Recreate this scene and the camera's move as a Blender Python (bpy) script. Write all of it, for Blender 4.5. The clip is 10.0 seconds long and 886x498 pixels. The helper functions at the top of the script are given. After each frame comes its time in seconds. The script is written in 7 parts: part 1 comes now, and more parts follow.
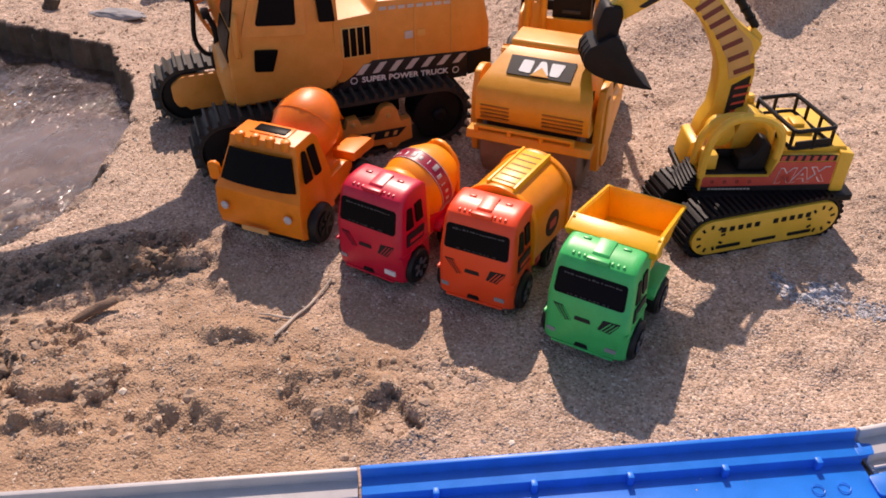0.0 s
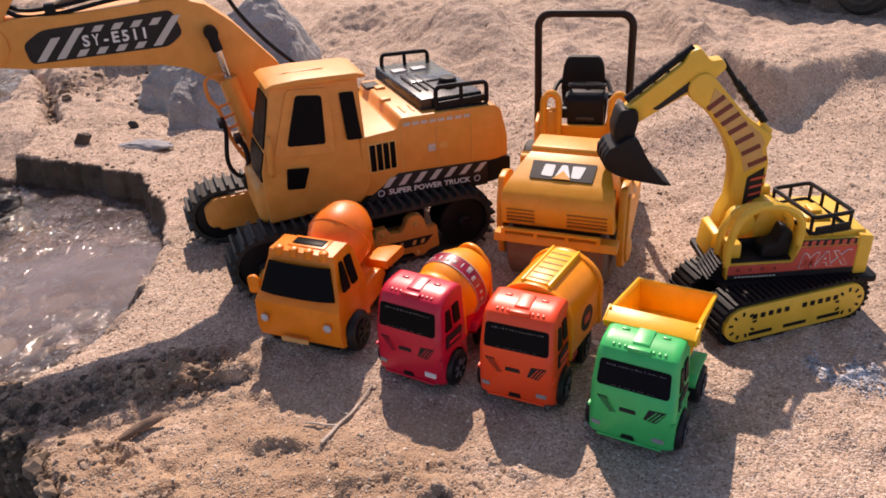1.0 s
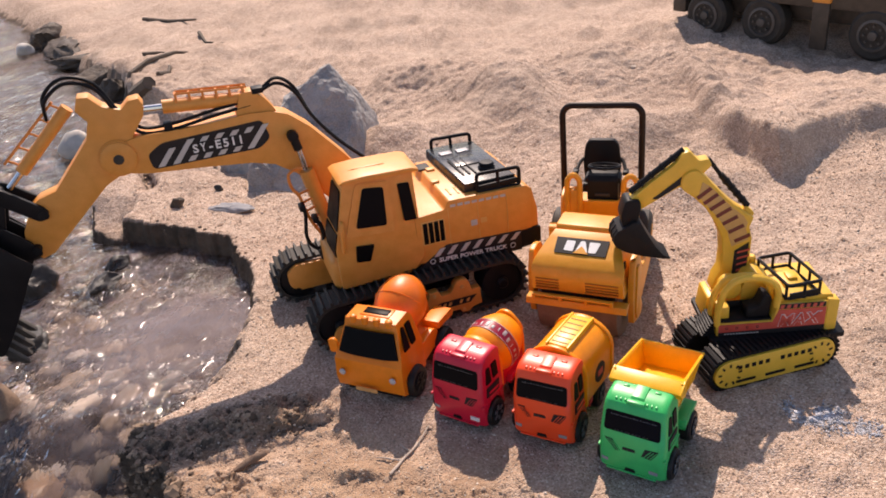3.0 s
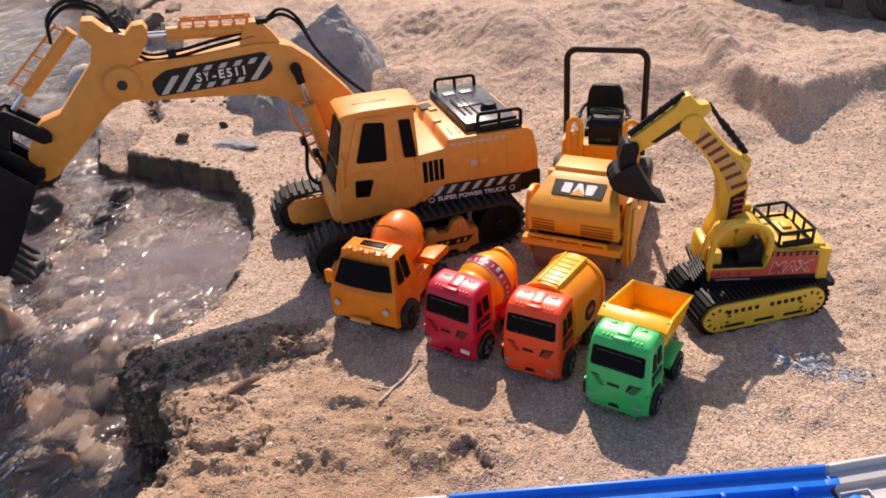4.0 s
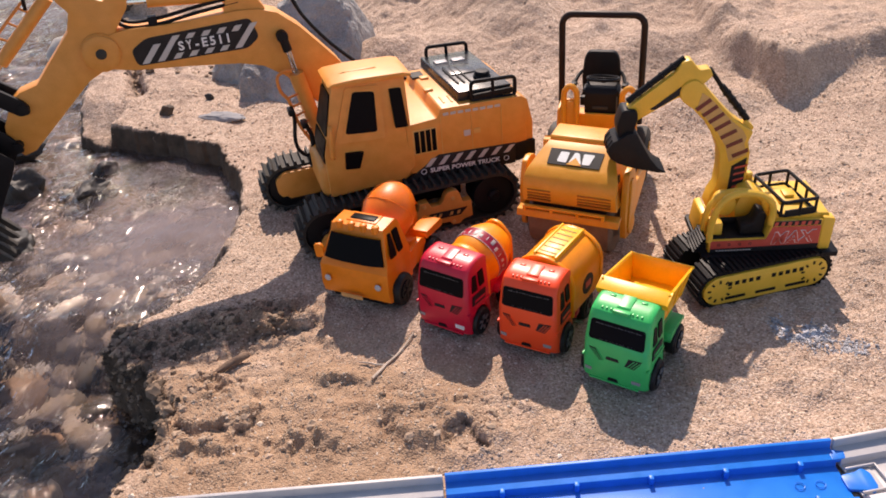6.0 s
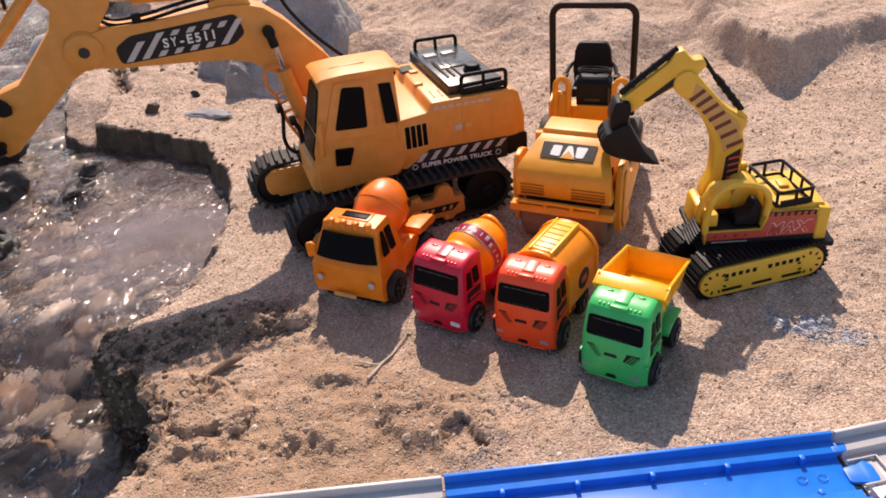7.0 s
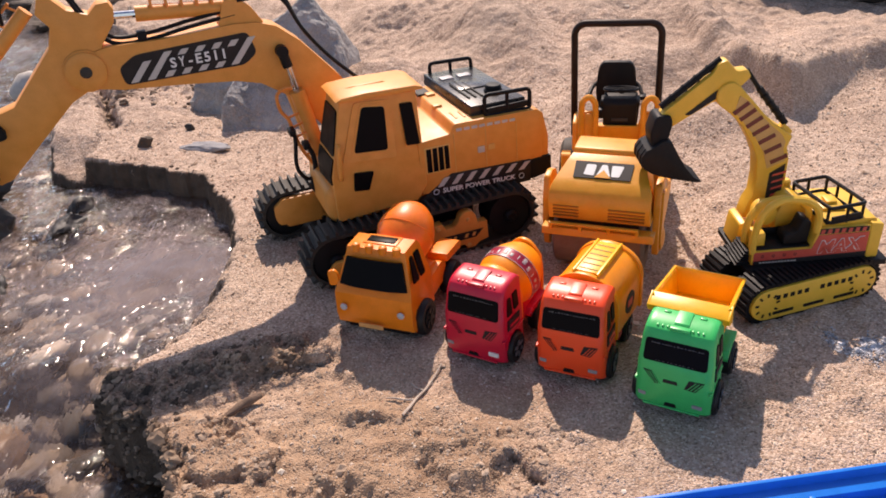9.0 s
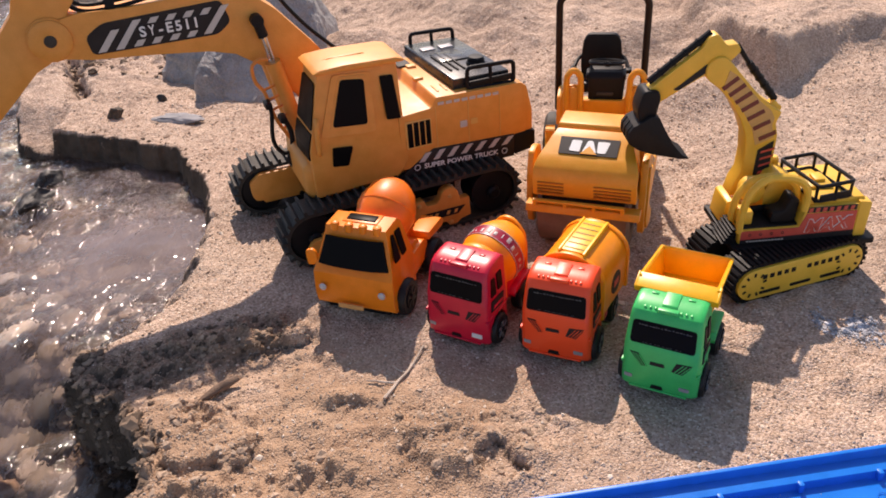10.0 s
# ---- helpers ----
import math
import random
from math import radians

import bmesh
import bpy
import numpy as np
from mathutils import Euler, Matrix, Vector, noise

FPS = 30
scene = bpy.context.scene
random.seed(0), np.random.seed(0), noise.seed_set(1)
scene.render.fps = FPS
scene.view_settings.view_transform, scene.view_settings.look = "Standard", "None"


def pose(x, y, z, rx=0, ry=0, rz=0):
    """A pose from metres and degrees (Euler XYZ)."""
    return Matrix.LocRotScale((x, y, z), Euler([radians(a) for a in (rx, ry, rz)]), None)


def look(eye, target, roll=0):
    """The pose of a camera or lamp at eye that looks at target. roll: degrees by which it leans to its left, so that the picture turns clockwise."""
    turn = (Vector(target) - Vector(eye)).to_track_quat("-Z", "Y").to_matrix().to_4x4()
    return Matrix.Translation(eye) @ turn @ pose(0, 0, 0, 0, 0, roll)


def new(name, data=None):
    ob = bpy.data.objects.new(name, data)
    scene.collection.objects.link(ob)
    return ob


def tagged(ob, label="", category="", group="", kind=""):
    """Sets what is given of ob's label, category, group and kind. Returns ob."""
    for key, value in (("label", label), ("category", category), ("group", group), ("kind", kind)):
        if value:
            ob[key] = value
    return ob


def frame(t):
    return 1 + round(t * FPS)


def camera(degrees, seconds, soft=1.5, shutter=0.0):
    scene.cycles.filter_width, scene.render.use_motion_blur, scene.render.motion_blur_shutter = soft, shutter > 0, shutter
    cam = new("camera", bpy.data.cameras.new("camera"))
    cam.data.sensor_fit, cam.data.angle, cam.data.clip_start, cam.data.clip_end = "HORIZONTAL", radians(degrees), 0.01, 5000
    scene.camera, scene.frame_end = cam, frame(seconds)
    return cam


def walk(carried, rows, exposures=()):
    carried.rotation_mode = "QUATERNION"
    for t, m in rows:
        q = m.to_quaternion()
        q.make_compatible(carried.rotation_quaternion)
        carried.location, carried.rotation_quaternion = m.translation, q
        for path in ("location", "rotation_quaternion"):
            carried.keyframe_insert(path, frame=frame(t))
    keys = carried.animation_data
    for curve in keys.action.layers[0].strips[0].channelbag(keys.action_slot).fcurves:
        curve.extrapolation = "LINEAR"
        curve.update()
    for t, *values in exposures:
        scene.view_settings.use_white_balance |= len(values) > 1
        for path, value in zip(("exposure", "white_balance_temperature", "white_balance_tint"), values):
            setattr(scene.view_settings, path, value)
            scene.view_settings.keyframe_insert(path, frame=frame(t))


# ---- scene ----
cam = camera(57.7, 10.0, soft=1.75)
PATH = [
    (0, (0.016, 0.029, 0.446), (-0.03, 1.621, -0.762), -0.3),
    (0.5, (-0.002, 0.02, 0.435), (-0.046, 1.715, -0.624), -2.0),
    (1, (-0.01, 0.008, 0.448), (-0.067, 1.755, -0.525), -3.4),
    (1.5, (-0.027, 0.002, 0.453), (-0.064, 1.759, -0.502), -3.8),
    (2, (-0.043, -0.018, 0.473), (-0.117, 1.743, -0.472), -4.9),
    (2.2, (-0.042, -0.041, 0.519), (-0.138, 1.718, -0.428), -5.3),
    (3.3, (0.024, -0.135, 0.601), (-0.18, 1.607, -0.36), -6.4),
    (3.5, (0.024, -0.14, 0.598), (-0.184, 1.594, -0.377), -6.0),
    (4, (0.026, -0.139, 0.579), (-0.182, 1.558, -0.459), -4.8),
    (4.5, (0.036, -0.13, 0.569), (-0.16, 1.54, -0.513), -4.1),
    (5, (0.032, -0.135, 0.58), (-0.164, 1.538, -0.499), -4.4),
    (5.5, (0.027, -0.128, 0.567), (-0.173, 1.542, -0.515), -4.8),
    (7, (0.016, -0.105, 0.562), (-0.148, 1.549, -0.55), -5.6),
    (7.5, (0.018, -0.105, 0.566), (-0.138, 1.559, -0.533), -5.8),
    (8, (0.009, -0.099, 0.558), (-0.135, 1.596, -0.493), -6.4),
    (8.5, (-0.027, -0.086, 0.531), (-0.147, 1.638, -0.476), -6.2),
    (9, (-0.055, -0.07, 0.513), (-0.142, 1.651, -0.502), -5.1),
    (9.5, (-0.056, -0.055, 0.513), (-0.116, 1.648, -0.533), -4.8),
    (10, (-0.06, -0.046, 0.509), (-0.096, 1.636, -0.573), -4.2),
]
walk(cam, [(t, look(eye, target, roll)) for t, eye, target, roll in PATH],
     exposures=[(0, 0.12, 7100, 24), (1, 0.19, 7050, 22), (2, 0.25, 6950, 19), (10, 0.25, 6950, 19)])


# ---- daylight ----
SUN_ELEV, SUN_AZ = 47.0, 4.0     # degrees above the ground; degrees from +y towards -x
sun_dir = Vector((-math.sin(radians(SUN_AZ)) * math.cos(radians(SUN_ELEV)),
                  math.cos(radians(SUN_AZ)) * math.cos(radians(SUN_ELEV)), math.sin(radians(SUN_ELEV))))
world = bpy.data.worlds.new("world")
scene.world = world
world.use_nodes = True
_wn = world.node_tree
_wn.nodes.clear()
_sky = _wn.nodes.new("ShaderNodeTexSky")
_sky.sky_type = "NISHITA"
_sky.sun_disc = False
_sky.sun_elevation = radians(SUN_ELEV)
_sky.sun_rotation = radians(-SUN_AZ)
_bg = _wn.nodes.new("ShaderNodeBackground")
_bg.inputs["Strength"].default_value = 0.125
_wo = _wn.nodes.new("ShaderNodeOutputWorld")
_wn.links.new(_sky.outputs[0], _bg.inputs["Color"])
_wn.links.new(_bg.outputs[0], _wo.inputs["Surface"])
sun = new("sun", bpy.data.lights.new("sun", "SUN"))
sun.data.energy = 4.65
sun.data.angle = radians(0.6)
sun.data.color = (1.0, 0.885, 0.765)
sun.matrix_world = look(sun_dir * 5, (0, 0, 0))


# ---- materials ----
def material(name, colour, rough=0.4, metal=0.0, vary=0.12, scale=60.0, bump=0.0, bump_scale=400.0, dust=0.0, coat=0.0, spec=0.5, depth=0.001, glow=0.0):
    """A plain surface with blotches, fine grain and a film of dust in patches."""
    m = bpy.data.materials.new(name)
    m.use_nodes = True
    nt = m.node_tree
    n, l = nt.nodes, nt.links
    b = n["Principled BSDF"]
    b.inputs["Metallic"].default_value = metal
    b.inputs["Specular IOR Level"].default_value = spec
    b.inputs["Coat Weight"].default_value = coat
    b.inputs["Coat Roughness"].default_value = 0.14
    if glow:
        b.inputs["Subsurface Weight"].default_value = glow
        b.inputs["Subsurface Radius"].default_value = (1.0, 0.45, 0.2)
        b.inputs["Subsurface Scale"].default_value = 0.012
    co = n.new("ShaderNodeTexCoord")
    big = n.new("ShaderNodeTexNoise")
    big.inputs["Scale"].default_value = scale
    big.inputs["Detail"].default_value = 5
    fine = n.new("ShaderNodeTexNoise")
    fine.inputs["Scale"].default_value = scale * 14
    fine.inputs["Detail"].default_value = 3
    for t in (big, fine):
        l.new(co.outputs["Object"], t.inputs["Vector"])
    add = n.new("ShaderNodeMath")
    add.operation = "ADD"
    l.new(big.outputs["Fac"], add.inputs[0])
    half = n.new("ShaderNodeMath")
    half.operation = "MULTIPLY"
    half.inputs[1].default_value = 0.5
    l.new(fine.outputs["Fac"], half.inputs[0])
    l.new(half.outputs[0], add.inputs[1])
    ramp = n.new("ShaderNodeMapRange")
    ramp.inputs["From Min"].default_value = 0.45
    ramp.inputs["From Max"].default_value = 1.05
    ramp.inputs["To Min"].default_value = 1 - vary
    ramp.inputs["To Max"].default_value = 1 + vary
    l.new(add.outputs[0], ramp.inputs["Value"])
    mul = n.new("ShaderNodeVectorMath")
    mul.operation = "SCALE"
    mul.inputs[0].default_value = colour
    l.new(ramp.outputs[0], mul.inputs["Scale"])
    mix = n.new("ShaderNodeMix")
    mix.data_type = "RGBA"
    mix.inputs["B"].default_value = (0.42, 0.34, 0.25, 1)
    l.new(mul.outputs[0], mix.inputs["A"])
    dm = n.new("ShaderNodeMapRange")
    dm.inputs["From Min"].default_value = 0.5
    dm.inputs["From Max"].default_value = 0.95
    dm.inputs["To Min"].default_value = dust * 0.25
    dm.inputs["To Max"].default_value = dust
    l.new(add.outputs[0], dm.inputs["Value"])
    l.new(dm.outputs[0], mix.inputs["Factor"])
    l.new(mix.outputs["Result"], b.inputs["Base Color"])
    rr = n.new("ShaderNodeMapRange")
    rr.inputs["To Min"].default_value = max(0.05, rough - 0.1)
    rr.inputs["To Max"].default_value = min(1, rough + 0.12)
    l.new(big.outputs["Fac"], rr.inputs["Value"])
    l.new(rr.outputs[0], b.inputs["Roughness"])
    if bump:
        bn = n.new("ShaderNodeTexNoise")
        bn.inputs["Scale"].default_value = bump_scale
        bn.inputs["Detail"].default_value = 4
        l.new(co.outputs["Object"], bn.inputs["Vector"])
        bp = n.new("ShaderNodeBump")
        bp.inputs["Strength"].default_value = bump
        bp.inputs["Distance"].default_value = depth
        l.new(bn.outputs["Fac"], bp.inputs["Height"])
        l.new(bp.outputs[0], b.inputs["Normal"])
    return m


M_SAND = bpy.data.materials.new("coarse_sand")
M_EXC = material("excavator_orange_plastic", (0.79, 0.310, 0.040), 0.46, dust=0.10, bump=0.15, spec=0.5)
M_EXC_DECK = material("paler_orange_plastic", (0.80, 0.41, 0.08), 0.46, dust=0.2, bump=0.15, spec=0.5)
M_ROLL = material("roller_amber_plastic", (0.80, 0.325, 0.012), 0.40, dust=0.08, bump=0.1, spec=0.4, glow=0.1)
M_YEL = material("lemon_yellow_plastic", (0.86, 0.50, 0.035), 0.42, dust=0.08, bump=0.1)
M_MIX = material("mixer_orange_plastic", (0.90, 0.235, 0.004), 0.36, dust=0.03, spec=0.4)
M_MIXD = material("mixer_drum_orange", (0.95, 0.19, 0.003), 0.42, dust=0.02, glow=0.1)
M_RED = material("crimson_plastic", (0.63, 0.006, 0.035), 0.36, dust=0.0, coat=0.0, spec=0.55)
M_ORG = material("coral_orange_plastic", (1.0, 0.078, 0.013), 0.36, dust=0.0, vary=0.02, coat=0.0, spec=0.5)
M_GRN = material("bright_green_plastic", (0.022, 0.52, 0.125), 0.36, dust=0.0, coat=0.0, spec=0.5)
M_BED = material("sunny_yellow_plastic", (1.0, 0.48, 0.006), 0.36, dust=0.01, glow=0.1)
M_TANK = material("tank_amber_plastic", (1.0, 0.315, 0.004), 0.36, dust=0.01, glow=0.05)
M_BLK = material("black_plastic", (0.007, 0.007, 0.009), 0.5, dust=0.008, bump=0.1, spec=0.18)
M_COVER = material("glossy_black_plastic", (0.010, 0.012, 0.018), 0.27, dust=0.03, bump=0.1, spec=0.5)
M_RUB = material("dusty_black_rubber", (0.010, 0.010, 0.010), 0.7, dust=0.10, bump=0.3)
M_TYRE = material("black_moulded_tyre", (0.007, 0.007, 0.008), 0.45, dust=0.02, spec=0.3)
M_PALE = material("worn_grey_print", (0.13, 0.13, 0.13), 0.5)
M_SLOT = material("shaded_orange_slot", (0.42, 0.13, 0.006), 0.6)
M_SLIT = material("olive_slot", (0.30, 0.17, 0.01), 0.6)
M_WIN = material("dark_window_sticker", (0.005, 0.005, 0.006), 0.4, dust=0.0, spec=0.06)
M_DECAL = material("black_printed_sticker", (0.012, 0.011, 0.014), 0.45, dust=0.03, spec=0.22)
M_WHITE = material("white_print", (0.80, 0.80, 0.78), 0.5, dust=0.05)
M_SILV = material("pale_grey_stripe_print", (0.55, 0.53, 0.50), 0.45, dust=0.15)
M_REDP = material("red_print", (0.60, 0.05, 0.03), 0.4, dust=0.12)
M_CHROME = material("chrome_rod", (0.75, 0.75, 0.76), 0.18, 1.0)
M_BLUE = material("bright_blue_plastic", (0.001, 0.185, 0.70), 0.38, dust=0.0, spec=0.35)
M_GREY = material("pale_grey_plastic", (0.50, 0.49, 0.50), 0.4, dust=0.15)
M_RAIL = material("thin_orange_rail_plastic", (0.86, 0.27, 0.035), 0.4, dust=0.1)
M_DRUM = material("dusty_roller_drum", (0.16, 0.095, 0.07), 0.7, dust=0.3, bump=0.2)
M_BARK = material("weathered_dry_wood", (0.55, 0.46, 0.37), 0.8, vary=0.35, bump=0.6)


# ---- mesh helpers ----
def finish(bm, angle=35.0):
    bmesh.ops.recalc_face_normals(bm, faces=bm.faces)
    lim = radians(angle)
    for f in bm.faces:
        f.smooth = True
    for e in bm.edges:
        if len(e.link_faces) == 2 and e.calc_face_angle(0) > lim:
            e.smooth = False
    return bm


def part(name, bm, mat, parent=None, label="", m=None):
    me = bpy.data.meshes.new(name)
    finish(bm).to_mesh(me)
    bm.free()
    me.materials.append(mat)
    ob = new(name, me)
    if parent is not None:
        ob.parent = parent
    if m is not None:
        ob.matrix_basis = m
    if label:
        tagged(ob, label)
    return ob


def again(name, ob, parent, m):
    """One more object on the mesh of ob."""
    o = new(name, ob.data)
    o.parent = parent
    o.matrix_basis = m
    return o


def thing(name, m, label, category, group=""):
    e = new(name)
    e.empty_display_size = 0.02
    e.matrix_basis = m
    return tagged(e, label, category, group)


def round_edges(bm, w, seg=2, angle=25):
    if w > 0:
        es = [e for e in bm.edges if len(e.link_faces) == 2 and e.calc_face_angle(0) > radians(angle)]
        bmesh.ops.bevel(bm, geom=es, offset=w, segments=seg, profile=0.5, affect="EDGES", clamp_overlap=True)
    return bm


def box(x0, x1, y0, y1, z0, z1, bev=0.001, seg=2, m=None):
    bm = bmesh.new()
    bmesh.ops.create_cube(bm, size=1)
    for v in bm.verts:
        v.co = Vector(((x0 + x1) / 2 + v.co.x * (x1 - x0), (y0 + y1) / 2 + v.co.y * (y1 - y0), (z0 + z1) / 2 + v.co.z * (z1 - z0)))
    round_edges(bm, bev, seg)
    if m is not None:
        bm.transform(m)
    return bm


def prism(pts, axis, a, b, bev=0.001, seg=2, m=None):
    """A flat outline pushed out along an axis. x: (y, z); y: (x, z); z: (x, y)."""
    put = {"x": lambda p, c: (c, p[0], p[1]), "y": lambda p, c: (p[0], c, p[1]), "z": lambda p, c: (p[0], p[1], c)}[axis]
    bm = bmesh.new()
    lo = [bm.verts.new(put(p, a)) for p in pts]
    hi = [bm.verts.new(put(p, b)) for p in pts]
    n = len(pts)
    bm.faces.new(lo[::-1])
    bm.faces.new(hi)
    for i in range(n):
        bm.faces.new((lo[i], lo[(i + 1) % n], hi[(i + 1) % n], hi[i]))
    bmesh.ops.recalc_face_normals(bm, faces=bm.faces)
    round_edges(bm, bev, seg)
    if m is not None:
        bm.transform(m)
    return bm


def lathe(profile, axis="x", n=24, c=(0, 0, 0)):
    """A turned body: profile rows (radius, place along the axis)."""
    bm = bmesh.new()
    rings = []
    for r, h in profile:
        ring = []
        for i in range(n):
            a = 2 * math.pi * i / n
            u, v = r * math.cos(a), r * math.sin(a)
            co = {"x": (h, u, v), "y": (u, h, v), "z": (u, v, h)}[axis]
            ring.append(bm.verts.new(Vector(co) + Vector(c)))
        rings.append(ring)
    for p, q in zip(rings, rings[1:]):
        for i in range(n):
            bm.faces.new((p[i], p[(i + 1) % n], q[(i + 1) % n], q[i]))
    bm.faces.new(rings[0][::-1])
    bm.faces.new(rings[-1])
    bmesh.ops.recalc_face_normals(bm, faces=bm.faces)
    return bm


def tube(points, r, n=8, closed=False):
    """A round bar along points."""
    bm = bmesh.new()
    pts = [Vector(p) for p in points]
    k = len(pts)
    rings = []
    up = None
    for i, p in enumerate(pts):
        if closed:
            d = (pts[(i + 1) % k] - pts[i - 1]).normalized()
        else:
            d = (pts[min(i + 1, k - 1)] - pts[max(i - 1, 0)]).normalized()
        if up is None:
            up = d.orthogonal().normalized()
        up = (up - d * up.dot(d)).normalized()
        side = d.cross(up)
        rings.append([bm.verts.new(p + r * (math.cos(2 * math.pi * j / n) * up + math.sin(2 * math.pi * j / n) * side)) for j in range(n)])
    for i in range(k if closed else k - 1):
        a, b = rings[i], rings[(i + 1) % k]
        for j in range(n):
            bm.faces.new((a[j], a[(j + 1) % n], b[(j + 1) % n], b[j]))
    if not closed:
        bm.faces.new(rings[0][::-1])
        bm.faces.new(rings[-1])
    bmesh.ops.recalc_face_normals(bm, faces=bm.faces)
    return bm


def bend(points, k=6):
    """A smooth line through points (Catmull-Rom)."""
    p = [Vector(q) for q in points]
    p = [2 * p[0] - p[1]] + p + [2 * p[-1] - p[-2]]
    out = []
    for i in range(1, len(p) - 2):
        for j in range(k):
            t = j / k
            out.append(0.5 * (2 * p[i] + (p[i + 1] - p[i - 1]) * t + (2 * p[i - 1] - 5 * p[i] + 4 * p[i + 1] - p[i + 2]) * t * t
                              + (3 * p[i] - p[i - 1] - 3 * p[i + 1] + p[i + 2]) * t ** 3))
    return out + [p[-2]]


def rounded(pts, r, k=4):
    """An outline with its corners rounded."""
    out = []
    n = len(pts)
    for i in range(n):
        p, a, b = Vector(pts[i]), Vector(pts[i - 1]), Vector(pts[(i + 1) % n])
        d1, d2 = (a - p), (b - p)
        q = min(r, d1.length * 0.45, d2.length * 0.45)
        s, e = p + d1.normalized() * q, p + d2.normalized() * q
        for j in range(k + 1):
            t = j / k
            out.append(tuple((1 - t) ** 2 * s + 2 * t * (1 - t) * p + t * t * e))
    return out


def join(*bms):
    out = bmesh.new()
    for b in bms:
        me = bpy.data.meshes.new("tmp")
        b.to_mesh(me)
        b.free()
        out.from_mesh(me)
        bpy.data.meshes.remove(me)
    return out


def arc(cx, cy, r, a0, a1, k=8):
    return [(cx + r * math.cos(radians(a0 + (a1 - a0) * i / k)), cy + r * math.sin(radians(a0 + (a1 - a0) * i / k))) for i in range(k + 1)]


def lettering(text, size, depth=0.0004, width=None, bold=0.0):
    """Flat letters as a bmesh in the x-y plane, centred."""
    cu = bpy.data.curves.new("letters", "FONT")
    cu.body, cu.size, cu.extrude = text, size, depth
    cu.align_x, cu.align_y = "CENTER", "CENTER"
    cu.resolution_u = 3
    cu.offset = bold
    ob = new("letters", cu)
    bpy.context.view_layer.update()
    me = bpy.data.meshes.new_from_object(ob.evaluated_get(bpy.context.evaluated_depsgraph_get()))
    bm = bmesh.new()
    bm.from_mesh(me)
    bpy.data.objects.remove(ob)
    bpy.data.curves.remove(cu)
    bpy.data.meshes.remove(me)
    xs = [v.co.x for v in bm.verts]
    if width:
        k = width / (max(xs) - min(xs))
        for v in bm.verts:
            v.co.x *= k
    return bm


# ---- ground: one sheet of sand with the stream bed cut into it ----
WATER_Z = -0.055
SAND_Z = -0.014
# the shore, from near to far: x, y, width of the slope down to the bed
SHORE = [(-0.30, -0.60, 0.05), (-0.34, 0.20, 0.03), (-0.376, 0.343, 0.02), (-0.362, 0.395, 0.02), (-0.350, 0.432, 0.016), (-0.364, 0.468, 0.014),
         (-0.402, 0.520, 0.013), (-0.442, 0.536, 0.012), (-0.474, 0.560, 0.013), (-0.471, 0.590, 0.02), (-0.466, 0.618, 0.03), (-0.447, 0.634, 0.05), (-0.430, 0.674, 0.08), (-0.416, 0.745, 0.09), (-0.412, 0.80, 0.09), (-0.405, 0.90, 0.05), (-0.411, 0.975, 0.014), (-0.438, 1.022, 0.011),
         (-0.466, 1.052, 0.011), (-0.480, 1.088, 0.011), (-0.490, 1.110, 0.011), (-0.552, 1.134, 0.011), (-0.611, 1.163, 0.011), (-0.658, 1.172, 0.011), (-0.712, 1.190, 0.012), (-0.728, 1.181, 0.012), (-0.760, 1.182, 0.012), (-0.803, 1.211, 0.014), (-0.835, 1.30, 0.03), (-0.90, 1.55, 0.03), (-0.974, 1.859, 0.03), (-1.06, 2.05, 0.04),
         (-1.16, 2.246, 0.04), (-1.45, 2.55, 0.05), (-1.794, 3.04, 0.06), (-2.5, 3.9, 0.1), (-4.5, 6.0, 0.2)]
BANK = SHORE + [(-9.0, 9.0, 0.5), (-9.0, -4.0, 0.5), (-2.0, -4.0, 0.5)]


def axis_steps(core0, core1, step, lo, hi, grow):
    mid = list(np.arange(core0, core1 + step / 2, step))
    a, s = core0, step
    left = []
    while a > lo:
        s *= grow
        a -= s
        left.append(a)
    b, s = core1, step
    right = []
    while b < hi:
        s *= grow
        b += s
        right.append(b)
    return np.array(left[::-1] + mid + right)


def value_noise(x, y, seed):
    """Smooth noise on a unit lattice, -1 to 1."""
    xi, yi = np.floor(x).astype(np.int64), np.floor(y).astype(np.int64)
    fx, fy = x - xi, y - yi
    fx, fy = fx * fx * (3 - 2 * fx), fy * fy * (3 - 2 * fy)

    def rnd(a, b):
        h = (a * 374761393 + b * 668265263 + seed * 974634777) & 0xFFFFFFFF
        h = ((h ^ (h >> 13)) * 1274126177) & 0xFFFFFFFF
        return ((h ^ (h >> 16)) & 0xFFFF) / 32767.5 - 1
    a, b, c, d = rnd(xi, yi), rnd(xi + 1, yi), rnd(xi, yi + 1), rnd(xi + 1, yi + 1)
    return (a * (1 - fx) + b * fx) * (1 - fy) + (c * (1 - fx) + d * fx) * fy


def fractal(x, y, scale, octaves, seed, gain=0.5):
    out, amp, tot = 0, 1.0, 0.0
    for o in range(octaves):
        out = out + amp * value_noise(x * scale, y * scale, seed + o)
        tot += amp
        amp *= gain
        scale *= 2.03
    return out / tot


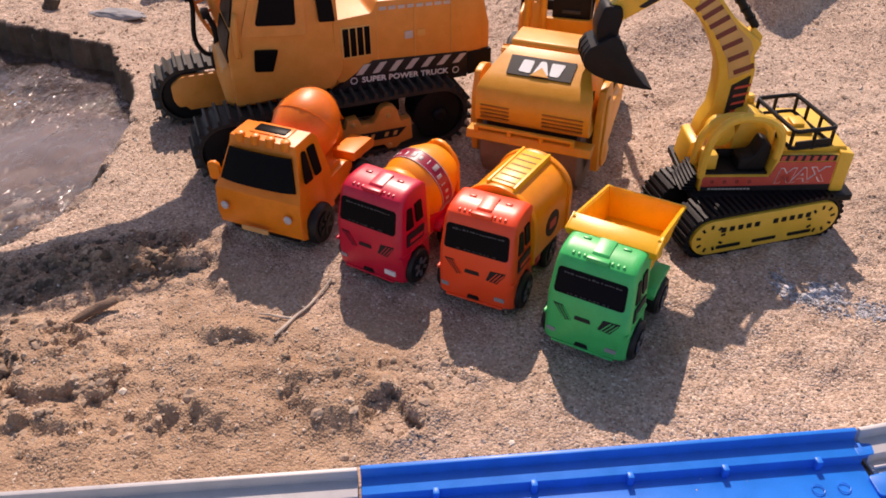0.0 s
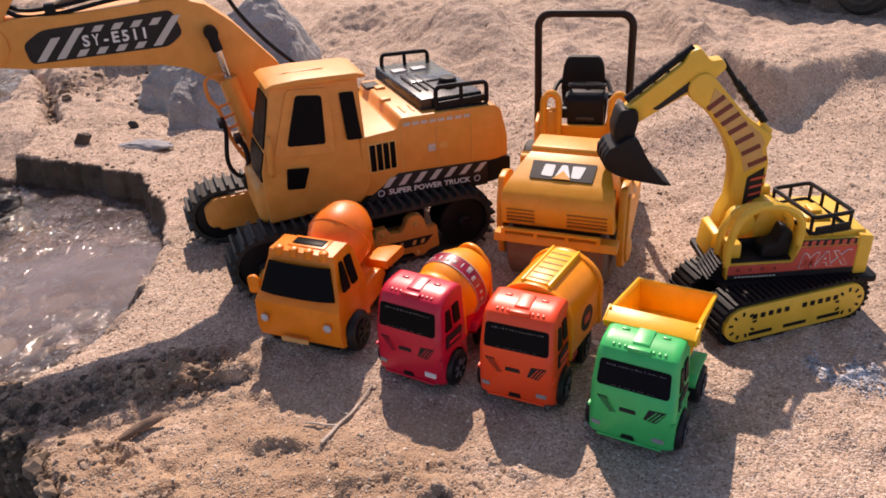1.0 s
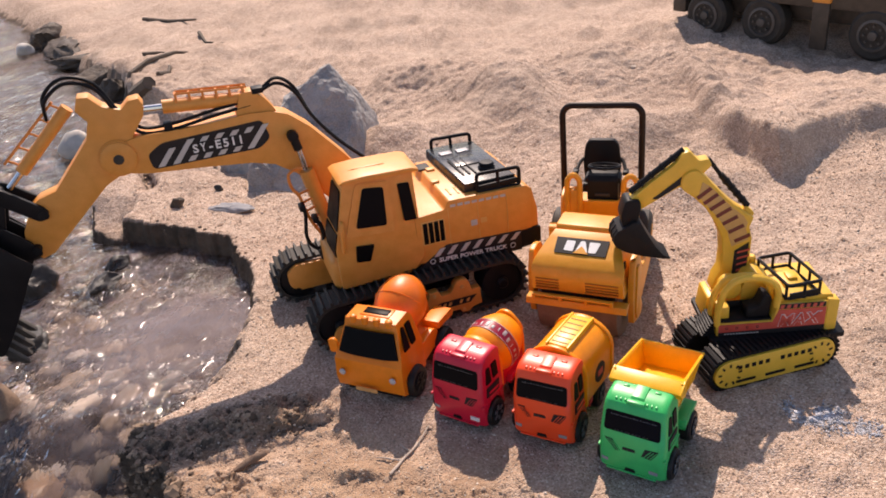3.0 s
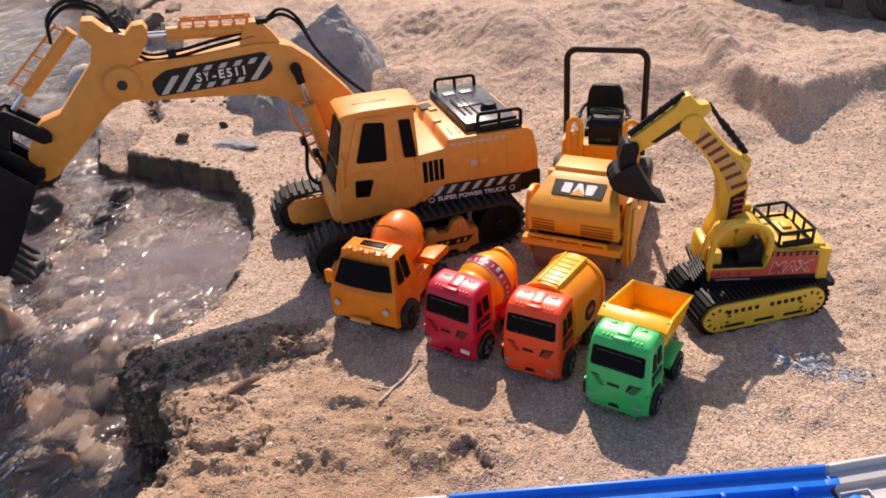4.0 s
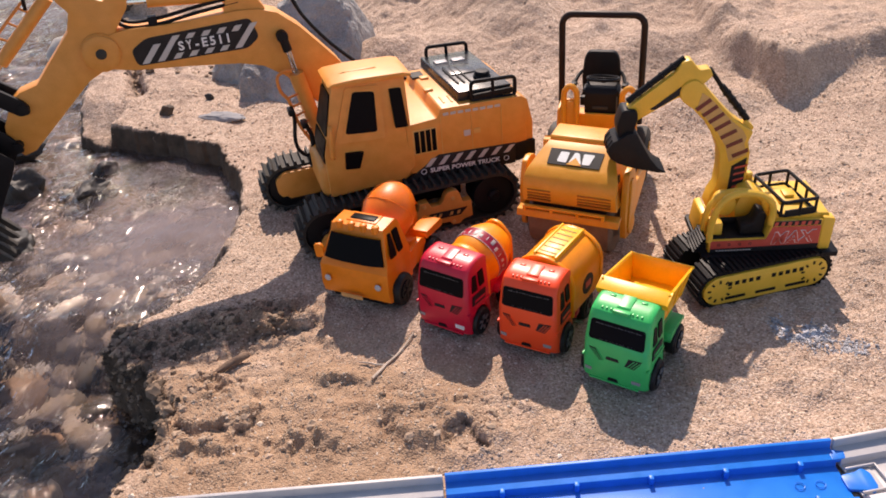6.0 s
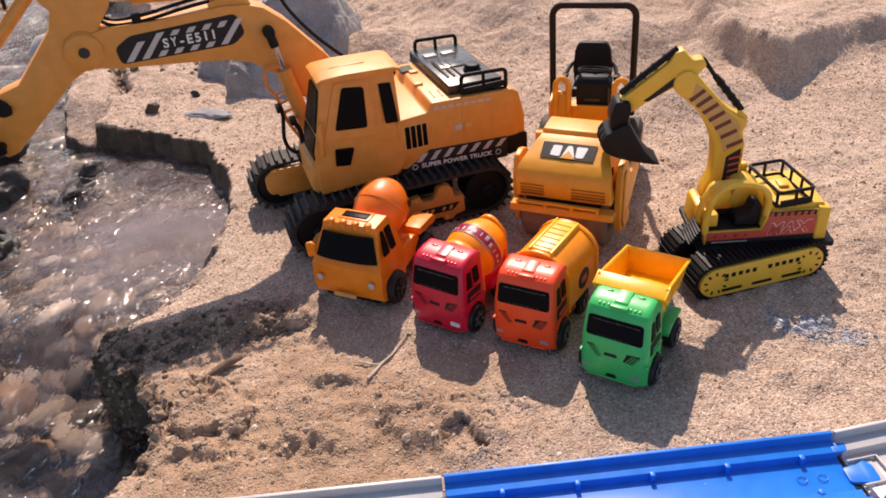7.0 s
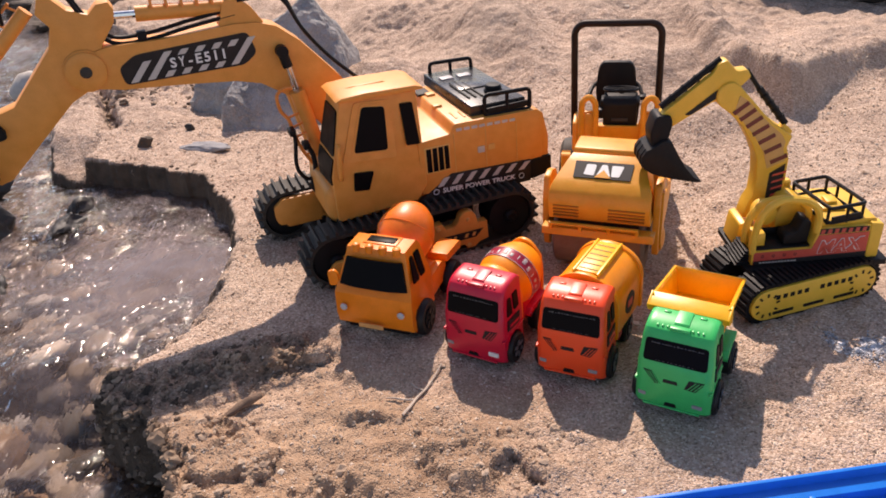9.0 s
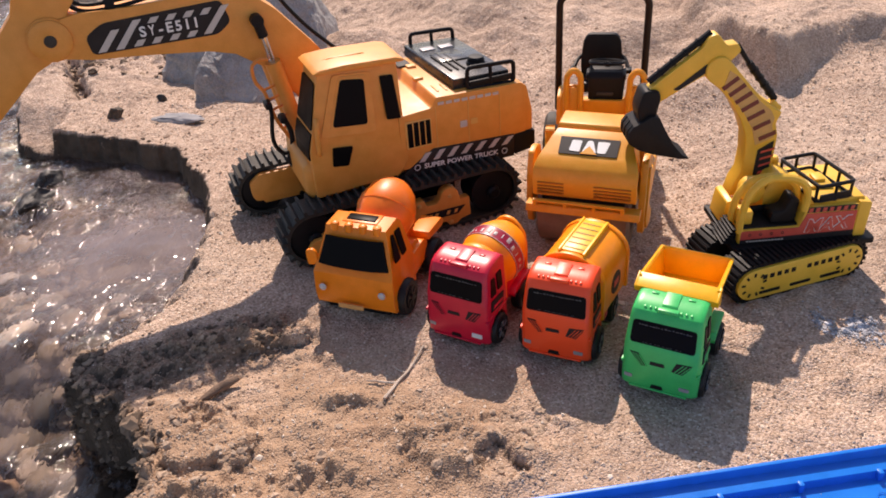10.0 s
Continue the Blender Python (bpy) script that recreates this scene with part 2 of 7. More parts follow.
def shore_distance(x, y):
    """Distance to the shore, minus on the water, and the slope's width there."""
    pts = BANK
    n = len(pts)
    best = np.full(x.shape, 1e9)
    inside = np.zeros(x.shape, bool)
    wsum, wtot = np.zeros(x.shape), np.full(x.shape, 1e-12)
    for i in range(n):
        (ax, ay, aw), (bx, by, bw) = pts[i], pts[(i + 1) % n]
        dx, dy = bx - ax, by - ay
        t = np.clip(((x - ax) * dx + (y - ay) * dy) / (dx * dx + dy * dy), 0, 1)
        d = np.hypot(x - ax - t * dx, y - ay - t * dy)
        best = np.minimum(best, d)
        k = 1 / (d + 0.004) ** 3
        wsum += k * (aw + (bw - aw) * t)
        wtot += k
        cross = ((ay > y) != (by > y)) & (x < dx * (y - ay) / (dy if dy else 1e-9) + ax)
        inside ^= cross
    return np.where(inside, -best, best), wsum / wtot


def hill(x, y, cx, cy, rx, ry, turn, h, power=2.0):
    c, s = math.cos(radians(turn)), math.sin(radians(turn))
    u, v = ((x - cx) * c + (y - cy) * s) / rx, (-(x - cx) * s + (y - cy) * c) / ry
    return h * np.exp(-(np.abs(u) ** power + np.abs(v) ** power))


def line_distance(x, y, pts):
    """Distance to a line of points."""
    best = np.full(np.shape(x), 1e9)
    for (ax, ay), (bx, by) in zip(pts, pts[1:]):
        dx, dy = bx - ax, by - ay
        t = np.clip(((x - ax) * dx + (y - ay) * dy) / (dx * dx + dy * dy), 0, 1)
        best = np.minimum(best, np.hypot(x - ax - t * dx, y - ay - t * dy))
    return best


def ridge(x, y, xs, ys, h, front, behind, seed):
    """A mound with a crest line: short slope in front, long one behind."""
    s = y - np.interp(x, xs, ys) + 0.02 * fractal(x, y, 9, 3, seed)
    ends = np.clip((x - xs[0]) / 0.10, 0, 1) * np.clip((xs[-1] - x) / 0.10, 0, 1)
    ends = ends * ends * (3 - 2 * ends)
    return h * ends * np.where(s < 0, np.exp(-(s / front) ** 2), np.exp(-(s / behind) ** 2))


# eroded ledge and crack in the sand behind the stream
LEDGE_X, LEDGE_Y = [-1.11, -0.955, -0.853, -0.787, -0.760, -0.704, -0.654, -0.60, -0.50], [2.13, 1.865, 1.763, 1.703, 1.640, 1.615, 1.637, 1.60, 1.55]
CRACK = [(-0.954, 1.71), (-0.90, 1.645), (-0.86, 1.605), (-0.817, 1.533), (-0.767, 1.432), (-0.718, 1.333)]


# broken soil: x, y, half width, half depth
CLODS = [(-0.285, 0.610, 0.055, 0.016), (-0.215, 0.572, 0.035, 0.010), (-0.32, 0.502, 0.060, 0.030), (-0.275, 0.458, 0.070, 0.030), (-0.335, 0.565, 0.060, 0.018), (-0.405, 0.575, 0.050, 0.030), (-0.10, 0.478, 0.050, 0.024), (-0.172, 0.508, 0.030, 0.012),
         (-0.30, 0.405, 0.060, 0.026), (-0.05, 0.435, 0.050, 0.024), (-0.19, 0.425, 0.045, 0.024), (-0.285, 0.628, 0.060, 0.024), (-0.235, 0.606, 0.035, 0.014), (-0.36, 0.600, 0.05, 0.02), (0.00, 0.47, 0.03, 0.02), (-0.03, 0.425, 0.03, 0.03), (-0.345, 0.42, 0.04, 0.03), (-0.085, 0.455, 0.035, 0.03)]


def dug_band(x, y):
    u, v = (x + 0.335) * 0.955 + (y - 0.60) * 0.296, (y - 0.60) * 0.955 - (x + 0.335) * 0.296
    return np.exp(-((u / 0.17) ** 2 + (v / 0.040) ** 2) ** 2)


def ground_height(x, y):
    wob = 0.018 * fractal(x, y, 9, 3, 5) + 0.013 * fractal(x, y, 34, 4, 8, 0.6) - 0.008 * np.abs(fractal(x, y, 60, 3, 9, 0.6))
    d, w = shore_distance(x, y)
    d = d + wob * np.clip(w / 0.03, 0.72, 1.5)
    z = SAND_Z + 0.004 * fractal(x, y, 6, 3, 11) + 0.0022 * fractal(x, y, 45, 3, 21)
    far = np.clip((y - 1.0) / 0.8, 0, 1)
    z += far * (0.045 * fractal(x, y, 2.4, 5, 31, 0.55) + 0.035 * np.abs(fractal(x, y, 5, 5, 33, 0.6)) + 0.016 * fractal(x, y, 16, 4, 37, 0.6) + 0.01)
    # mounds behind the toys
    crest = np.interp(x, [0.40, 0.428, 0.448, 0.468, 0.49, 0.55, 0.63, 0.75, 1.2], [1.36, 1.31, 1.25, 1.215, 1.225, 1.29, 1.36, 1.39, 1.40]) + 0.008 * fractal(x, y, 20, 3, 91)
    top = np.interp(x, [0.34, 0.385, 0.405, 0.425, 0.445, 0.47, 0.50, 0.55, 0.63, 0.75, 1.1, 1.6], [0, 0.010, 0.050, 0.068, 0.070, 0.072, 0.066, 0.056, 0.050, 0.046, 0.045, 0])
    s = y - crest
    face = np.where(s < 0, np.exp(-(s / 0.038) ** 2), np.exp(-(s / 0.34) ** 2))
    z += top * face * (1 + 0.12 * fractal(x, y, 22, 3, 95))
    z += hill(x, y, 0.22, 1.42, 0.16, 0.09, 35, 0.035)
    z += 0.05 * np.exp(-((y - 1.05 - 0.55 * (x - 0.15)) / 0.05) ** 2) * np.clip((y - 1.0) / 0.15, 0, 1) * np.exp(-((x - 0.28) / 0.16) ** 2) * 0.5
    z += hill(x, y, 0.25, 1.75, 0.25, 0.18, 20, 0.05)
    z += hill(x, y, -0.1, 1.5, 0.25, 0.12, 30, 0.03)
    z += hill(x, y, -0.26, 1.42, 0.10, 0.07, 25, 0.045)
    z += hill(x, y, 0.9, 1.95, 0.5, 0.08, -20, 0.06)
    z += ridge(x, y, [-0.36, -0.297, -0.199, -0.097, -0.005, 0.067, 0.15], [1.80, 1.80, 1.79, 1.70, 1.61, 1.54, 1.50], 0.060, 0.13, 0.22, 97)
    z += ridge(x, y, [0.02, 0.108, 0.207, 0.325, 0.433, 0.55], [1.16, 1.225, 1.312, 1.407, 1.46, 1.50], 0.022, 0.06, 0.07, 99)
    z += ridge(x, y, [-0.20, -0.05, 0.063, 0.16, 0.25], [1.46, 1.42, 1.43, 1.44, 1.47], 0.022, 0.09, 0.10, 103)
    # ledge, crack and crumbled soil on the far side of the bay
    s = (y - np.interp(x, LEDGE_X, LEDGE_Y) + 0.03 * fractal(x, y, 22, 4, 105, 0.6)) / 0.020
    cut = np.clip(s + 0.5, 0, 1)
    wide = np.clip((-0.56 - x) / 0.08, 0, 1) * np.clip((x + 1.25) / 0.2, 0, 1)
    z += 0.042 * wide * cut * cut * (3 - 2 * cut) * np.exp(-np.clip(s * 0.02, 0, 9) ** 2 / 0.36)
    rough = np.exp(-(((x + 0.74) / 0.13) ** 2 + ((y - 1.53) / 0.11) ** 2) ** 2)
    z += rough * (0.018 * fractal(x, y, 26, 4, 107, 0.65) + 0.012 * np.clip(fractal(x, y, 50, 3, 109), 0, 1))
    z -= 0.030 * np.exp(-((line_distance(x, y, CRACK) + 0.012 * fractal(x, y, 40, 3, 111)) / 0.013) ** 2)
    # low tongue of sand beside the undercut bank
    low = np.clip((-0.712 - x + 0.010 * fractal(x, y, 40, 3, 121)) / 0.012, 0, 1) * np.clip((1.315 - y) / 0.10, 0, 1) * np.clip((y - 1.0) / 0.05, 0, 1)
    z -= 0.037 * low * low * (3 - 2 * low)
    # firm rise under the cement mixer
    z += hill(x, y, -0.135, 0.655, 0.085, 0.085, 0, 0.006, 4.0)
    # dimples and slanting furrows where the sand was walked on
    side = np.clip((x + 0.05) / 0.25, 0, 1) * np.clip((1.1 - y) / 0.2, 0, 1) * np.clip((y - 0.44) / 0.06, 0, 1)
    z += side * (0.0048 * fractal(0.8 * x + 0.6 * y, 2.6 * (0.8 * y - 0.6 * x), 13, 3, 113) + 0.0042 * fractal(x, y, 24, 3, 115) + 0.0022 * fractal(x, y, 60, 3, 116))
    # trodden, lumpy soil in front, with broken clods in patches
    zone = np.exp(-(((x + 0.22) / 0.19) ** 2 + ((y - 0.46) / 0.13) ** 2) ** 1.5)
    z += zone * (0.013 * fractal(x, y, 14, 4, 41, 0.6) + 0.0036 * np.abs(fractal(x, y, 48, 3, 49, 0.6)) + 0.0008 * fractal(x, y, 130, 2, 43))
    heap = 0
    for cx, cy, rx, ry in CLODS:
        heap = heap + np.exp(-(((x - cx) / rx) ** 2 + ((y - cy) / ry) ** 2) ** 1.4)
    heap = np.clip(heap, 0, 1.15)
    c = np.clip((fractal(x, y, 26, 4, 47, 0.55) + 0.10) / 0.30, 0, 1)
    c = c * c * (3 - 2 * c)
    k = np.clip((fractal(x, y, 58, 3, 53, 0.5) + 0.05) / 0.35, 0, 1)
    z += heap * (0.0120 * c + 0.0042 * k * k * (3 - 2 * k) + 0.0008 * fractal(x, y, 100, 2, 57) - 0.004)
    k = np.clip((fractal(x, y, 46, 3, 117, 0.55) + 0.15) / 0.40, 0, 1)
    z += dug_band(x, y) * (0.010 * fractal(x, y, 19, 3, 118, 0.6) + 0.0075 * k * k * (3 - 2 * k) + 0.003 * np.abs(fractal(x, y, 110, 2, 119, 0.6)) - 0.004)
    s = np.clip(d / w + 0.5, 0, 1)
    s = s * s * (3 - 2 * s)
    bed = WATER_Z - 0.025 + 0.03 * fractal(x, y, 11, 3, 61) - 0.01 * np.clip(-d / 0.3, 0, 1)
    bed = bed - 0.055 * np.clip((0.74 - y) / 0.13, 0, 1) - hill(x, y, -0.60, 1.08, 0.14, 0.06, -22, 0.035)
    return bed + (z - bed) * s


def ground_at(x, y):
    return float(ground_height(np.array([float(x)]), np.array([float(y)]))[0])


gx = axis_steps(-0.95, 0.70, 0.0029, -60, 60, 1.06)
gy = axis_steps(0.30, 1.78, 0.0029, -60, 90, 1.045)
GX, GY = np.meshgrid(gx, gy)
GZ = ground_height(GX.ravel(), GY.ravel())


def grid_mesh(name, xs, ys, zs):
    nx, ny = len(xs), len(ys)
    X, Y = np.meshgrid(xs, ys)
    co = np.stack([X.ravel(), Y.ravel(), zs], 1).astype(np.float32)
    i = np.arange((ny - 1) * (nx - 1))
    r, c = i // (nx - 1), i % (nx - 1)
    a = r * nx + c
    f = np.stack([a, a + 1, a + nx + 1, a + nx], 1)
    me = bpy.data.meshes.new(name)
    me.vertices.add(len(co))
    me.vertices.foreach_set("co", co.ravel())
    me.loops.add(f.size)
    me.loops.foreach_set("vertex_index", f.ravel().astype(np.int32))
    me.polygons.add(len(f))
    me.polygons.foreach_set("loop_start", (np.arange(len(f)) * 4).astype(np.int32))
    me.polygons.foreach_set("use_smooth", np.ones(len(f), bool))
    me.update(calc_edges=True)
    me.validate()
    return me


_gm = grid_mesh("ground", gx, gy, GZ)
_gm.materials.append(M_SAND)
ground = tagged(new("ground", _gm), "coarse pale brown sand bank beside a shallow stream", "sand", kind="structure")


def sand_nodes(m):
    m.use_nodes = True
    n, l = m.node_tree.nodes, m.node_tree.links
    b = n["Principled BSDF"]
    b.inputs["Roughness"].default_value = 0.9
    b.inputs["Specular IOR Level"].default_value = 0.25
    co = n.new("ShaderNodeTexCoord")

    def tex(kind, scale, **kw):
        t = n.new(kind)
        t.inputs["Scale"].default_value = scale
        for k, v in kw.items():
            t.inputs[k].default_value = v
        l.new(co.outputs["Object"], t.inputs["Vector"])
        return t
    grain = tex("ShaderNodeTexVoronoi", 520)
    grit = tex("ShaderNodeTexVoronoi", 900)
    patch = tex("ShaderNodeTexNoise", 5, Detail=6)
    blotch = tex("ShaderNodeTexNoise", 45, Detail=5)
    ramp = n.new("ShaderNodeValToRGB")
    e = ramp.color_ramp.elements
    e[0].position, e[0].color = 0.0, (0.23, 0.165, 0.12, 1)
    e[1].position, e[1].color = 1.0, (0.80, 0.68, 0.55, 1)
    for p, c in ((0.14, (0.37, 0.268, 0.198, 1)), (0.30, (0.49, 0.362, 0.282, 1)), (0.65, (0.56, 0.422, 0.338, 1)), (0.88, (0.64, 0.512, 0.425, 1))):
        k = e.new(p)
        k.color = c
    sep = n.new("ShaderNodeSeparateColor")
    l.new(grain.outputs["Color"], sep.inputs[0])
    l.new(sep.outputs[0], ramp.inputs[0])
    tint = n.new("ShaderNodeMix")
    tint.data_type, tint.blend_type = "RGBA", "MULTIPLY"
    tint.inputs["Factor"].default_value = 1.0
    tr = n.new("ShaderNodeValToRGB")
    t = tr.color_ramp.elements
    t[0].position, t[0].color = 0.32, (0.72, 0.68, 0.64, 1)
    t[1].position, t[1].color = 0.66, (1.12, 1.08, 1.04, 1)
    mixn = n.new("ShaderNodeMath")
    mixn.operation = "MULTIPLY_ADD"
    mixn.inputs[1].default_value = 0.45
    l.new(blotch.outputs["Fac"], mixn.inputs[0])
    h = n.new("ShaderNodeMath")
    h.operation = "MULTIPLY"
    h.inputs[1].default_value = 0.55
    l.new(patch.outputs["Fac"], h.inputs[0])
    l.new(h.outputs[0], mixn.inputs[2])
    l.new(mixn.outputs[0], tr.inputs[0])
    l.new(ramp.outputs[0], tint.inputs["A"])
    l.new(tr.outputs[0], tint.inputs["B"])
    geo = n.new("ShaderNodeNewGeometry")
    px = n.new("ShaderNodeSeparateXYZ")
    l.new(geo.outputs["Position"], px.inputs[0])
    wob = n.new("ShaderNodeMath")
    wob.operation = "MULTIPLY_ADD"
    wob.inputs[1].default_value = 0.020
    l.new(blotch.outputs["Fac"], wob.inputs[0])
    l.new(px.outputs["Z"], wob.inputs[2])
    low = n.new("ShaderNodeMapRange")
    low.inputs["From Min"].default_value = WATER_Z + 0.028
    low.inputs["From Max"].default_value = WATER_Z + 0.014
    l.new(wob.outputs[0], low.inputs["Value"])
    # steep faces below sand level: the bank's shade is put into the colour
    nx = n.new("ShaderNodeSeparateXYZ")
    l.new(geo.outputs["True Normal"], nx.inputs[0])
    steep_shade = n.new("ShaderNodeMapRange")
    steep_shade.inputs["From Min"].default_value = 0.62
    steep_shade.inputs["From Max"].default_value = 0.40
    l.new(nx.outputs["Z"], steep_shade.inputs["Value"])
    # wet sand by the waterline, joined with the painted shade of steep faces
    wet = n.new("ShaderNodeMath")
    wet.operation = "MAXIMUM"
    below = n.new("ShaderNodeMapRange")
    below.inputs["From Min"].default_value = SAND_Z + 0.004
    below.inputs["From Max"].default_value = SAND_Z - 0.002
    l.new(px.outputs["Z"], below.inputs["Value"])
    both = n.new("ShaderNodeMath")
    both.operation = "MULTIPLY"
    l.new(steep_shade.outputs[0], both.inputs[0])
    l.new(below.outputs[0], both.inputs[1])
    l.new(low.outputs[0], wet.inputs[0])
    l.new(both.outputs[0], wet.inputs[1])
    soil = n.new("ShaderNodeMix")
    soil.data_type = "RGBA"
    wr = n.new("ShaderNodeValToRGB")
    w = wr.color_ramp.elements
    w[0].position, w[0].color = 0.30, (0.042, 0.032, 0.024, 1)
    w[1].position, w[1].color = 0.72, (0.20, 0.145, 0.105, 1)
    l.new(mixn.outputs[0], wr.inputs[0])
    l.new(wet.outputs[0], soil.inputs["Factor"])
    # brown trodden earth in front of the toys
    spot = n.new("ShaderNodeVectorMath")
    spot.operation = "DISTANCE"
    sc = n.new("ShaderNodeVectorMath")
    sc.operation = "MULTIPLY"
    sc.inputs[1].default_value = (1.0, 1.5, 0.0)
    l.new(geo.outputs["Position"], sc.inputs[0])
    l.new(sc.outputs[0], spot.inputs[0])
    spot.inputs[1].default_value = (-0.20, 0.66, 0.0)
    edge = tex("ShaderNodeTexNoise", 16, Detail=6, Roughness=0.65)
    reach = n.new("ShaderNodeMath")
    reach.operation = "MULTIPLY_ADD"
    reach.inputs[1].default_value = 0.42
    l.new(edge.outputs["Fac"], reach.inputs[0])
    l.new(spot.outputs["Value"], reach.inputs[2])
    earth = n.new("ShaderNodeMapRange")
    earth.inputs["From Min"].default_value = 0.50
    earth.inputs["From Max"].default_value = 0.34
    earth.inputs["To Max"].default_value = 0.85
    l.new(reach.outputs[0], earth.inputs["Value"])
    brown = n.new("ShaderNodeMix")
    brown.data_type = "RGBA"
    brown.blend_type = "MULTIPLY"
    brown.inputs["B"].default_value = (0.84, 0.715, 0.585, 1)
    l.new(earth.outputs[0], brown.inputs["Factor"])
    plain = n.new("ShaderNodeMix")
    plain.data_type = "RGBA"
    tan = n.new("ShaderNodeValToRGB")
    k = tan.color_ramp.elements
    k[0].position, k[0].color = 0.30, (0.30, 0.215, 0.16, 1)
    k[1].position, k[1].color = 0.70, (0.60, 0.475, 0.37, 1)
    l.new(mixn.outputs[0], tan.inputs[0])
    less = n.new("ShaderNodeMath")
    less.operation = "MULTIPLY_ADD"
    less.inputs[1].default_value = 0.72
    less.inputs[2].default_value = 0.10
    l.new(earth.outputs[0], less.inputs[0])
    soft = tex("ShaderNodeTexNoise", 3.2, Detail=3)
    smooth = n.new("ShaderNodeMapRange")
    smooth.inputs["From Min"].default_value = 0.50
    smooth.inputs["From Max"].default_value = 0.66
    smooth.inputs["To Max"].default_value = 0.45
    l.new(soft.outputs["Fac"], smooth.inputs["Value"])
    more = n.new("ShaderNodeMath")
    more.operation = "MAXIMUM"
    l.new(less.outputs[0], more.inputs[0])
    l.new(smooth.outputs[0], more.inputs[1])
    l.new(more.outputs[0], plain.inputs["Factor"])
    l.new(tint.outputs["Result"], plain.inputs["A"])
    l.new(tan.outputs[0], plain.inputs["B"])
    l.new(plain.outputs["Result"], brown.inputs["A"])
    # dug soil along the bank, with the boom's shadow band darkened in its colour
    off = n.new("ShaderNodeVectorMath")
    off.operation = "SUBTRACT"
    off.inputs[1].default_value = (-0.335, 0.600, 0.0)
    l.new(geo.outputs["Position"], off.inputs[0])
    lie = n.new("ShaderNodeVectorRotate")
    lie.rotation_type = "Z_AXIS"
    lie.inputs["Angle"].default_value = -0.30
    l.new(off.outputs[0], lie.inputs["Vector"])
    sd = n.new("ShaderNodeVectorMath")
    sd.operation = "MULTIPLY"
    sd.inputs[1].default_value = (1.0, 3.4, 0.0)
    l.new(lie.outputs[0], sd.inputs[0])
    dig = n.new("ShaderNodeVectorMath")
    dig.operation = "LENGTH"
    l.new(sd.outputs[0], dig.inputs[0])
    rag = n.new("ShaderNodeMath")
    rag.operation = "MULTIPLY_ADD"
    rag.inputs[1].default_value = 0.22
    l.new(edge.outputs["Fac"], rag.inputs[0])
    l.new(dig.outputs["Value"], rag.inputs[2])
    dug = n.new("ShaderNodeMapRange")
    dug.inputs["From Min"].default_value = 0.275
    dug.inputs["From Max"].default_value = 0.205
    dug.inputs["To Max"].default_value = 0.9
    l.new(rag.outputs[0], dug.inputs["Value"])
    darkened = n.new("ShaderNodeMix")
    darkened.data_type = "RGBA"
    darkened.blend_type = "MULTIPLY"
    darkened.inputs["B"].default_value = (0.58, 0.53, 0.48, 1)
    l.new(dug.outputs[0], darkened.inputs["Factor"])
    l.new(brown.outputs["Result"], darkened.inputs["A"])
    l.new(darkened.outputs["Result"], soil.inputs["A"])
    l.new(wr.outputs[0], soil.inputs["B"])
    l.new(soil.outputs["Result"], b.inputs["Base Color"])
    b1 = n.new("ShaderNodeBump")
    b1.invert = True
    b1.inputs["Strength"].default_value = 0.6
    b1.inputs["Distance"].default_value = 0.0022
    l.new(grain.outputs["Distance"], b1.inputs["Height"])
    b2 = n.new("ShaderNodeBump")
    b2.inputs["Strength"].default_value = 0.7
    b2.inputs["Distance"].default_value = 0.004
    bl2 = tex("ShaderNodeTexNoise", 130, Detail=5)
    l.new(bl2.outputs["Fac"], b2.inputs["Height"])
    l.new(b1.outputs[0], b2.inputs["Normal"])
    l.new(b2.outputs[0], b.inputs["Normal"])


sand_nodes(M_SAND)

# ---- stream ----
M_WATER = bpy.data.materials.new("shallow_stream_water")


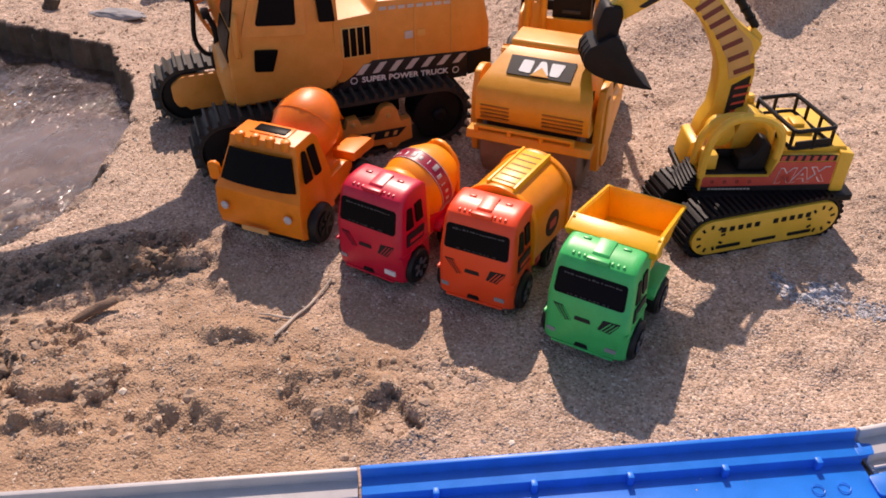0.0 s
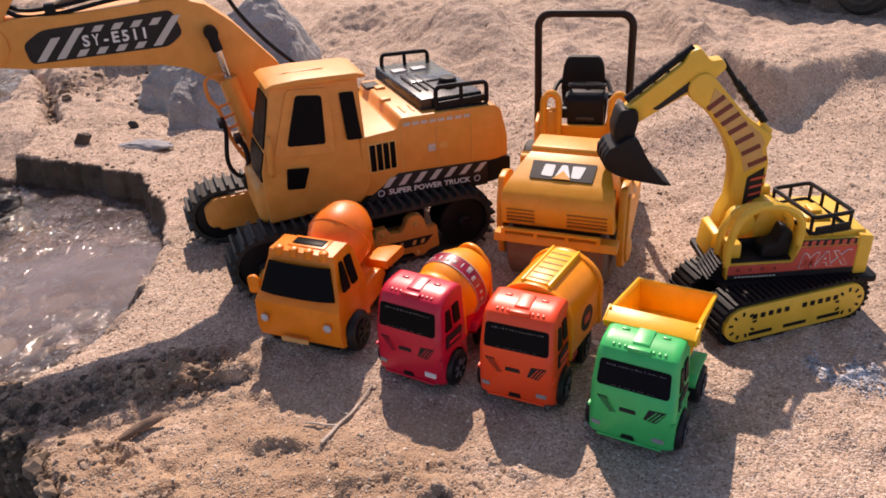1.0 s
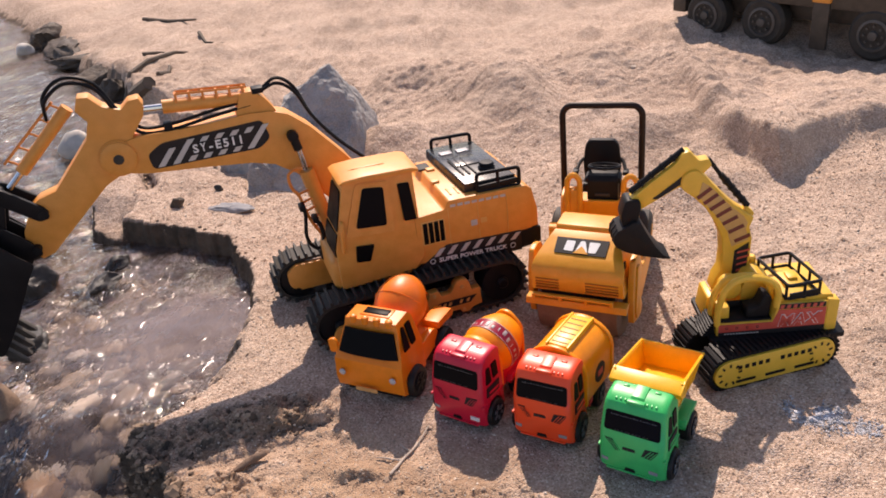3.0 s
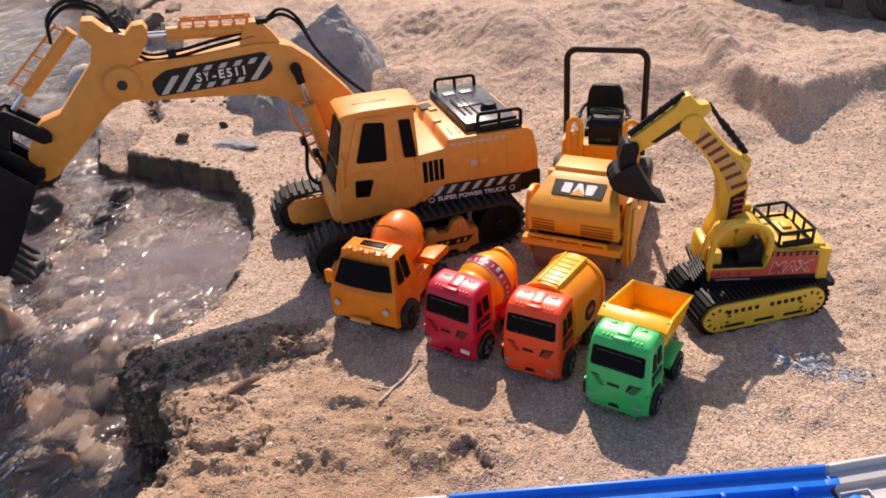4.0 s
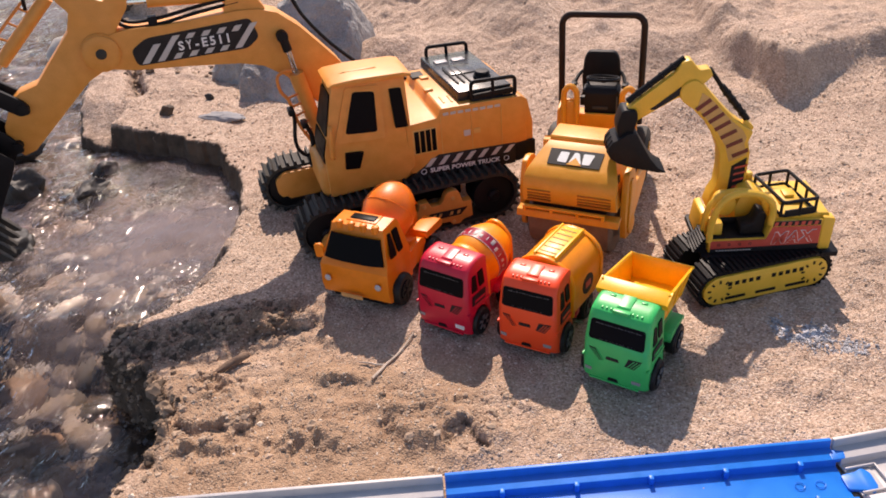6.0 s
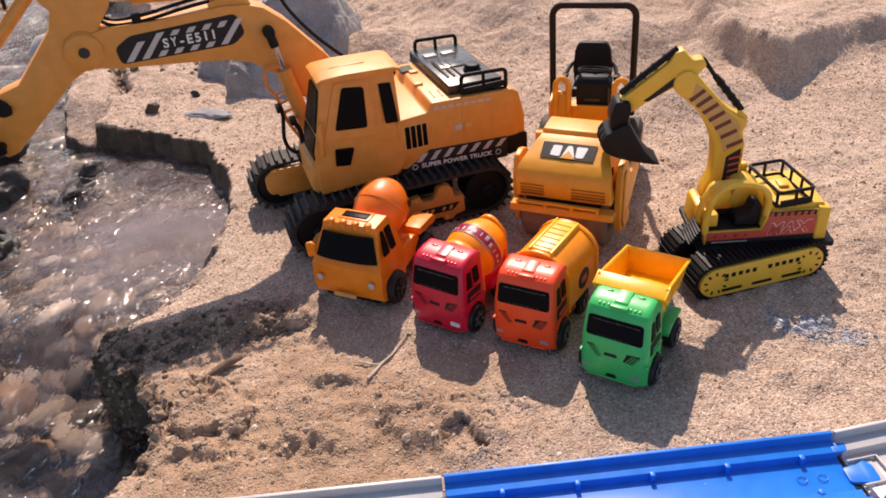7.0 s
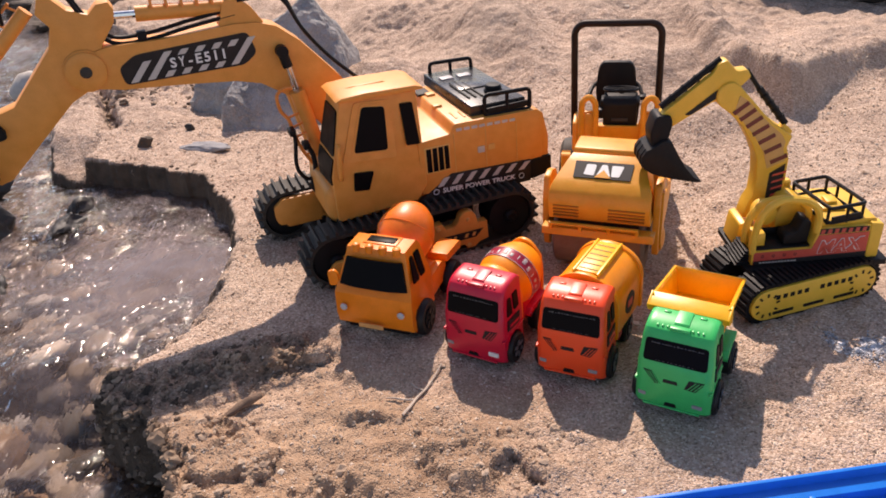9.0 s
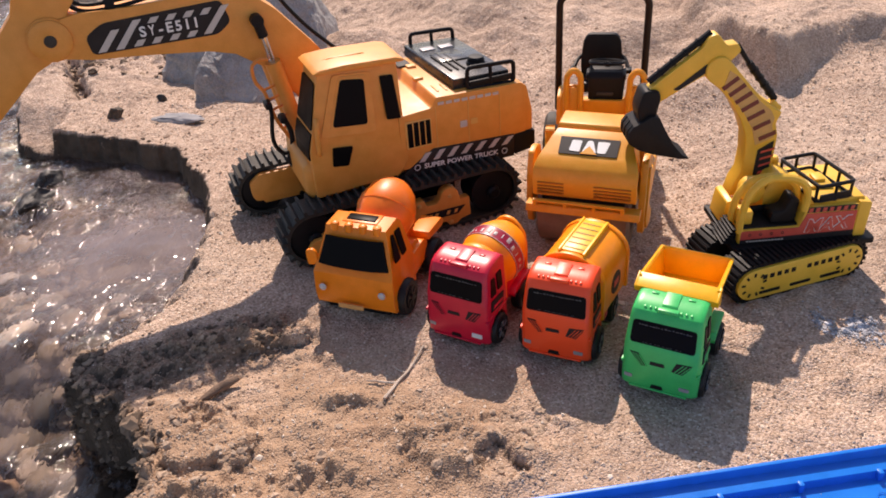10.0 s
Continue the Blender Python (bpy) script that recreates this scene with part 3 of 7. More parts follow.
def water_nodes(m):
    """Murky shallow water: a clear and a cloudy part under a rippled gloss."""
    m.use_nodes = True
    nt = m.node_tree
    n, l = nt.nodes, nt.links
    n.clear()
    out = n.new("ShaderNodeOutputMaterial")
    co = n.new("ShaderNodeTexCoord")
    calm = n.new("ShaderNodeTexNoise")
    calm.inputs["Scale"].default_value = 3.5
    calm.inputs["Detail"].default_value = 2
    l.new(co.outputs["Object"], calm.inputs["Vector"])
    force = n.new("ShaderNodeMapRange")
    force.inputs["From Min"].default_value = 0.38
    force.inputs["From Max"].default_value = 0.62
    force.inputs["To Min"].default_value = 0.35
    force.inputs["To Max"].default_value = 1.0
    l.new(calm.outputs["Fac"], force.inputs["Value"])
    # the still pool under the bank
    still = n.new("ShaderNodeVectorMath")
    still.operation = "DISTANCE"
    still.inputs[1].default_value = (-0.50, 0.87, WATER_Z)
    l.new(co.outputs["Object"], still.inputs[0])
    pool = n.new("ShaderNodeMapRange")
    pool.inputs["From Min"].default_value = 0.05
    pool.inputs["From Max"].default_value = 0.27
    pool.inputs["To Min"].default_value = 0.16
    pool.inputs["To Max"].default_value = 1.0
    l.new(still.outputs["Value"], pool.inputs["Value"])
    both = n.new("ShaderNodeMath")
    both.operation = "MULTIPLY"
    l.new(force.outputs[0], both.inputs[0])
    l.new(pool.outputs[0], both.inputs[1])
    last = None
    for scale, dist, stretch in ((15, 0.030, 1.4), (36, 0.019, 2.0), (110, 0.0070, 1.6)):
        mp = n.new("ShaderNodeMapping")
        mp.inputs["Scale"].default_value = (stretch, 1.0, 1.0)
        mp.inputs["Rotation"].default_value = (0, 0, 0.5)
        l.new(co.outputs["Object"], mp.inputs["Vector"])
        w1 = n.new("ShaderNodeTexNoise")
        w1.inputs["Scale"].default_value = scale
        w1.inputs["Detail"].default_value = 1.5
        w1.inputs["Distortion"].default_value = 0.5
        l.new(mp.outputs[0], w1.inputs["Vector"])
        bp = n.new("ShaderNodeBump")
        bp.inputs["Distance"].default_value = dist
        l.new(both.outputs[0], bp.inputs["Strength"])
        l.new(w1.outputs["Fac"], bp.inputs["Height"])
        if last is not None:
            l.new(last.outputs[0], bp.inputs["Normal"])
        last = bp
    gloss = n.new("ShaderNodeBsdfGlossy")
    gloss.inputs["Roughness"].default_value = 0.07
    l.new(last.outputs[0], gloss.inputs["Normal"])
    fres = n.new("ShaderNodeFresnel")
    fres.inputs["IOR"].default_value = 1.43
    l.new(last.outputs[0], fres.inputs["Normal"])
    clear = n.new("ShaderNodeBsdfRefraction")
    clear.inputs["Color"].default_value = (0.86, 0.81, 0.77, 1)
    clear.inputs["IOR"].default_value = 1.33
    clear.inputs["Roughness"].default_value = 0.0
    l.new(last.outputs[0], clear.inputs["Normal"])
    silt = n.new("ShaderNodeBsdfDiffuse")
    cloud = n.new("ShaderNodeTexNoise")
    cloud.inputs["Scale"].default_value = 12
    cloud.inputs["Detail"].default_value = 5
    cloud.inputs["Distortion"].default_value = 0.5
    l.new(co.outputs["Object"], cloud.inputs["Vector"])
    tone = n.new("ShaderNodeValToRGB")
    e = tone.color_ramp.elements
    e[0].position, e[0].color = 0.30, (0.165, 0.128, 0.120, 1)
    e[1].position, e[1].color = 0.70, (0.30, 0.243, 0.236, 1)
    l.new(cloud.outputs["Fac"], tone.inputs[0])
    l.new(tone.outputs[0], silt.inputs["Color"])
    body = n.new("ShaderNodeMixShader")
    drift = n.new("ShaderNodeTexNoise")
    drift.inputs["Scale"].default_value = 8
    drift.inputs["Detail"].default_value = 4
    drift.inputs["Distortion"].default_value = 1.0
    l.new(co.outputs["Object"], drift.inputs["Vector"])
    murk = n.new("ShaderNodeMapRange")
    murk.inputs["From Min"].default_value = 0.38
    murk.inputs["From Max"].default_value = 0.62
    murk.inputs["To Min"].default_value = 0.03
    murk.inputs["To Max"].default_value = 0.38
    l.new(drift.outputs["Fac"], murk.inputs["Value"])
    settled = n.new("ShaderNodeMapRange")
    settled.inputs["From Min"].default_value = 0.16
    settled.inputs["From Max"].default_value = 0.9
    settled.inputs["To Min"].default_value = 0.72
    settled.inputs["To Max"].default_value = 0.0
    l.new(pool.outputs[0], settled.inputs["Value"])
    cloudy = n.new("ShaderNodeMath")
    cloudy.operation = "MAXIMUM"
    l.new(murk.outputs[0], cloudy.inputs[0])
    l.new(settled.outputs[0], cloudy.inputs[1])
    l.new(cloudy.outputs[0], body.inputs["Fac"])
    l.new(clear.outputs[0], body.inputs[1])
    l.new(silt.outputs[0], body.inputs[2])
    top = n.new("ShaderNodeMixShader")
    l.new(fres.outputs[0], top.inputs["Fac"])
    l.new(body.outputs[0], top.inputs[1])
    l.new(gloss.outputs[0], top.inputs[2])
    l.new(top.outputs[0], out.inputs["Surface"])


water_nodes(M_WATER)
wx = axis_steps(-1.25, -0.33, 0.0055, -9.5, -0.2, 1.10)
wy = axis_steps(0.24, 1.60, 0.0055, -4, 9, 1.08)
WX, WY = (a.ravel() for a in np.meshgrid(wx, wy))
ripple = 0.0075 * fractal(0.88 * WX + 0.48 * WY, 1.7 * (0.88 * WY - 0.48 * WX), 17, 4, 71, 0.55)
calm = 0.30 + 0.70 * np.clip((np.hypot(WX + 0.50, WY - 0.87) - 0.06) / 0.20, 0, 1)
WZ = WATER_Z + ripple * calm - 0.045 * np.clip((0.67 + 0.03 * fractal(WX, WY, 9, 2, 73) - WY) / 0.09, 0, 1)
_wm = grid_mesh("water", wx, wy, WZ)
_wm.materials.append(M_WATER)
water = tagged(new("water", _wm), "clear shallow stream water with sun glints", "water", kind="structure")
water.visible_shadow = False


# ---- shared toy parts ----
def plate(p4, off):
    """A slab: four corners and the way it is thick."""
    bm = bmesh.new()
    a = [bm.verts.new(Vector(p)) for p in p4]
    b = [bm.verts.new(Vector(p) + Vector(off)) for p in p4]
    bm.faces.new(a)
    bm.faces.new(b[::-1])
    for i in range(4):
        bm.faces.new((a[i], b[i], b[(i + 1) % 4], a[(i + 1) % 4]))
    bmesh.ops.recalc_face_normals(bm, faces=bm.faces)
    return round_edges(bm, 0.0008, 2)


def sticker(pts, place, out, thick=0.0005):
    """A thin printed patch: a flat outline (u, v), laid on by place(u, v), proud along out."""
    bm = bmesh.new()
    o = Vector(out)
    a = [bm.verts.new(Vector(place(u, v)) - o * 0.0006) for u, v in pts]
    b = [bm.verts.new(Vector(place(u, v)) + o * thick) for u, v in pts]
    n = len(pts)
    bm.faces.new(a[::-1])
    bm.faces.new(b)
    for i in range(n):
        bm.faces.new((a[i], a[(i + 1) % n], b[(i + 1) % n], b[i]))
    bmesh.ops.recalc_face_normals(bm, faces=bm.faces)
    return bm


def rect(u0, u1, v0, v1, r=0.0):
    p = [(u0, v0), (u1, v0), (u1, v1), (u0, v1)]
    return rounded(p, r, 3) if r else p


def taper(bm, fn):
    for v in bm.verts:
        v.co = Vector(fn(v.co.copy()))
    return bm


def stadium(x0, x1, r0, r1, z0=0.0, k=10):
    """Outline of a crawler track, (x, z): a front and a rear wheel on the ground at z0."""
    return arc(x1, z0 + r1, r1, -90, 90, k) + arc(x0, z0 + r0, r0, 90, 270, k)


def along(pts, step):
    """Evenly spaced places on a closed outline, with the way outwards."""
    n = len(pts)
    seg = [(Vector(pts[i]), Vector(pts[(i + 1) % n])) for i in range(n)]
    total = sum((b - a).length for a, b in seg)
    count = max(3, round(total / step))
    out, i, run = [], 0, 0.0
    for k in range(count):
        want = total * k / count
        while run + (seg[i][1] - seg[i][0]).length < want:
            run += (seg[i][1] - seg[i][0]).length
            i += 1
        a, b = seg[i]
        d = (b - a).normalized()
        p = a + d * (want - run)
        out.append((p, math.degrees(math.atan2(d.y, d.x))))
    return out


def crawler(parent, y0, y1, x0, x1, r, pad_step, pad_w, pad_h, label, side_mat):
    """One track: belt, pads, road wheels."""
    outer = stadium(x0 + r, x1 - r, r, r)
    inner = stadium(x0 + r, x1 - r, r - 0.004, r - 0.004, 0.004)
    bm = bmesh.new()
    rings = []
    for o, y in ((outer, y0), (outer, y1), (inner, y1), (inner, y0)):
        rings.append([bm.verts.new((p[0], y, p[1])) for p in o])
    n = len(outer)
    for q in range(4):
        a, b = rings[q], rings[(q + 1) % 4]
        for i in range(n):
            bm.faces.new((a[i], a[(i + 1) % n], b[(i + 1) % n], b[i]))
    belt = part("track", bm, M_RUB, parent, label)
    first = None
    for p, ang in along(outer, pad_step):
        m = Matrix.Translation((p[0], (y0 + y1) / 2, p[1])) @ pose(0, 0, 0, 0, -ang, 0)
        if first is None:
            h = (y1 - y0) / 2 + 0.001
            first = part("track_pad", prism([(-pad_w, 0.001), (pad_w, 0.001), (pad_w * 0.6, -pad_h), (-pad_w * 0.6, -pad_h)], "y", -h, h, 0), M_RUB, belt, "", m)
        else:
            again("track_pad", first, belt, m)
    return belt


def wheel_disc(name, parent, c, r, w, mat, holes=0):
    prof = [(r * 0.25, -w / 2), (r * 0.92, -w / 2), (r, -w / 2 + 0.001), (r, w / 2 - 0.001), (r * 0.92, w / 2), (r * 0.25, w / 2)]
    ob = part(name, lathe(prof, "y", 24), mat, parent, "", Matrix.Translation(c))
    hub = lathe([(r * 0.3, 0), (r * 0.3, w * 0.62), (r * 0.2, w * 0.7)], "y", 12)
    hub.transform(pose(0, 0, 0, 180, 0, 0))
    part("hub", hub, M_BLK, ob)
    return ob


# ---- big orange excavator, front towards -x of its own frame ----
def big_excavator():
    e = thing("toy_excavator", pose(-0.15, 0.883, -0.012, 0, 0, 22), "large orange plastic toy excavator with a black bucket", "toy excavator", "toy construction machines")
    for y0, y1, lab in ((-0.095, -0.053, "dusty black ribbed rubber track"), (0.055, 0.097, "dusty black ribbed rubber track")):
        shift = 0.0 if y0 < 0 else -0.028
        b = crawler(e, y0, y1, -0.152 + shift, 0.146 + shift, 0.033, 0.0110, 0.0024, 0.0060, lab, M_BLK)
        yc = y0 if y0 < 0 else y1
        for x in (-0.118, 0.112):
            wheel_disc("sprocket", e, (x + shift, (y0 + y1) / 2, 0.033), 0.0285, 0.036, M_BLK)
        for i in range(4):
            wheel_disc("road_wheel", e, (-0.07 + i * 0.045 + shift, (y0 + y1) / 2, 0.0155), 0.0125, 0.03, M_BLK)
        # side frame between the wheels, with lugs on top
        o = -0.0005 if y0 < 0 else 0.0005
        ys = (y0 - 0.002, y0 + 0.010) if y0 < 0 else (y0 + 0.002, y1 - 0.008)
        fr = [(-0.125, 0.022), (-0.118, 0.034), (-0.10, 0.040), (-0.03, 0.040), (-0.005, 0.036), (0.004, 0.036), (0.006, 0.046), (0.018, 0.047), (0.022, 0.038), (0.034, 0.038)]
        fr += arc(0.052, 0.044, 0.012, 180, 0, 8) + [(0.066, 0.036), (0.078, 0.037), (0.079, 0.012)]
        fr += [(0.066, 0.009), (0.060, 0.004), (0.050, 0.004), (0.046, 0.010), (0.03, 0.010), (0.026, 0.005), (0.014, 0.005), (0.008, 0.012), (-0.06, 0.014), (-0.118, 0.014)]
        f = part("side_frame", prism([(x + shift, z) for x, z in fr], "y", ys[0], ys[1], 0.0006), M_EXC, e, "orange plastic track side frame")
        if y0 < 0:
            pl = lambda u, v: (u, ys[0], v)
            part("decal", sticker([(0.0, 0.018), (0.062, 0.018), (0.072, 0.028), (0.020, 0.028)], pl, (0, -1, 0)), M_DECAL, f, "black printed strip with worn marks")
            for u in (0.014, 0.022, 0.030, 0.046, 0.056):
                part("print_bar", sticker([(u, 0.0205), (u + 0.004, 0.0205), (u + 0.006, 0.0255), (u + 0.002, 0.0255)], pl, (0, -1, 0), 0.0009), M_EXC_DECK, f)
            for x, z in ((0.052, 0.045), (0.052, 0.009), (0.02, 0.010), (0.012, 0.041)):
                bo = lathe([(0.0026, 0), (0.0026, 0.0015), (0.0018, 0.0022)], "y", 10)
                bo.transform(pose(x, ys[0], z, 180, 0, 0))
                part("bolt", bo, M_EXC_DECK, f)
    part("undercarriage", box(-0.09, 0.08, -0.05, 0.055, 0.022, 0.05, 0.003), M_BLK, e)
    part("turntable", lathe([(0.045, 0.05), (0.047, 0.052), (0.047, 0.064), (0.045, 0.066)], "z", 32), M_BLK, e)
    # front guard between the tracks
    part("front_beam", prism(rounded([(-0.158, 0.023), (-0.10, 0.026), (-0.10, 0.060), (-0.150, 0.060), (-0.163, 0.050), (-0.163, 0.032)], 0.004), "y", 0.048, 0.0555, 0.001), M_EXC, e)
    part("front_beam", prism(rounded([(-0.127, 0.006), (-0.09, 0.002), (-0.09, 0.036), (-0.122, 0.036), (-0.130, 0.026), (-0.130, 0.013)], 0.004), "y", -0.1045, -0.0975, 0.001), M_EXC, e)
    # upper body
    part("front_apron", box(-0.112, -0.070, -0.064, 0.030, 0.063, 0.112, 0.012, 5), M_EXC, e)
    deck = part("upper_body", prism(rounded([(-0.104, 0.064), (0.0, 0.066), (0.03, 0.080), (0.048, 0.090), (0.07, 0.069), (0.178, 0.066), (0.178, 0.095), (0.010, 0.148), (-0.100, 0.118)], 0.002), "y", -0.062, 0.078, 0.0012), M_EXC, e)
    body = part("engine_housing", prism(rounded([(0.006, 0.078), (0.172, 0.072), (0.172, 0.152), (0.166, 0.157), (0.054, 0.1615), (0.048, 0.150), (0.006, 0.147)], 0.003), "y", -0.068, 0.083, 0.0015), M_EXC, e)
    part("counterweight", prism(rounded([(0.160, 0.070), (0.182, 0.074), (0.182, 0.118), (0.174, 0.152), (0.160, 0.155)], 0.004), "y", -0.066, 0.081, 0.003, 3), M_EXC, e)
    part("bumper", prism(rounded([(0.155, 0.064), (0.184, 0.068), (0.184, 0.092), (0.155, 0.091)], 0.002), "y", -0.070, 0.085, 0.001), M_BLK, e, "black plastic rear corner bumper")
    side = lambda u, v: (u, -0.0683, v)
    # lower skirt with the printed stripe
    sk = part("skirt", prism([(-0.006, 0.066), (0.155, 0.062), (0.155, 0.092), (0.046, 0.098)], "y", -0.0695, -0.060, 0.0006), M_DECAL, e, "black printed side band with pale slanted stripes")
    pl = lambda u, v: (u, -0.0697, v)
    for i in range(7):
        u = 0.026 + i * 0.0185
        top, low = 0.0966 - max(0, u - 0.046) * 0.05, 0.0845 - i * 0.0006
        part("stripe", sticker([(u, low), (u + 0.0075, low), (u + 0.017, top - 0.0015), (u + 0.0095, top - 0.0015)], pl, (0, -1, 0)), M_SILV, sk)
    tx = lettering("SUPER POWER TRUCK", 0.0085, 0.0003, 0.100, 0.0002)
    tx.transform(Matrix.Translation((0.082, -0.0700, 0.0755)) @ pose(0, 0, 0, 90, 3.0, 0))
    part("lettering", tx, M_WHITE, sk, "white printed words")
    for u in (0.0235, 0.141):
        ring = tube([(u + 0.0035 * math.cos(a * math.pi / 8), -0.0699, 0.0785 - (u > 0.1) * 0.006 + 0.0035 * math.sin(a * math.pi / 8)) for a in range(16)], 0.0005, 5, True)
        part("ring_mark", ring, M_WHITE, sk)
    # side panel seams, hinges, grille
    gr = part("grille", prism(rounded([(0.013, 0.104), (0.046, 0.104), (0.046, 0.138), (0.013, 0.139)], 0.002), "y", -0.0690, -0.064, 0.0004), M_EXC_DECK, e)
    part("slot", box(0.0150, 0.0445, -0.0694, -0.066, 0.1060, 0.1370, 0.0005), M_WIN, gr)
    for i in range(3):
        part("grille_bar", box(0.0215 + i * 0.0077, 0.0228 + i * 0.0077, -0.0700, -0.067, 0.1060, 0.1370, 0.0003), M_EXC_DECK, gr)
    for u in (0.052, 0.094, 0.136):
        part("seam", box(u, u + 0.0008, -0.0688, -0.066, 0.092, 0.150, 0), M_EXC_DECK, body)
    for i in range(8):
        u = 0.056 + i * 0.0102
        part("worn_mark", sticker(rect(u, u + 0.0075, 0.1515 - i * 0.0004, 0.155 - i * 0.0004), side, (0, -1, 0)), M_SILV, body)
    part("latch", sticker(rect(0.083, 0.092, 0.117, 0.125, 0.001), side, (0, -1, 0), 0.001), M_SILV, body)
    part("latch", sticker(rect(0.097, 0.106, 0.118, 0.125, 0.001), side, (0, -1, 0), 0.0008), M_EXC_DECK, body)
    # deck details on top of the housing
    top = lambda u: 0.1615 - (u - 0.054) * 0.0402
    for i in range(5):
        for y in (-0.045,):
            x = 0.064 + i * 0.011
            part("louvre", box(x - 0.0012, x + 0.0012, -0.052, -0.030, top(x) - 0.001, top(x) + 0.0012, 0.0004), M_EXC_DECK, body)
    for x, y in ((0.058, 0.0), (0.066, 0.045)):
        part("cap", box(x - 0.006, x + 0.006, y - 0.005, y + 0.005, top(x) - 0.002, top(x) + 0.003, 0.001), M_EXC_DECK, body)
    part("deck_mesh", box(0.050, 0.068, 0.048, 0.070, top(0.055) - 0.001, top(0.055) + 0.0022, 0.0006), M_RUB, body)
    # black tray with guard rails
    SHEAR = Matrix(((1, -0.073, 0, -0.004), (0, 1, 0, 0), (0, 0, 1, 0), (0, 0, 0, 1)))
    tray = part("battery_cover", prism(rounded([(0.084, 0.158), (0.160, 0.155), (0.160, 0.170), (0.085, 0.173)], 0.002), "y", -0.057, 0.093, 0.002), M_COVER, e, "glossy black plastic engine cover with a round cap", SHEAR)
    tilt = pose(0.120, 0.013, 0.1718, 0, 2.3, 0)
    part("knob", lathe([(0.012, 0), (0.012, 0.003), (0.0105, 0.0045), (0.0105, 0.008), (0.009, 0.010), (0.003, 0.0105)], "z", 20), M_BLK, tray, "", pose(0.134, -0.020, 0.171, 0, 2.3, 0))
    for x, y in ((-0.016, 0.048), (0.010, 0.048)):
        part("panel", box(-0.009, 0.009, -0.006, 0.006, -0.001, 0.0014, 0.0006), M_GREY, tray, "pale grey panel", Matrix.Translation((x, y, -x * 0.04)) @ tilt)
    part("panel", box(-0.022, 0.016, -0.010, 0.026, -0.001, 0.0016, 0.0008), M_COVER, tray, "", tilt)
    for i in range(3):
        part("rib", box(-0.0012, 0.0012, -0.05, 0.010, -0.001, 0.0022, 0.0006), M_BLK, tray, "", pose(0.096 + i * 0.009, 0.02, 0.1726 - i * 0.0004, 0, 2.3, 0))
    for y, shift in ((-0.0600, 0.004), (0.0965, -0.008)):
        h = 0.026
        loop = [(x + shift, z) for x, z in rounded([(0.094, 0.160), (0.156, 0.157), (0.156, 0.157 + h), (0.095, 0.160 + h)], 0.006, 4)]
        rail = part("guard_rail", tube([(x, y, z) for x, z in loop], 0.0026, 8, True), M_BLK, e, "black plastic guard rail")
        part("upright", tube([(0.125 + shift, y, 0.158), (0.125 + shift, y, 0.1845)], 0.0024, 8), M_BLK, rail)
        part("mid_rail", box(0.097, 0.153, y - 0.0015, y + 0.0015, -0.004, 0.004, 0.001), M_BLK, rail, "", Matrix.Translation((shift, 0, 0.165)))
    # cab
    prof = [(-0.103, 0.070), (-0.103, 0.128), (-0.080, 0.2145), (-0.076, 0.2160), (0.012, 0.2125), (0.013, 0.092), (0.0, 0.075)]
    cab = part("cab", taper(prism(rounded(prof, 0.003), "y", -0.070, 0.002, 0.0018, 3), lambda c: (c.x, c.y + (0.010 * max(0, c.z - 0.13) / 0.08 if c.y < -0.03 else -0.006 * max(0, c.z - 0.13) / 0.08), c.z)), M_EXC, e)
    roofp = [(-0.082, 0.2150), (-0.086, 0.2160), (-0.078, 0.2196), (-0.05, 0.2208), (0.01, 0.2182), (0.020, 0.2148), (0.020, 0.2122), (0.0, 0.2122)]
    roof = part("roof", taper(prism(roofp, "y", -0.066, 0.002, 0.002, 3), lambda c: (c.x, c.y, c.z)), M_EXC, e, "orange cab roof")
    part("roof_ridge", prism([(-0.07, 0.2190), (-0.06, 0.2216), (-0.02, 0.2208), (-0.012, 0.2180)], "y", -0.036, -0.030, 0.0008), M_EXC, roof)
    cs = lambda u, v: (u, -0.0702 + 0.010 * max(0, v - 0.13) / 0.08, v)
    win = rounded([(-0.073, 0.153), (-0.032, 0.149), (-0.029, 0.200), (-0.056, 0.204)], 0.004)
    out = (0, -1, 0.12)
    part("door", sticker(rounded([(-0.088, 0.1435), (-0.0225, 0.1375), (-0.0205, 0.2065), (-0.064, 0.2105)], 0.005), cs, (0, -1, 0), 0.0012), M_EXC, cab)
    fr = part("window_frame", sticker(rounded([(-0.0775, 0.1485), (-0.0285, 0.1445), (-0.0255, 0.2035), (-0.0575, 0.2078)], 0.005), cs, out, 0.002), M_EXC, cab)
    part("window", sticker(win, cs, out, 0.0028), M_WIN, cab, "dark window sticker")
    part("window", sticker(rounded([(-0.008, 0.148), (0.0085, 0.147), (0.0055, 0.198), (-0.010, 0.199)], 0.002), cs, out, 0.0012), M_WIN, cab, "dark window sticker")
    part("window", sticker(rounded([(-0.0795, 0.1065), (-0.0610, 0.1040), (-0.0530, 0.1262), (-0.0768, 0.1290)], 0.002), cs, (0, -1, 0), 0.0018), M_WIN, cab, "dark window sticker")
    slope = lambda v: -0.1034 + 0.021 * max(0, v - 0.128) / 0.08
    fs = lambda u, v: (slope(v), u, v)
    part("windscreen", sticker(rounded([(-0.066, 0.153), (-0.004, 0.152), (-0.009, 0.203), (-0.056, 0.203)], 0.004), fs, (-1, 0, 0.2), 0.0012), M_WIN, cab, "dark windscreen sticker")
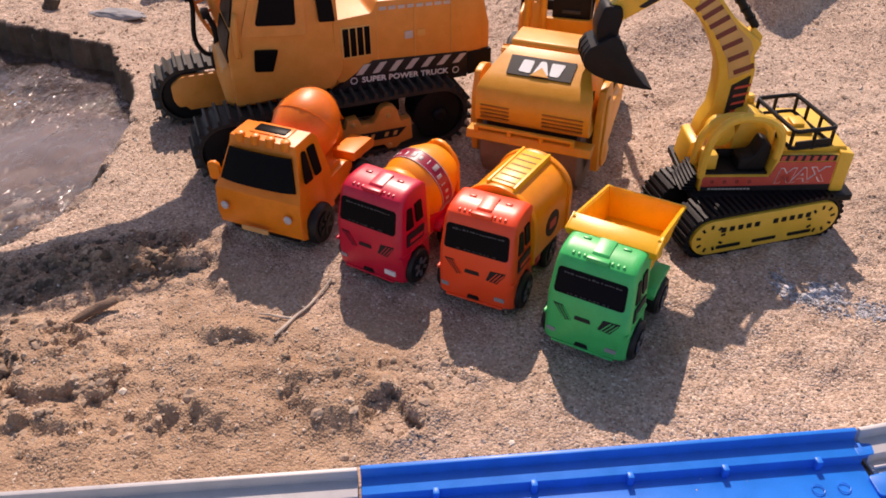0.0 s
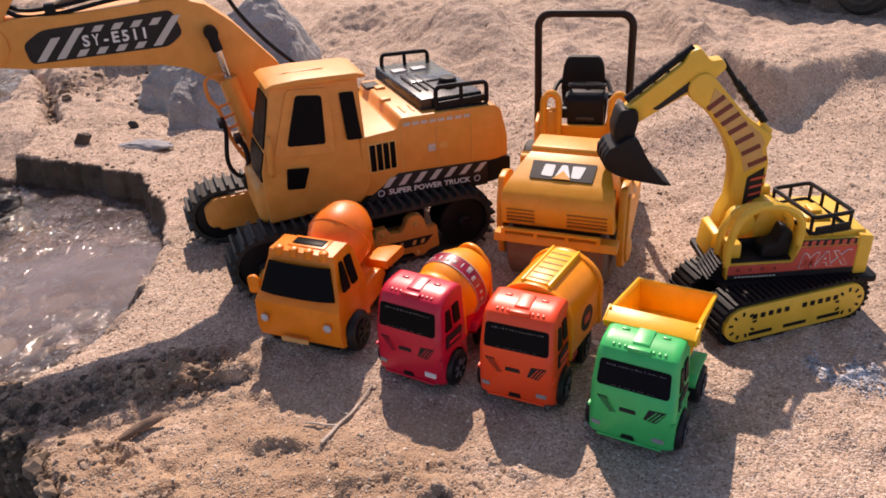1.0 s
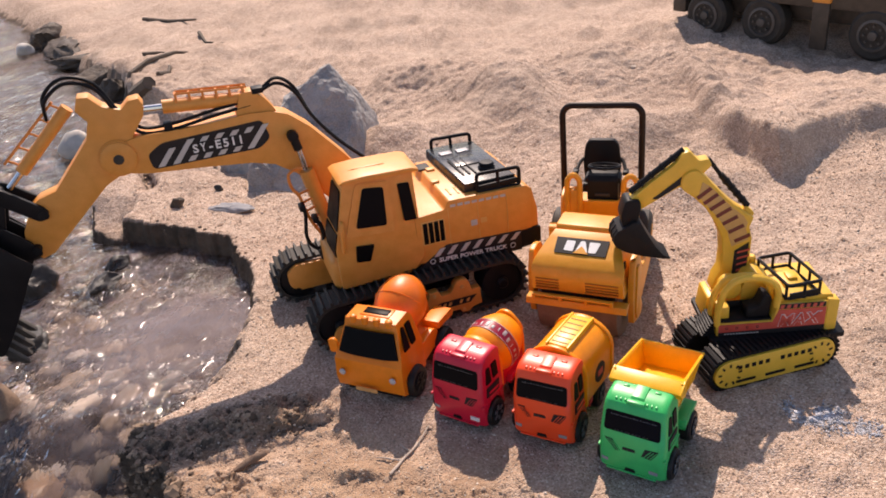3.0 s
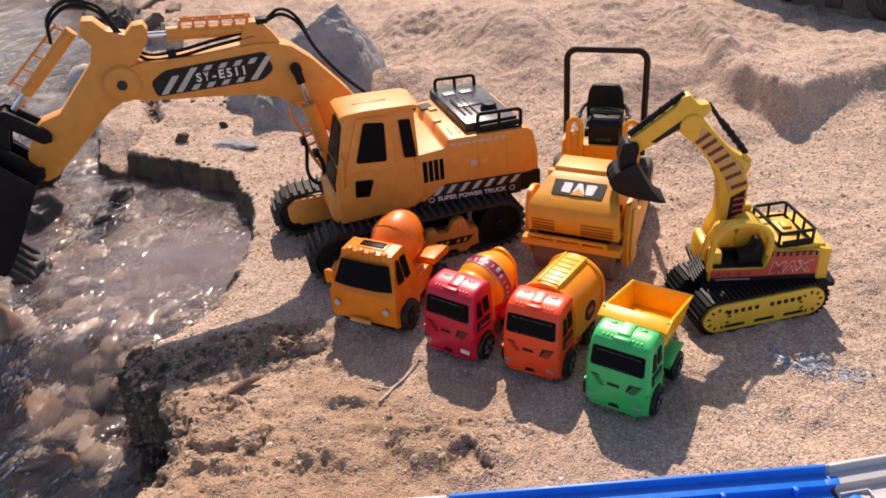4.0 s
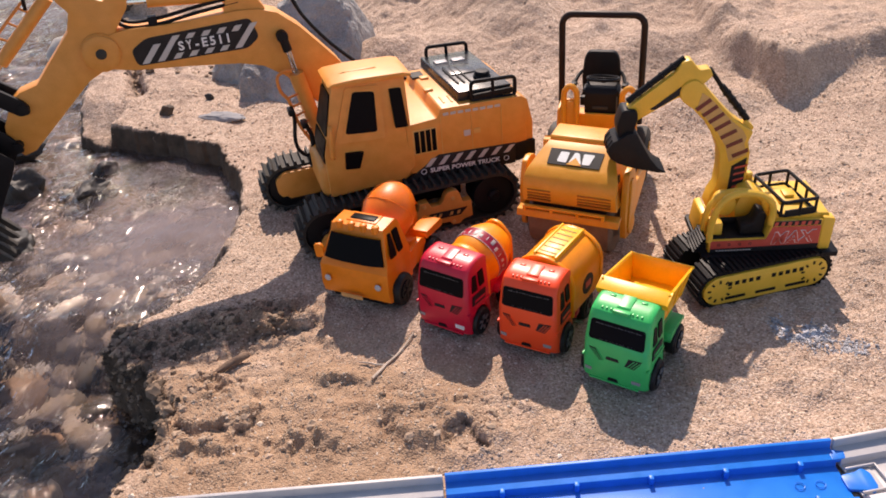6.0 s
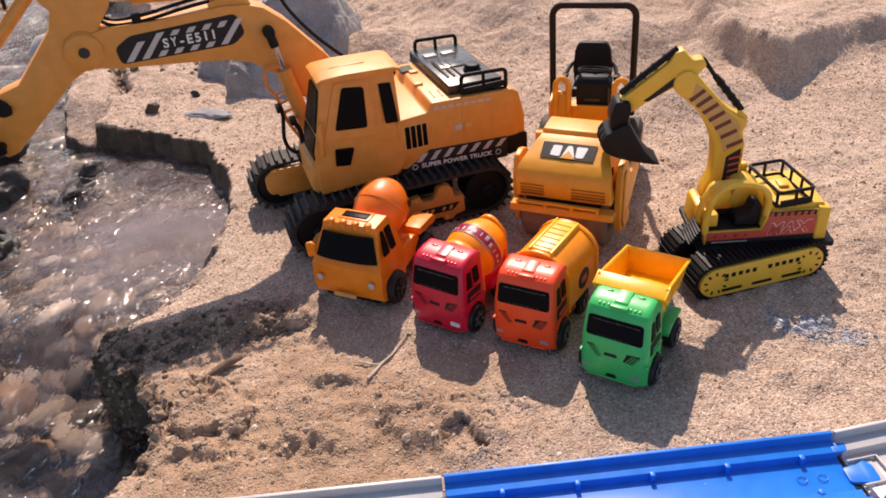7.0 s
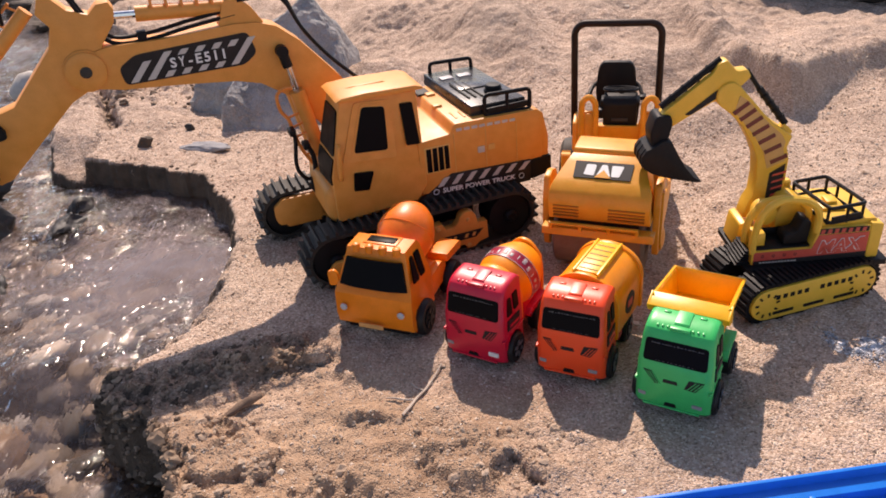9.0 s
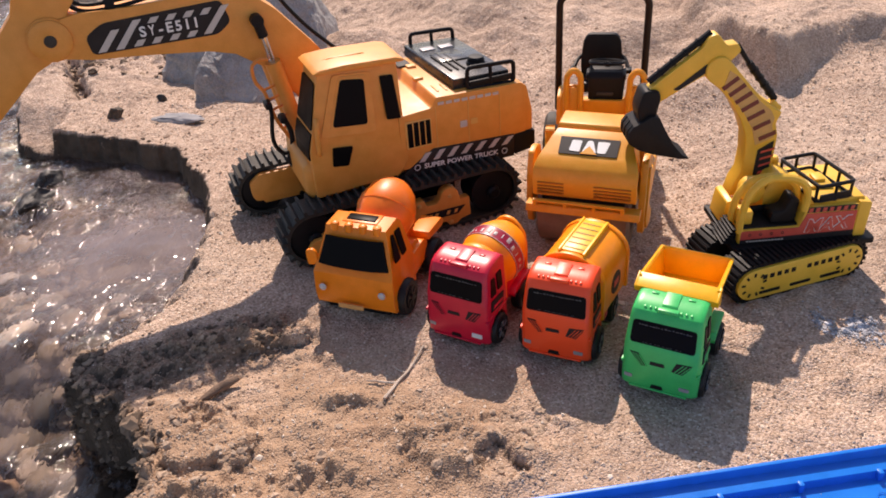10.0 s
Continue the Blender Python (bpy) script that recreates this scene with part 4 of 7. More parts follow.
    part("windscreen", join(sticker([(-0.066, 0.1285), (-0.004, 0.1285), (-0.004, 0.147), (-0.066, 0.149)], fs, (-1, 0, 0.2), 0.0012), sticker([(-0.066, 0.118), (-0.004, 0.112), (-0.004, 0.1285), (-0.066, 0.1285)], fs, (-1, 0, 0), 0.0012)), M_WIN, cab, "dark lower windscreen sticker")
    part("grab_handle", tube(bend([(-0.0905, -0.0690, 0.167), (-0.0920, -0.0745, 0.163), (-0.0935, -0.0755, 0.146), (-0.0940, -0.0755, 0.130), (-0.0925, -0.0700, 0.125)]), 0.0028, 8), M_EXC, cab)
    # boom, stick and bucket, a little behind the middle of the cab, view-fitted below
    before = set(e.children)
    y0, y1 = 0.010, 0.040
    yc = (y0 + y1) / 2
    bo = [(-0.045, 0.095), (-0.015, 0.105), (-0.022, 0.165), (-0.056, 0.221), (-0.098, 0.272), (-0.122, 0.293), (-0.142, 0.3005), (-0.168, 0.303), (-0.25, 0.300), (-0.300, 0.302), (-0.318, 0.299)]
    bo += arc(-0.332, 0.280, 0.023, 50, 290, 12) + [(-0.30, 0.253), (-0.24, 0.247), (-0.178, 0.239), (-0.151, 0.231), (-0.125, 0.212), (-0.091, 0.170), (-0.066, 0.120)]
    boom = part("boom", prism(bo, "y", y0, y1, 0.0015, 3), M_EXC, e)
    pb = lambda u, v: (u, y0 - 0.0002, v)
    dec = rounded([(-0.296, 0.2575), (-0.165, 0.2565), (-0.149, 0.268), (-0.156, 0.2925), (-0.280, 0.2885), (-0.299, 0.277)], 0.006)
    d = part("decal", sticker(dec, pb, (0, -1, 0), 0.0006), M_DECAL, boom, "black sticker with pale slanted stripes")
    for u in (-0.291, -0.273, -0.2545, -0.236, -0.2175, -0.199, -0.1805):
        lo, hi = 0.2590, (0.2865 if u > -0.28 else 0.2800)
        g = 0.024 * (hi - lo) / 0.0275
        part("stripe", sticker([(u, lo), (u + 0.0085, lo), (u + 0.0085 + g, hi), (u + g, hi)], pb, (0, -1, 0), 0.0011), M_SILV, d)
    part("name_panel", sticker([(-0.259, 0.2655), (-0.1845, 0.2650), (-0.171, 0.2800), (-0.246, 0.2810)], pb, (0, -1, 0), 0.0014), M_DECAL, d)
    for i, ch in enumerate("SY-E511"):
        tx = lettering(ch, 0.0150, 0.0003, None, 0.0004)
        xs = [v.co.x for v in tx.verts]
        mid, wide = (min(xs) + max(xs)) / 2, max(xs) - min(xs)
        k = min(1.0, 0.0068 / wide)
        for v in tx.verts:
            v.co.x = (v.co.x - mid) * k
        tx.transform(Matrix.Translation((-0.2420 + i * 0.0093, y0 - 0.0019, 0.2728)) @ pose(0, 0, 0, 90, 0.6, 0))
        part("letter", tx, M_WHITE, d, "white printed letter or number")
    boss = lathe([(0.021, 0), (0.021, 0.003), (0.0185, 0.0045), (0.010, 0.0045)], "y", 24)
    boss.transform(pose(-0.332, y0, 0.280, 180, 0, 0))
    part("pivot_boss", boss, M_EXC, boom)
    pin = lathe([(0.0062, 0), (0.0062, 0.0055), (0.004, 0.0062)], "y", 16)
    pin.transform(pose(-0.332, y0, 0.280, 180, 0, 0))
    part("pivot_pin", pin, M_RUB, boom)
    # boom ram beside the cab
    for yy in (y0 - 0.008, y1 + 0.008):
        ram = part("boom_ram", tube([(-0.1135, yy, 0.217), (-0.092, yy, 0.105)], 0.0092, 14), M_EXC, e)
        part("rod", tube([(-0.1195, yy, 0.254), (-0.1130, yy, 0.212)], 0.0038, 10), M_CHROME, ram, "chrome piston rod")
        part("ram_eye", join(tube([(-0.1220, yy, 0.264), (-0.1185, yy, 0.247)], 0.0058, 12), lathe([(0.0072, -0.005), (0.0072, 0.005)], "y", 14, (-0.1225, yy, 0.266))), M_BLK, ram)
        if yy < y0:
            lad = part("ladder", tube(bend([(-0.119, yy - 0.004, 0.222), (-0.129, yy - 0.006, 0.2235), (-0.1385, yy - 0.006, 0.217), (-0.1375, yy - 0.006, 0.199), (-0.1300, yy - 0.006, 0.186), (-0.1263, yy - 0.006, 0.168), (-0.1208, yy - 0.006, 0.147), (-0.110, yy - 0.006, 0.124)]), 0.0022, 6), M_RAIL, ram, "thin orange step rail")
            for i in range(5):
                t = i / 4
                part("rung", tube([(-0.131 + 0.016 * t, yy - 0.006, 0.188 - 0.05 * t), (-0.111 + 0.010 * t, yy - 0.003, 0.192 - 0.05 * t)], 0.0017, 6), M_RAIL, lad)
    part("hose", tube(bend([(-0.131, -0.012, 0.176), (-0.1275, -0.012, 0.163), (-0.1315, -0.013, 0.133), (-0.1277, -0.013, 0.117), (-0.117, -0.012, 0.109), (-0.100, -0.012, 0.126)]), 0.0025, 8), M_BLK, e, "black rubber hose")
    part("hose", tube(bend([(-0.1163, -0.020, 0.156), (-0.1108, -0.020, 0.141), (-0.111, -0.020, 0.122), (-0.1162, -0.020, 0.108), (-0.115, -0.020, 0.096), (-0.100, -0.018, 0.092)]), 0.0030, 8), M_BLK, e, "black rubber hose")
    for x, z in ((-0.1305, 0.174), (-0.1165, 0.154)):
        part("hose_clamp", box(x - 0.004, x + 0.004, -0.024, -0.006, z - 0.003, z + 0.004, 0.001), M_BLK, e)
    # stick ram on top of the boom
    lug = part("ram_bracket", prism(rounded([(-0.186, 0.298), (-0.134, 0.298), (-0.146, 0.318), (-0.160, 0.330), (-0.176, 0.328)], 0.004), "y", yc - 0.011, yc + 0.011, 0.001), M_EXC, e)
    ram = part("stick_ram", tube([(-0.160, yc, 0.319), (-0.268, yc, 0.328)], 0.0085, 14), M_EXC, e)
    part("rod", tube([(-0.262, yc, 0.3275), (-0.306, yc, 0.331)], 0.004, 10), M_CHROME, ram, "chrome piston rod")
    part("rod_end", join(tube([(-0.292, yc, 0.330), (-0.304, yc, 0.331)], 0.0075, 12), tube([(-0.298, yc - 0.008, 0.3305), (-0.298, yc + 0.008, 0.3305)], 0.004, 10)), M_BLK, ram)
    for dy in (-0.006, 0.006):
        part("guard_strip", tube([(-0.165, yc + dy, 0.335), (-0.250, yc + dy, 0.342)], 0.0017, 6), M_RAIL, ram)
    for i in range(6):
        x = -0.170 - i * 0.016
        part("guard_post", box(x - 0.0015, x + 0.0015, yc - 0.007, yc + 0.007, 0.324, 0.3355 + i * 0.0013, 0.0004), M_RAIL, ram)
    for dy, lift in ((-0.009, 0.0), (-0.006, 0.006)):
        part("hose", tube(bend([(-0.165, yc + dy, 0.312 + lift), (-0.215, yc + dy, 0.307 + lift), (-0.262, yc + dy, 0.301 + lift), (-0.298, yc + dy, 0.304 + lift), (-0.318, yc + dy, 0.330 + lift), (-0.336, yc + dy, 0.366 + lift), (-0.366, yc + dy, 0.378 + lift), (-0.392, yc + dy, 0.362 + lift), (-0.398, yc, 0.338)]), 0.0022, 8), M_BLK, e, "black rubber hose")
        part("hose", tube(bend([(-0.150, yc + dy, 0.327), (-0.128, yc + dy, 0.333 + lift), (-0.108, yc + dy, 0.318 + lift), (-0.092, yc + dy, 0.284), (-0.066, yc + dy, 0.247), (-0.035, yc + dy, 0.214), (-0.012, yc + 0.01, 0.190), (0.04, yc + 0.02, 0.165)]), 0.0022, 8), M_BLK, e, "black rubber hose")
    part("hose_clamp", box(-0.272, -0.262, yc - 0.013, yc - 0.001, 0.300, 0.311, 0.001), M_BLK, e)
    part("hose_clamp", box(-0.160, -0.146, yc - 0.012, yc + 0.004, 0.325, 0.332, 0.001), M_BLK, e)
    sp = [(-0.288, 0.338), (-0.291, 0.325), (-0.309, 0.303)] + arc(-0.332, 0.280, 0.021, 15, -90, 6)
    sp += [(-0.355, 0.248), (-0.438, 0.176), (-0.452, 0.172), (-0.466, 0.190), (-0.462, 0.212), (-0.446, 0.240), (-0.434, 0.249), (-0.412, 0.255), (-0.362, 0.308), (-0.354, 0.330), (-0.364, 0.345), (-0.358, 0.360), (-0.346, 0.359), (-0.334, 0.345), (-0.314, 0.337), (-0.304, 0.346), (-0.292, 0.347)]
    stick = part("stick", prism(sp, "y", y0 + 0.003, y1 - 0.003, 0.0012, 2), M_EXC, e)
    cyl = part("bucket_ram", tube([(-0.372, yc, 0.348), (-0.443, yc, 0.283)], 0.0075, 14), M_EXC, e)
    part("rod", tube([(-0.440, yc, 0.286), (-0.462, yc, 0.266)], 0.0038, 10), M_CHROME, cyl, "chrome piston rod")
    g = part("guard_strip", tube([(-0.386, yc, 0.358), (-0.458, yc, 0.296)], 0.0018, 6), M_RAIL, cyl)
    for i in range(5):
        t = i / 4
        p = Vector((-0.376 - 0.064 * t, yc, 0.346 - 0.056 * t))
        part("guard_post", tube([p, p + Vector((-0.013, 0, 0.009))], 0.0014, 6), M_RAIL, g)
    for yy in (y0 - 0.002, y1 - 0.004):
        lk = part("bucket_link", prism(rounded([(-0.428, 0.224), (-0.430, 0.238), (-0.470, 0.272), (-0.482, 0.268), (-0.478, 0.254), (-0.440, 0.222)], 0.004), "y", yy, yy + 0.006, 0.0008), M_BLK, e)
        part("link_pin", lathe([(0.0062, -0.002), (0.0062, 0.008)], "y", 14, (-0.434, yy, 0.231)), M_BLK, lk)
        part("bucket_link", prism(rounded([(-0.466, 0.268), (-0.484, 0.270), (-0.494, 0.222), (-0.480, 0.218)], 0.004), "y", yy + 0.001, yy + 0.006, 0.0008), M_BLK, e)
    part("cross_pin", tube([(-0.474, y0 - 0.004, 0.264), (-0.474, y1 + 0.004, 0.264)], 0.004, 12), M_BLK, e)
    # bucket: curved shell, open towards the cab
    outer = [(-0.494, 0.224), (-0.520, 0.212), (-0.546, 0.180), (-0.560, 0.140), (-0.558, 0.105), (-0.545, 0.082), (-0.528, 0.070)]
    inner = [(-0.523, 0.0745), (-0.539, 0.086), (-0.551, 0.107), (-0.553, 0.139), (-0.540, 0.176), (-0.516, 0.205), (-0.492, 0.217)]
    by0, by1 = yc - 0.046, yc + 0.046
    shell = part("bucket", prism(outer + inner, "y", by0, by1, 0.0006), M_BLK, e, "black plastic bucket with pale worn teeth")
    cheek = outer + [(-0.515, 0.085), (-0.494, 0.118), (-0.466, 0.168), (-0.456, 0.182), (-0.470, 0.196)]
    for yy in (by0 - 0.003, by1):
        part("cheek", prism(rounded(cheek, 0.004, 2), "y", yy, yy + 0.003, 0.0006), M_BLK, shell)
    for yy in (y0 - 0.004, y1):
        part("bucket_ear", prism(rounded([(-0.448, 0.180), (-0.458, 0.200), (-0.486, 0.228), (-0.500, 0.222), (-0.505, 0.205), (-0.470, 0.176)], 0.005), "y", yy, yy + 0.004, 0.0008), M_BLK, shell)
    part("bucket_pin", tube([(-0.454, y0 - 0.008, 0.188), (-0.454, y1 + 0.008, 0.188)], 0.0055, 14), M_BLK, shell)
    for i in range(5):
        yy = by0 + 0.006 + i * 0.02
        part("tooth", prism([(-0.532, 0.074), (-0.524, 0.080), (-0.506, 0.056), (-0.503, 0.050), (-0.511, 0.052)], "y", yy - 0.004, yy + 0.004, 0.0006), M_RUB, shell, "dusty worn bucket tooth")
    # enlarged about the camera's place: same look from there, shadow falls further back
    k = 1.036
    back = Matrix.Translation(Vector((-0.244, -0.951, 0.542)) * (1 - k)) @ Matrix.Scale(k, 4)
    for ob in e.children:
        if ob not in before:
            ob.matrix_basis = back @ ob.matrix_basis
    return e


big_excavator()


# ---- road roller: front towards -y of its own frame ----
def road_roller():
    e = thing("toy_road_roller", pose(0.0797, 0.7283, -0.014, 0, 0, -20), "amber plastic toy road roller with a black roll bar and seat", "toy roller", "toy construction machines")
    drum = part("front_drum", lathe([(0.018, -0.053), (0.038, -0.053), (0.0425, -0.050), (0.043, -0.02), (0.043, 0.02), (0.0425, 0.050), (0.038, 0.053), (0.018, 0.053)], "x", 48, (0, 0.047, 0.043)), M_DRUM, e, "brown dusty smooth roller drum")
    for s in (-1, 1):
        pts = [(0.020, 0.060), (0.026, 0.028), (0.052, 0.020), (0.068, 0.034), (0.135, 0.060), (0.140, 0.080), (0.075, 0.082), (0.062, 0.112), (0.046, 0.118), (0.030, 0.116), (0.022, 0.092)]
        y = part("yoke_arm", prism(rounded(pts, 0.004), "x", s * 0.0600, s * 0.0670, 0.001), M_ROLL, e)
        part("yoke_rib", prism(rounded([(0.030, 0.040), (0.050, 0.040), (0.048, 0.104), (0.036, 0.104)], 0.003), "x", s * 0.0665, s * 0.0695, 0.0008), M_ROLL, y)
        hub = lathe([(0.014, 0), (0.014, 0.003), (0.008, 0.005)], "x", 18)
        if s < 0:
            hub.transform(pose(0, 0, 0, 0, 180, 0))
        hub.transform(Matrix.Translation((s * 0.0665, 0.047, 0.040)))
        part("axle_cap", hub, M_ROLL, y)
    part("scraper_beam", prism(rounded([(-0.013, 0.0640), (-0.004, 0.0640), (0.006, 0.0715), (-0.010, 0.0725)], 0.0015), "x", -0.060, 0.0655, 0.001), M_ROLL, e)
    rail = part("bumper_rail", box(-0.052, 0.049, -0.014, -0.009, 0.0770, 0.0805, 0.0012), M_ROLL, e)
    for x in (-0.050, -0.016, 0.016, 0.047):
        part("post", box(x - 0.002, x + 0.002, -0.013, -0.008, 0.0715, 0.079, 0.0004), M_ROLL, rail)
    # bonnet
    prof = [(0.006, 0.077), (-0.002, 0.080), (-0.006, 0.098), (-0.002, 0.112), (0.010, 0.122), (0.040, 0.136), (0.0500, 0.1395), (0.0515, 0.139), (0.0515, 0.077)]
    bon = part("bonnet", taper(prism(rounded(prof, 0.006), "x", -0.0545, 0.0545, 0.009, 5), lambda c: (0.003 + c.x * 1.045 * (1 - 0.30 * max(0, min(1, (c.y - 0.002) / 0.05)) * max(0, min(1, (c.z - 0.092) / 0.03))), c.y, c.z)), M_ROLL, e)
    part("rear_bonnet", taper(prism(rounded([(0.054, 0.074), (0.054, 0.1435), (0.092, 0.1435), (0.100, 0.137), (0.104, 0.074)], 0.005), "x", -0.048, 0.048, 0.004, 3), lambda c: (0.003 + c.x * (1 - 0.15 * max(0, min(1, (c.z - 0.10) / 0.03))), c.y, c.z)), M_ROLL, e)
    part("bonnet_skirt", box(-0.046, 0.046, 0.008, 0.12, 0.064, 0.078, 0.002), M_BLK, e)
    for s in (-1, 1):
        for i in range(4):
            z = 0.0850 + i * 0.0042
            x0, x1 = (-0.048, -0.019) if s < 0 else (0.014, 0.054)
            part("vent_slot", box(x0, x1, -0.0066, 0.001, z, z + 0.0016, 0.0003), M_SLOT, bon)
    # maker's plate: plain pale blocks and a yellow wedge on a dark patch
    n = Vector((0, -0.42, 0.907))
    pl = lambda u, v: (0.002 + 0.91 * u, 0.026 + 0.907 * v, 0.1299 + 0.42 * v)
    badge = part("badge", sticker(rounded([(-0.035, -0.0115), (0.035, -0.0115), (0.036, 0.0125), (-0.036, 0.0125)], 0.001), pl, n, 0.0008), M_DECAL, bon, "black badge with white shapes and a yellow wedge")
    for pts in ([(-0.023, -0.007), (-0.010, -0.008), (-0.009, 0.008), (-0.021, 0.008)], [(-0.007, -0.008), (0.010, -0.008), (0.004, 0.0085), (-0.002, 0.0085)], [(0.011, -0.008), (0.021, -0.008), (0.025, 0.008), (0.010, 0.008)]):
        part("white_block", sticker(rounded(pts, 0.002), pl, n, 0.0013), M_WHITE, badge)
    part("yellow_wedge", sticker([(-0.009, -0.0105), (0.011, -0.0105), (0.001, 0.0005)], pl, n, 0.0017), M_ROLL, badge)
    part("side_mark", sticker([(0.032, 0.100), (0.042, 0.100), (0.039, 0.110), (0.035, 0.110)], lambda u, v: (0.0528, u, v), (1, 0, 0), 0.0012), M_DECAL, bon)
    # rear frame, turned a little at the joint
    q = part("rear_frame", prism(rounded([(0.125, 0.024), (0.125, 0.086), (0.27, 0.090), (0.285, 0.075), (0.285, 0.03)], 0.006), "x", -0.05, 0.05, 0.003), M_ROLL, e, "", Matrix.Translation((0, 0.11, 0)) @ pose(-0.005, 0, 0, 0, 0, 7) @ Matrix.Translation((0, -0.11, 0)))
    for s in (-1, 1):
        w = part("rear_wheel", lathe([(0.014, -0.012), (0.034, -0.013), (0.040, -0.009), (0.041, 0), (0.040, 0.009), (0.034, 0.013), (0.014, 0.012)], "x", 28, (s * 0.058, 0.225, 0.041)), M_RUB, q)
        part("rim", lathe([(0.020, -0.0135), (0.020, 0.0135)], "x", 18, (s * 0.058, 0.225, 0.041)), M_ROLL, w)
        sh = part("side_shield", prism(rounded([(0.172, 0.088), (0.232, 0.088), (0.232, 0.120), (0.205, 0.128), (0.180, 0.124)], 0.006), "x", s * 0.047, s * 0.052, 0.001), M_ROLL, q)
        x = s * 0.0375 + 0.008
        U = bend([(x - 0.0085, 0.150, 0.10), (x - 0.0085, 0.150, 0.155), (x - 0.006, 0.150, 0.166), (x, 0.150, 0.1705), (x + 0.006, 0.150, 0.166), (x + 0.0085, 0.150, 0.155), (x + 0.0085, 0.150, 0.10)])
        hr = part("handrail", tube(U, 0.0038, 10), M_ROLL, q)
        part("infill", prism(rounded([(x - 0.008, 0.10), (x + 0.008, 0.10), (x + 0.008, 0.146), (x, 0.150), (x - 0.008, 0.146)], 0.003), "y", 0.1505, 0.1525, 0.0006), M_ROLL, hr)
        part("step_post", box(s * 0.052, s * 0.060, 0.128, 0.140, 0.03, 0.102, 0.0015), M_ROLL, q)
    part("dash_panel", prism(rounded([(-0.046, 0.086), (0.056, 0.086), (0.056, 0.130), (0.051, 0.150), (0.035, 0.152), (0.031, 0.132), (-0.021, 0.132), (-0.025, 0.152), (-0.041, 0.150), (-0.046, 0.130)], 0.004), "y", 0.153, 0.158, 0.001), M_ROLL, q)
    part("foot_deck", box(-0.050, 0.050, 0.104, 0.156, 0.084, 0.092, 0.002), M_ROLL, q)
    r = 0.0045
    hoop = [(-0.0545, 0.232, 0.086)] + [(x, 0.232, z) for x, z in arc(-0.0395, 0.224, 0.015, 180, 90, 6)] + [(x, 0.232, z) for x, z in arc(0.0395, 0.224, 0.015, 90, 0, 6)] + [(0.0545, 0.232, 0.086)]
    part("roll_bar", tube(hoop, r, 12), material("brown_black_painted_bar", (0.018, 0.008, 0.006), 0.45, dust=0.02, spec=0.2), q, "dark brown plastic roll bar")
    seat = part("seat", prism(rounded([(0.200, 0.122), (0.202, 0.134), (0.232, 0.136), (0.238, 0.124)], 0.003), "x", -0.024, 0.024, 0.003, 3), M_BLK, q, "black plastic driver's seat")
    back = prism(rounded([(-0.0245, 0.130), (0.0245, 0.130), (0.0265, 0.152), (0.0235, 0.180), (0.018, 0.189), (-0.018, 0.189), (-0.0235, 0.180), (-0.0265, 0.152)], 0.005), "y", 0.230, 0.240, 0.003, 3)
    part("backrest", back, M_BLK, seat)
    part("seat_base", box(-0.014, 0.014, 0.208, 0.236, 0.086, 0.124, 0.002), M_BLK, seat)
    for s in (-1, 1):
        arm = part("armrest", tube(bend([(s * 0.024, 0.236, 0.160), (s * 0.030, 0.230, 0.156), (s * 0.034, 0.216, 0.150)]), 0.0026, 8), M_BLK, seat)
        part("arm_pad", box(s * 0.0345 - 0.004, s * 0.0345 + 0.004, 0.206, 0.220, 0.146, 0.1515, 0.001), M_BLK, arm)
    con = part("console", prism(rounded([(0.160, 0.116), (0.160, 0.150), (0.164, 0.156), (0.184, 0.158), (0.186, 0.116)], 0.002), "x", -0.0205, 0.0205, 0.0015, 3), M_BLK, q, "black plastic steering console", Matrix.Translation((0.008, 0, 0.008)))
    part("gauge_hood", box(-0.024, 0.024, 0.162, 0.186, 0.1455, 0.1535, 0.002), M_BLK, con)
    part("pedal", box(-0.010, 0.010, 0.1585, 0.161, 0.128, 0.132, 0.0006), M_RUB, con)
    ring = tube([(0.0205 * math.cos(a * math.pi / 14), 0.0205 * math.sin(a * math.pi / 14), 0) for a in range(28)], 0.0020, 6, True)
    part("steering_wheel", join(ring, tube([(-0.020, 0, 0), (0.020, 0, 0)], 0.0018, 6), tube([(0, 0, -0.012), (0, 0, 0.001)], 0.004, 8)), M_BLK, con, "", pose(0, 0.186, 0.1610, -12, 0, 0))
    part("lever", tube([(0.026, 0.18, 0.098), (0.030, 0.185, 0.15)], 0.0016, 6), M_BLK, q)
    return e


road_roller()


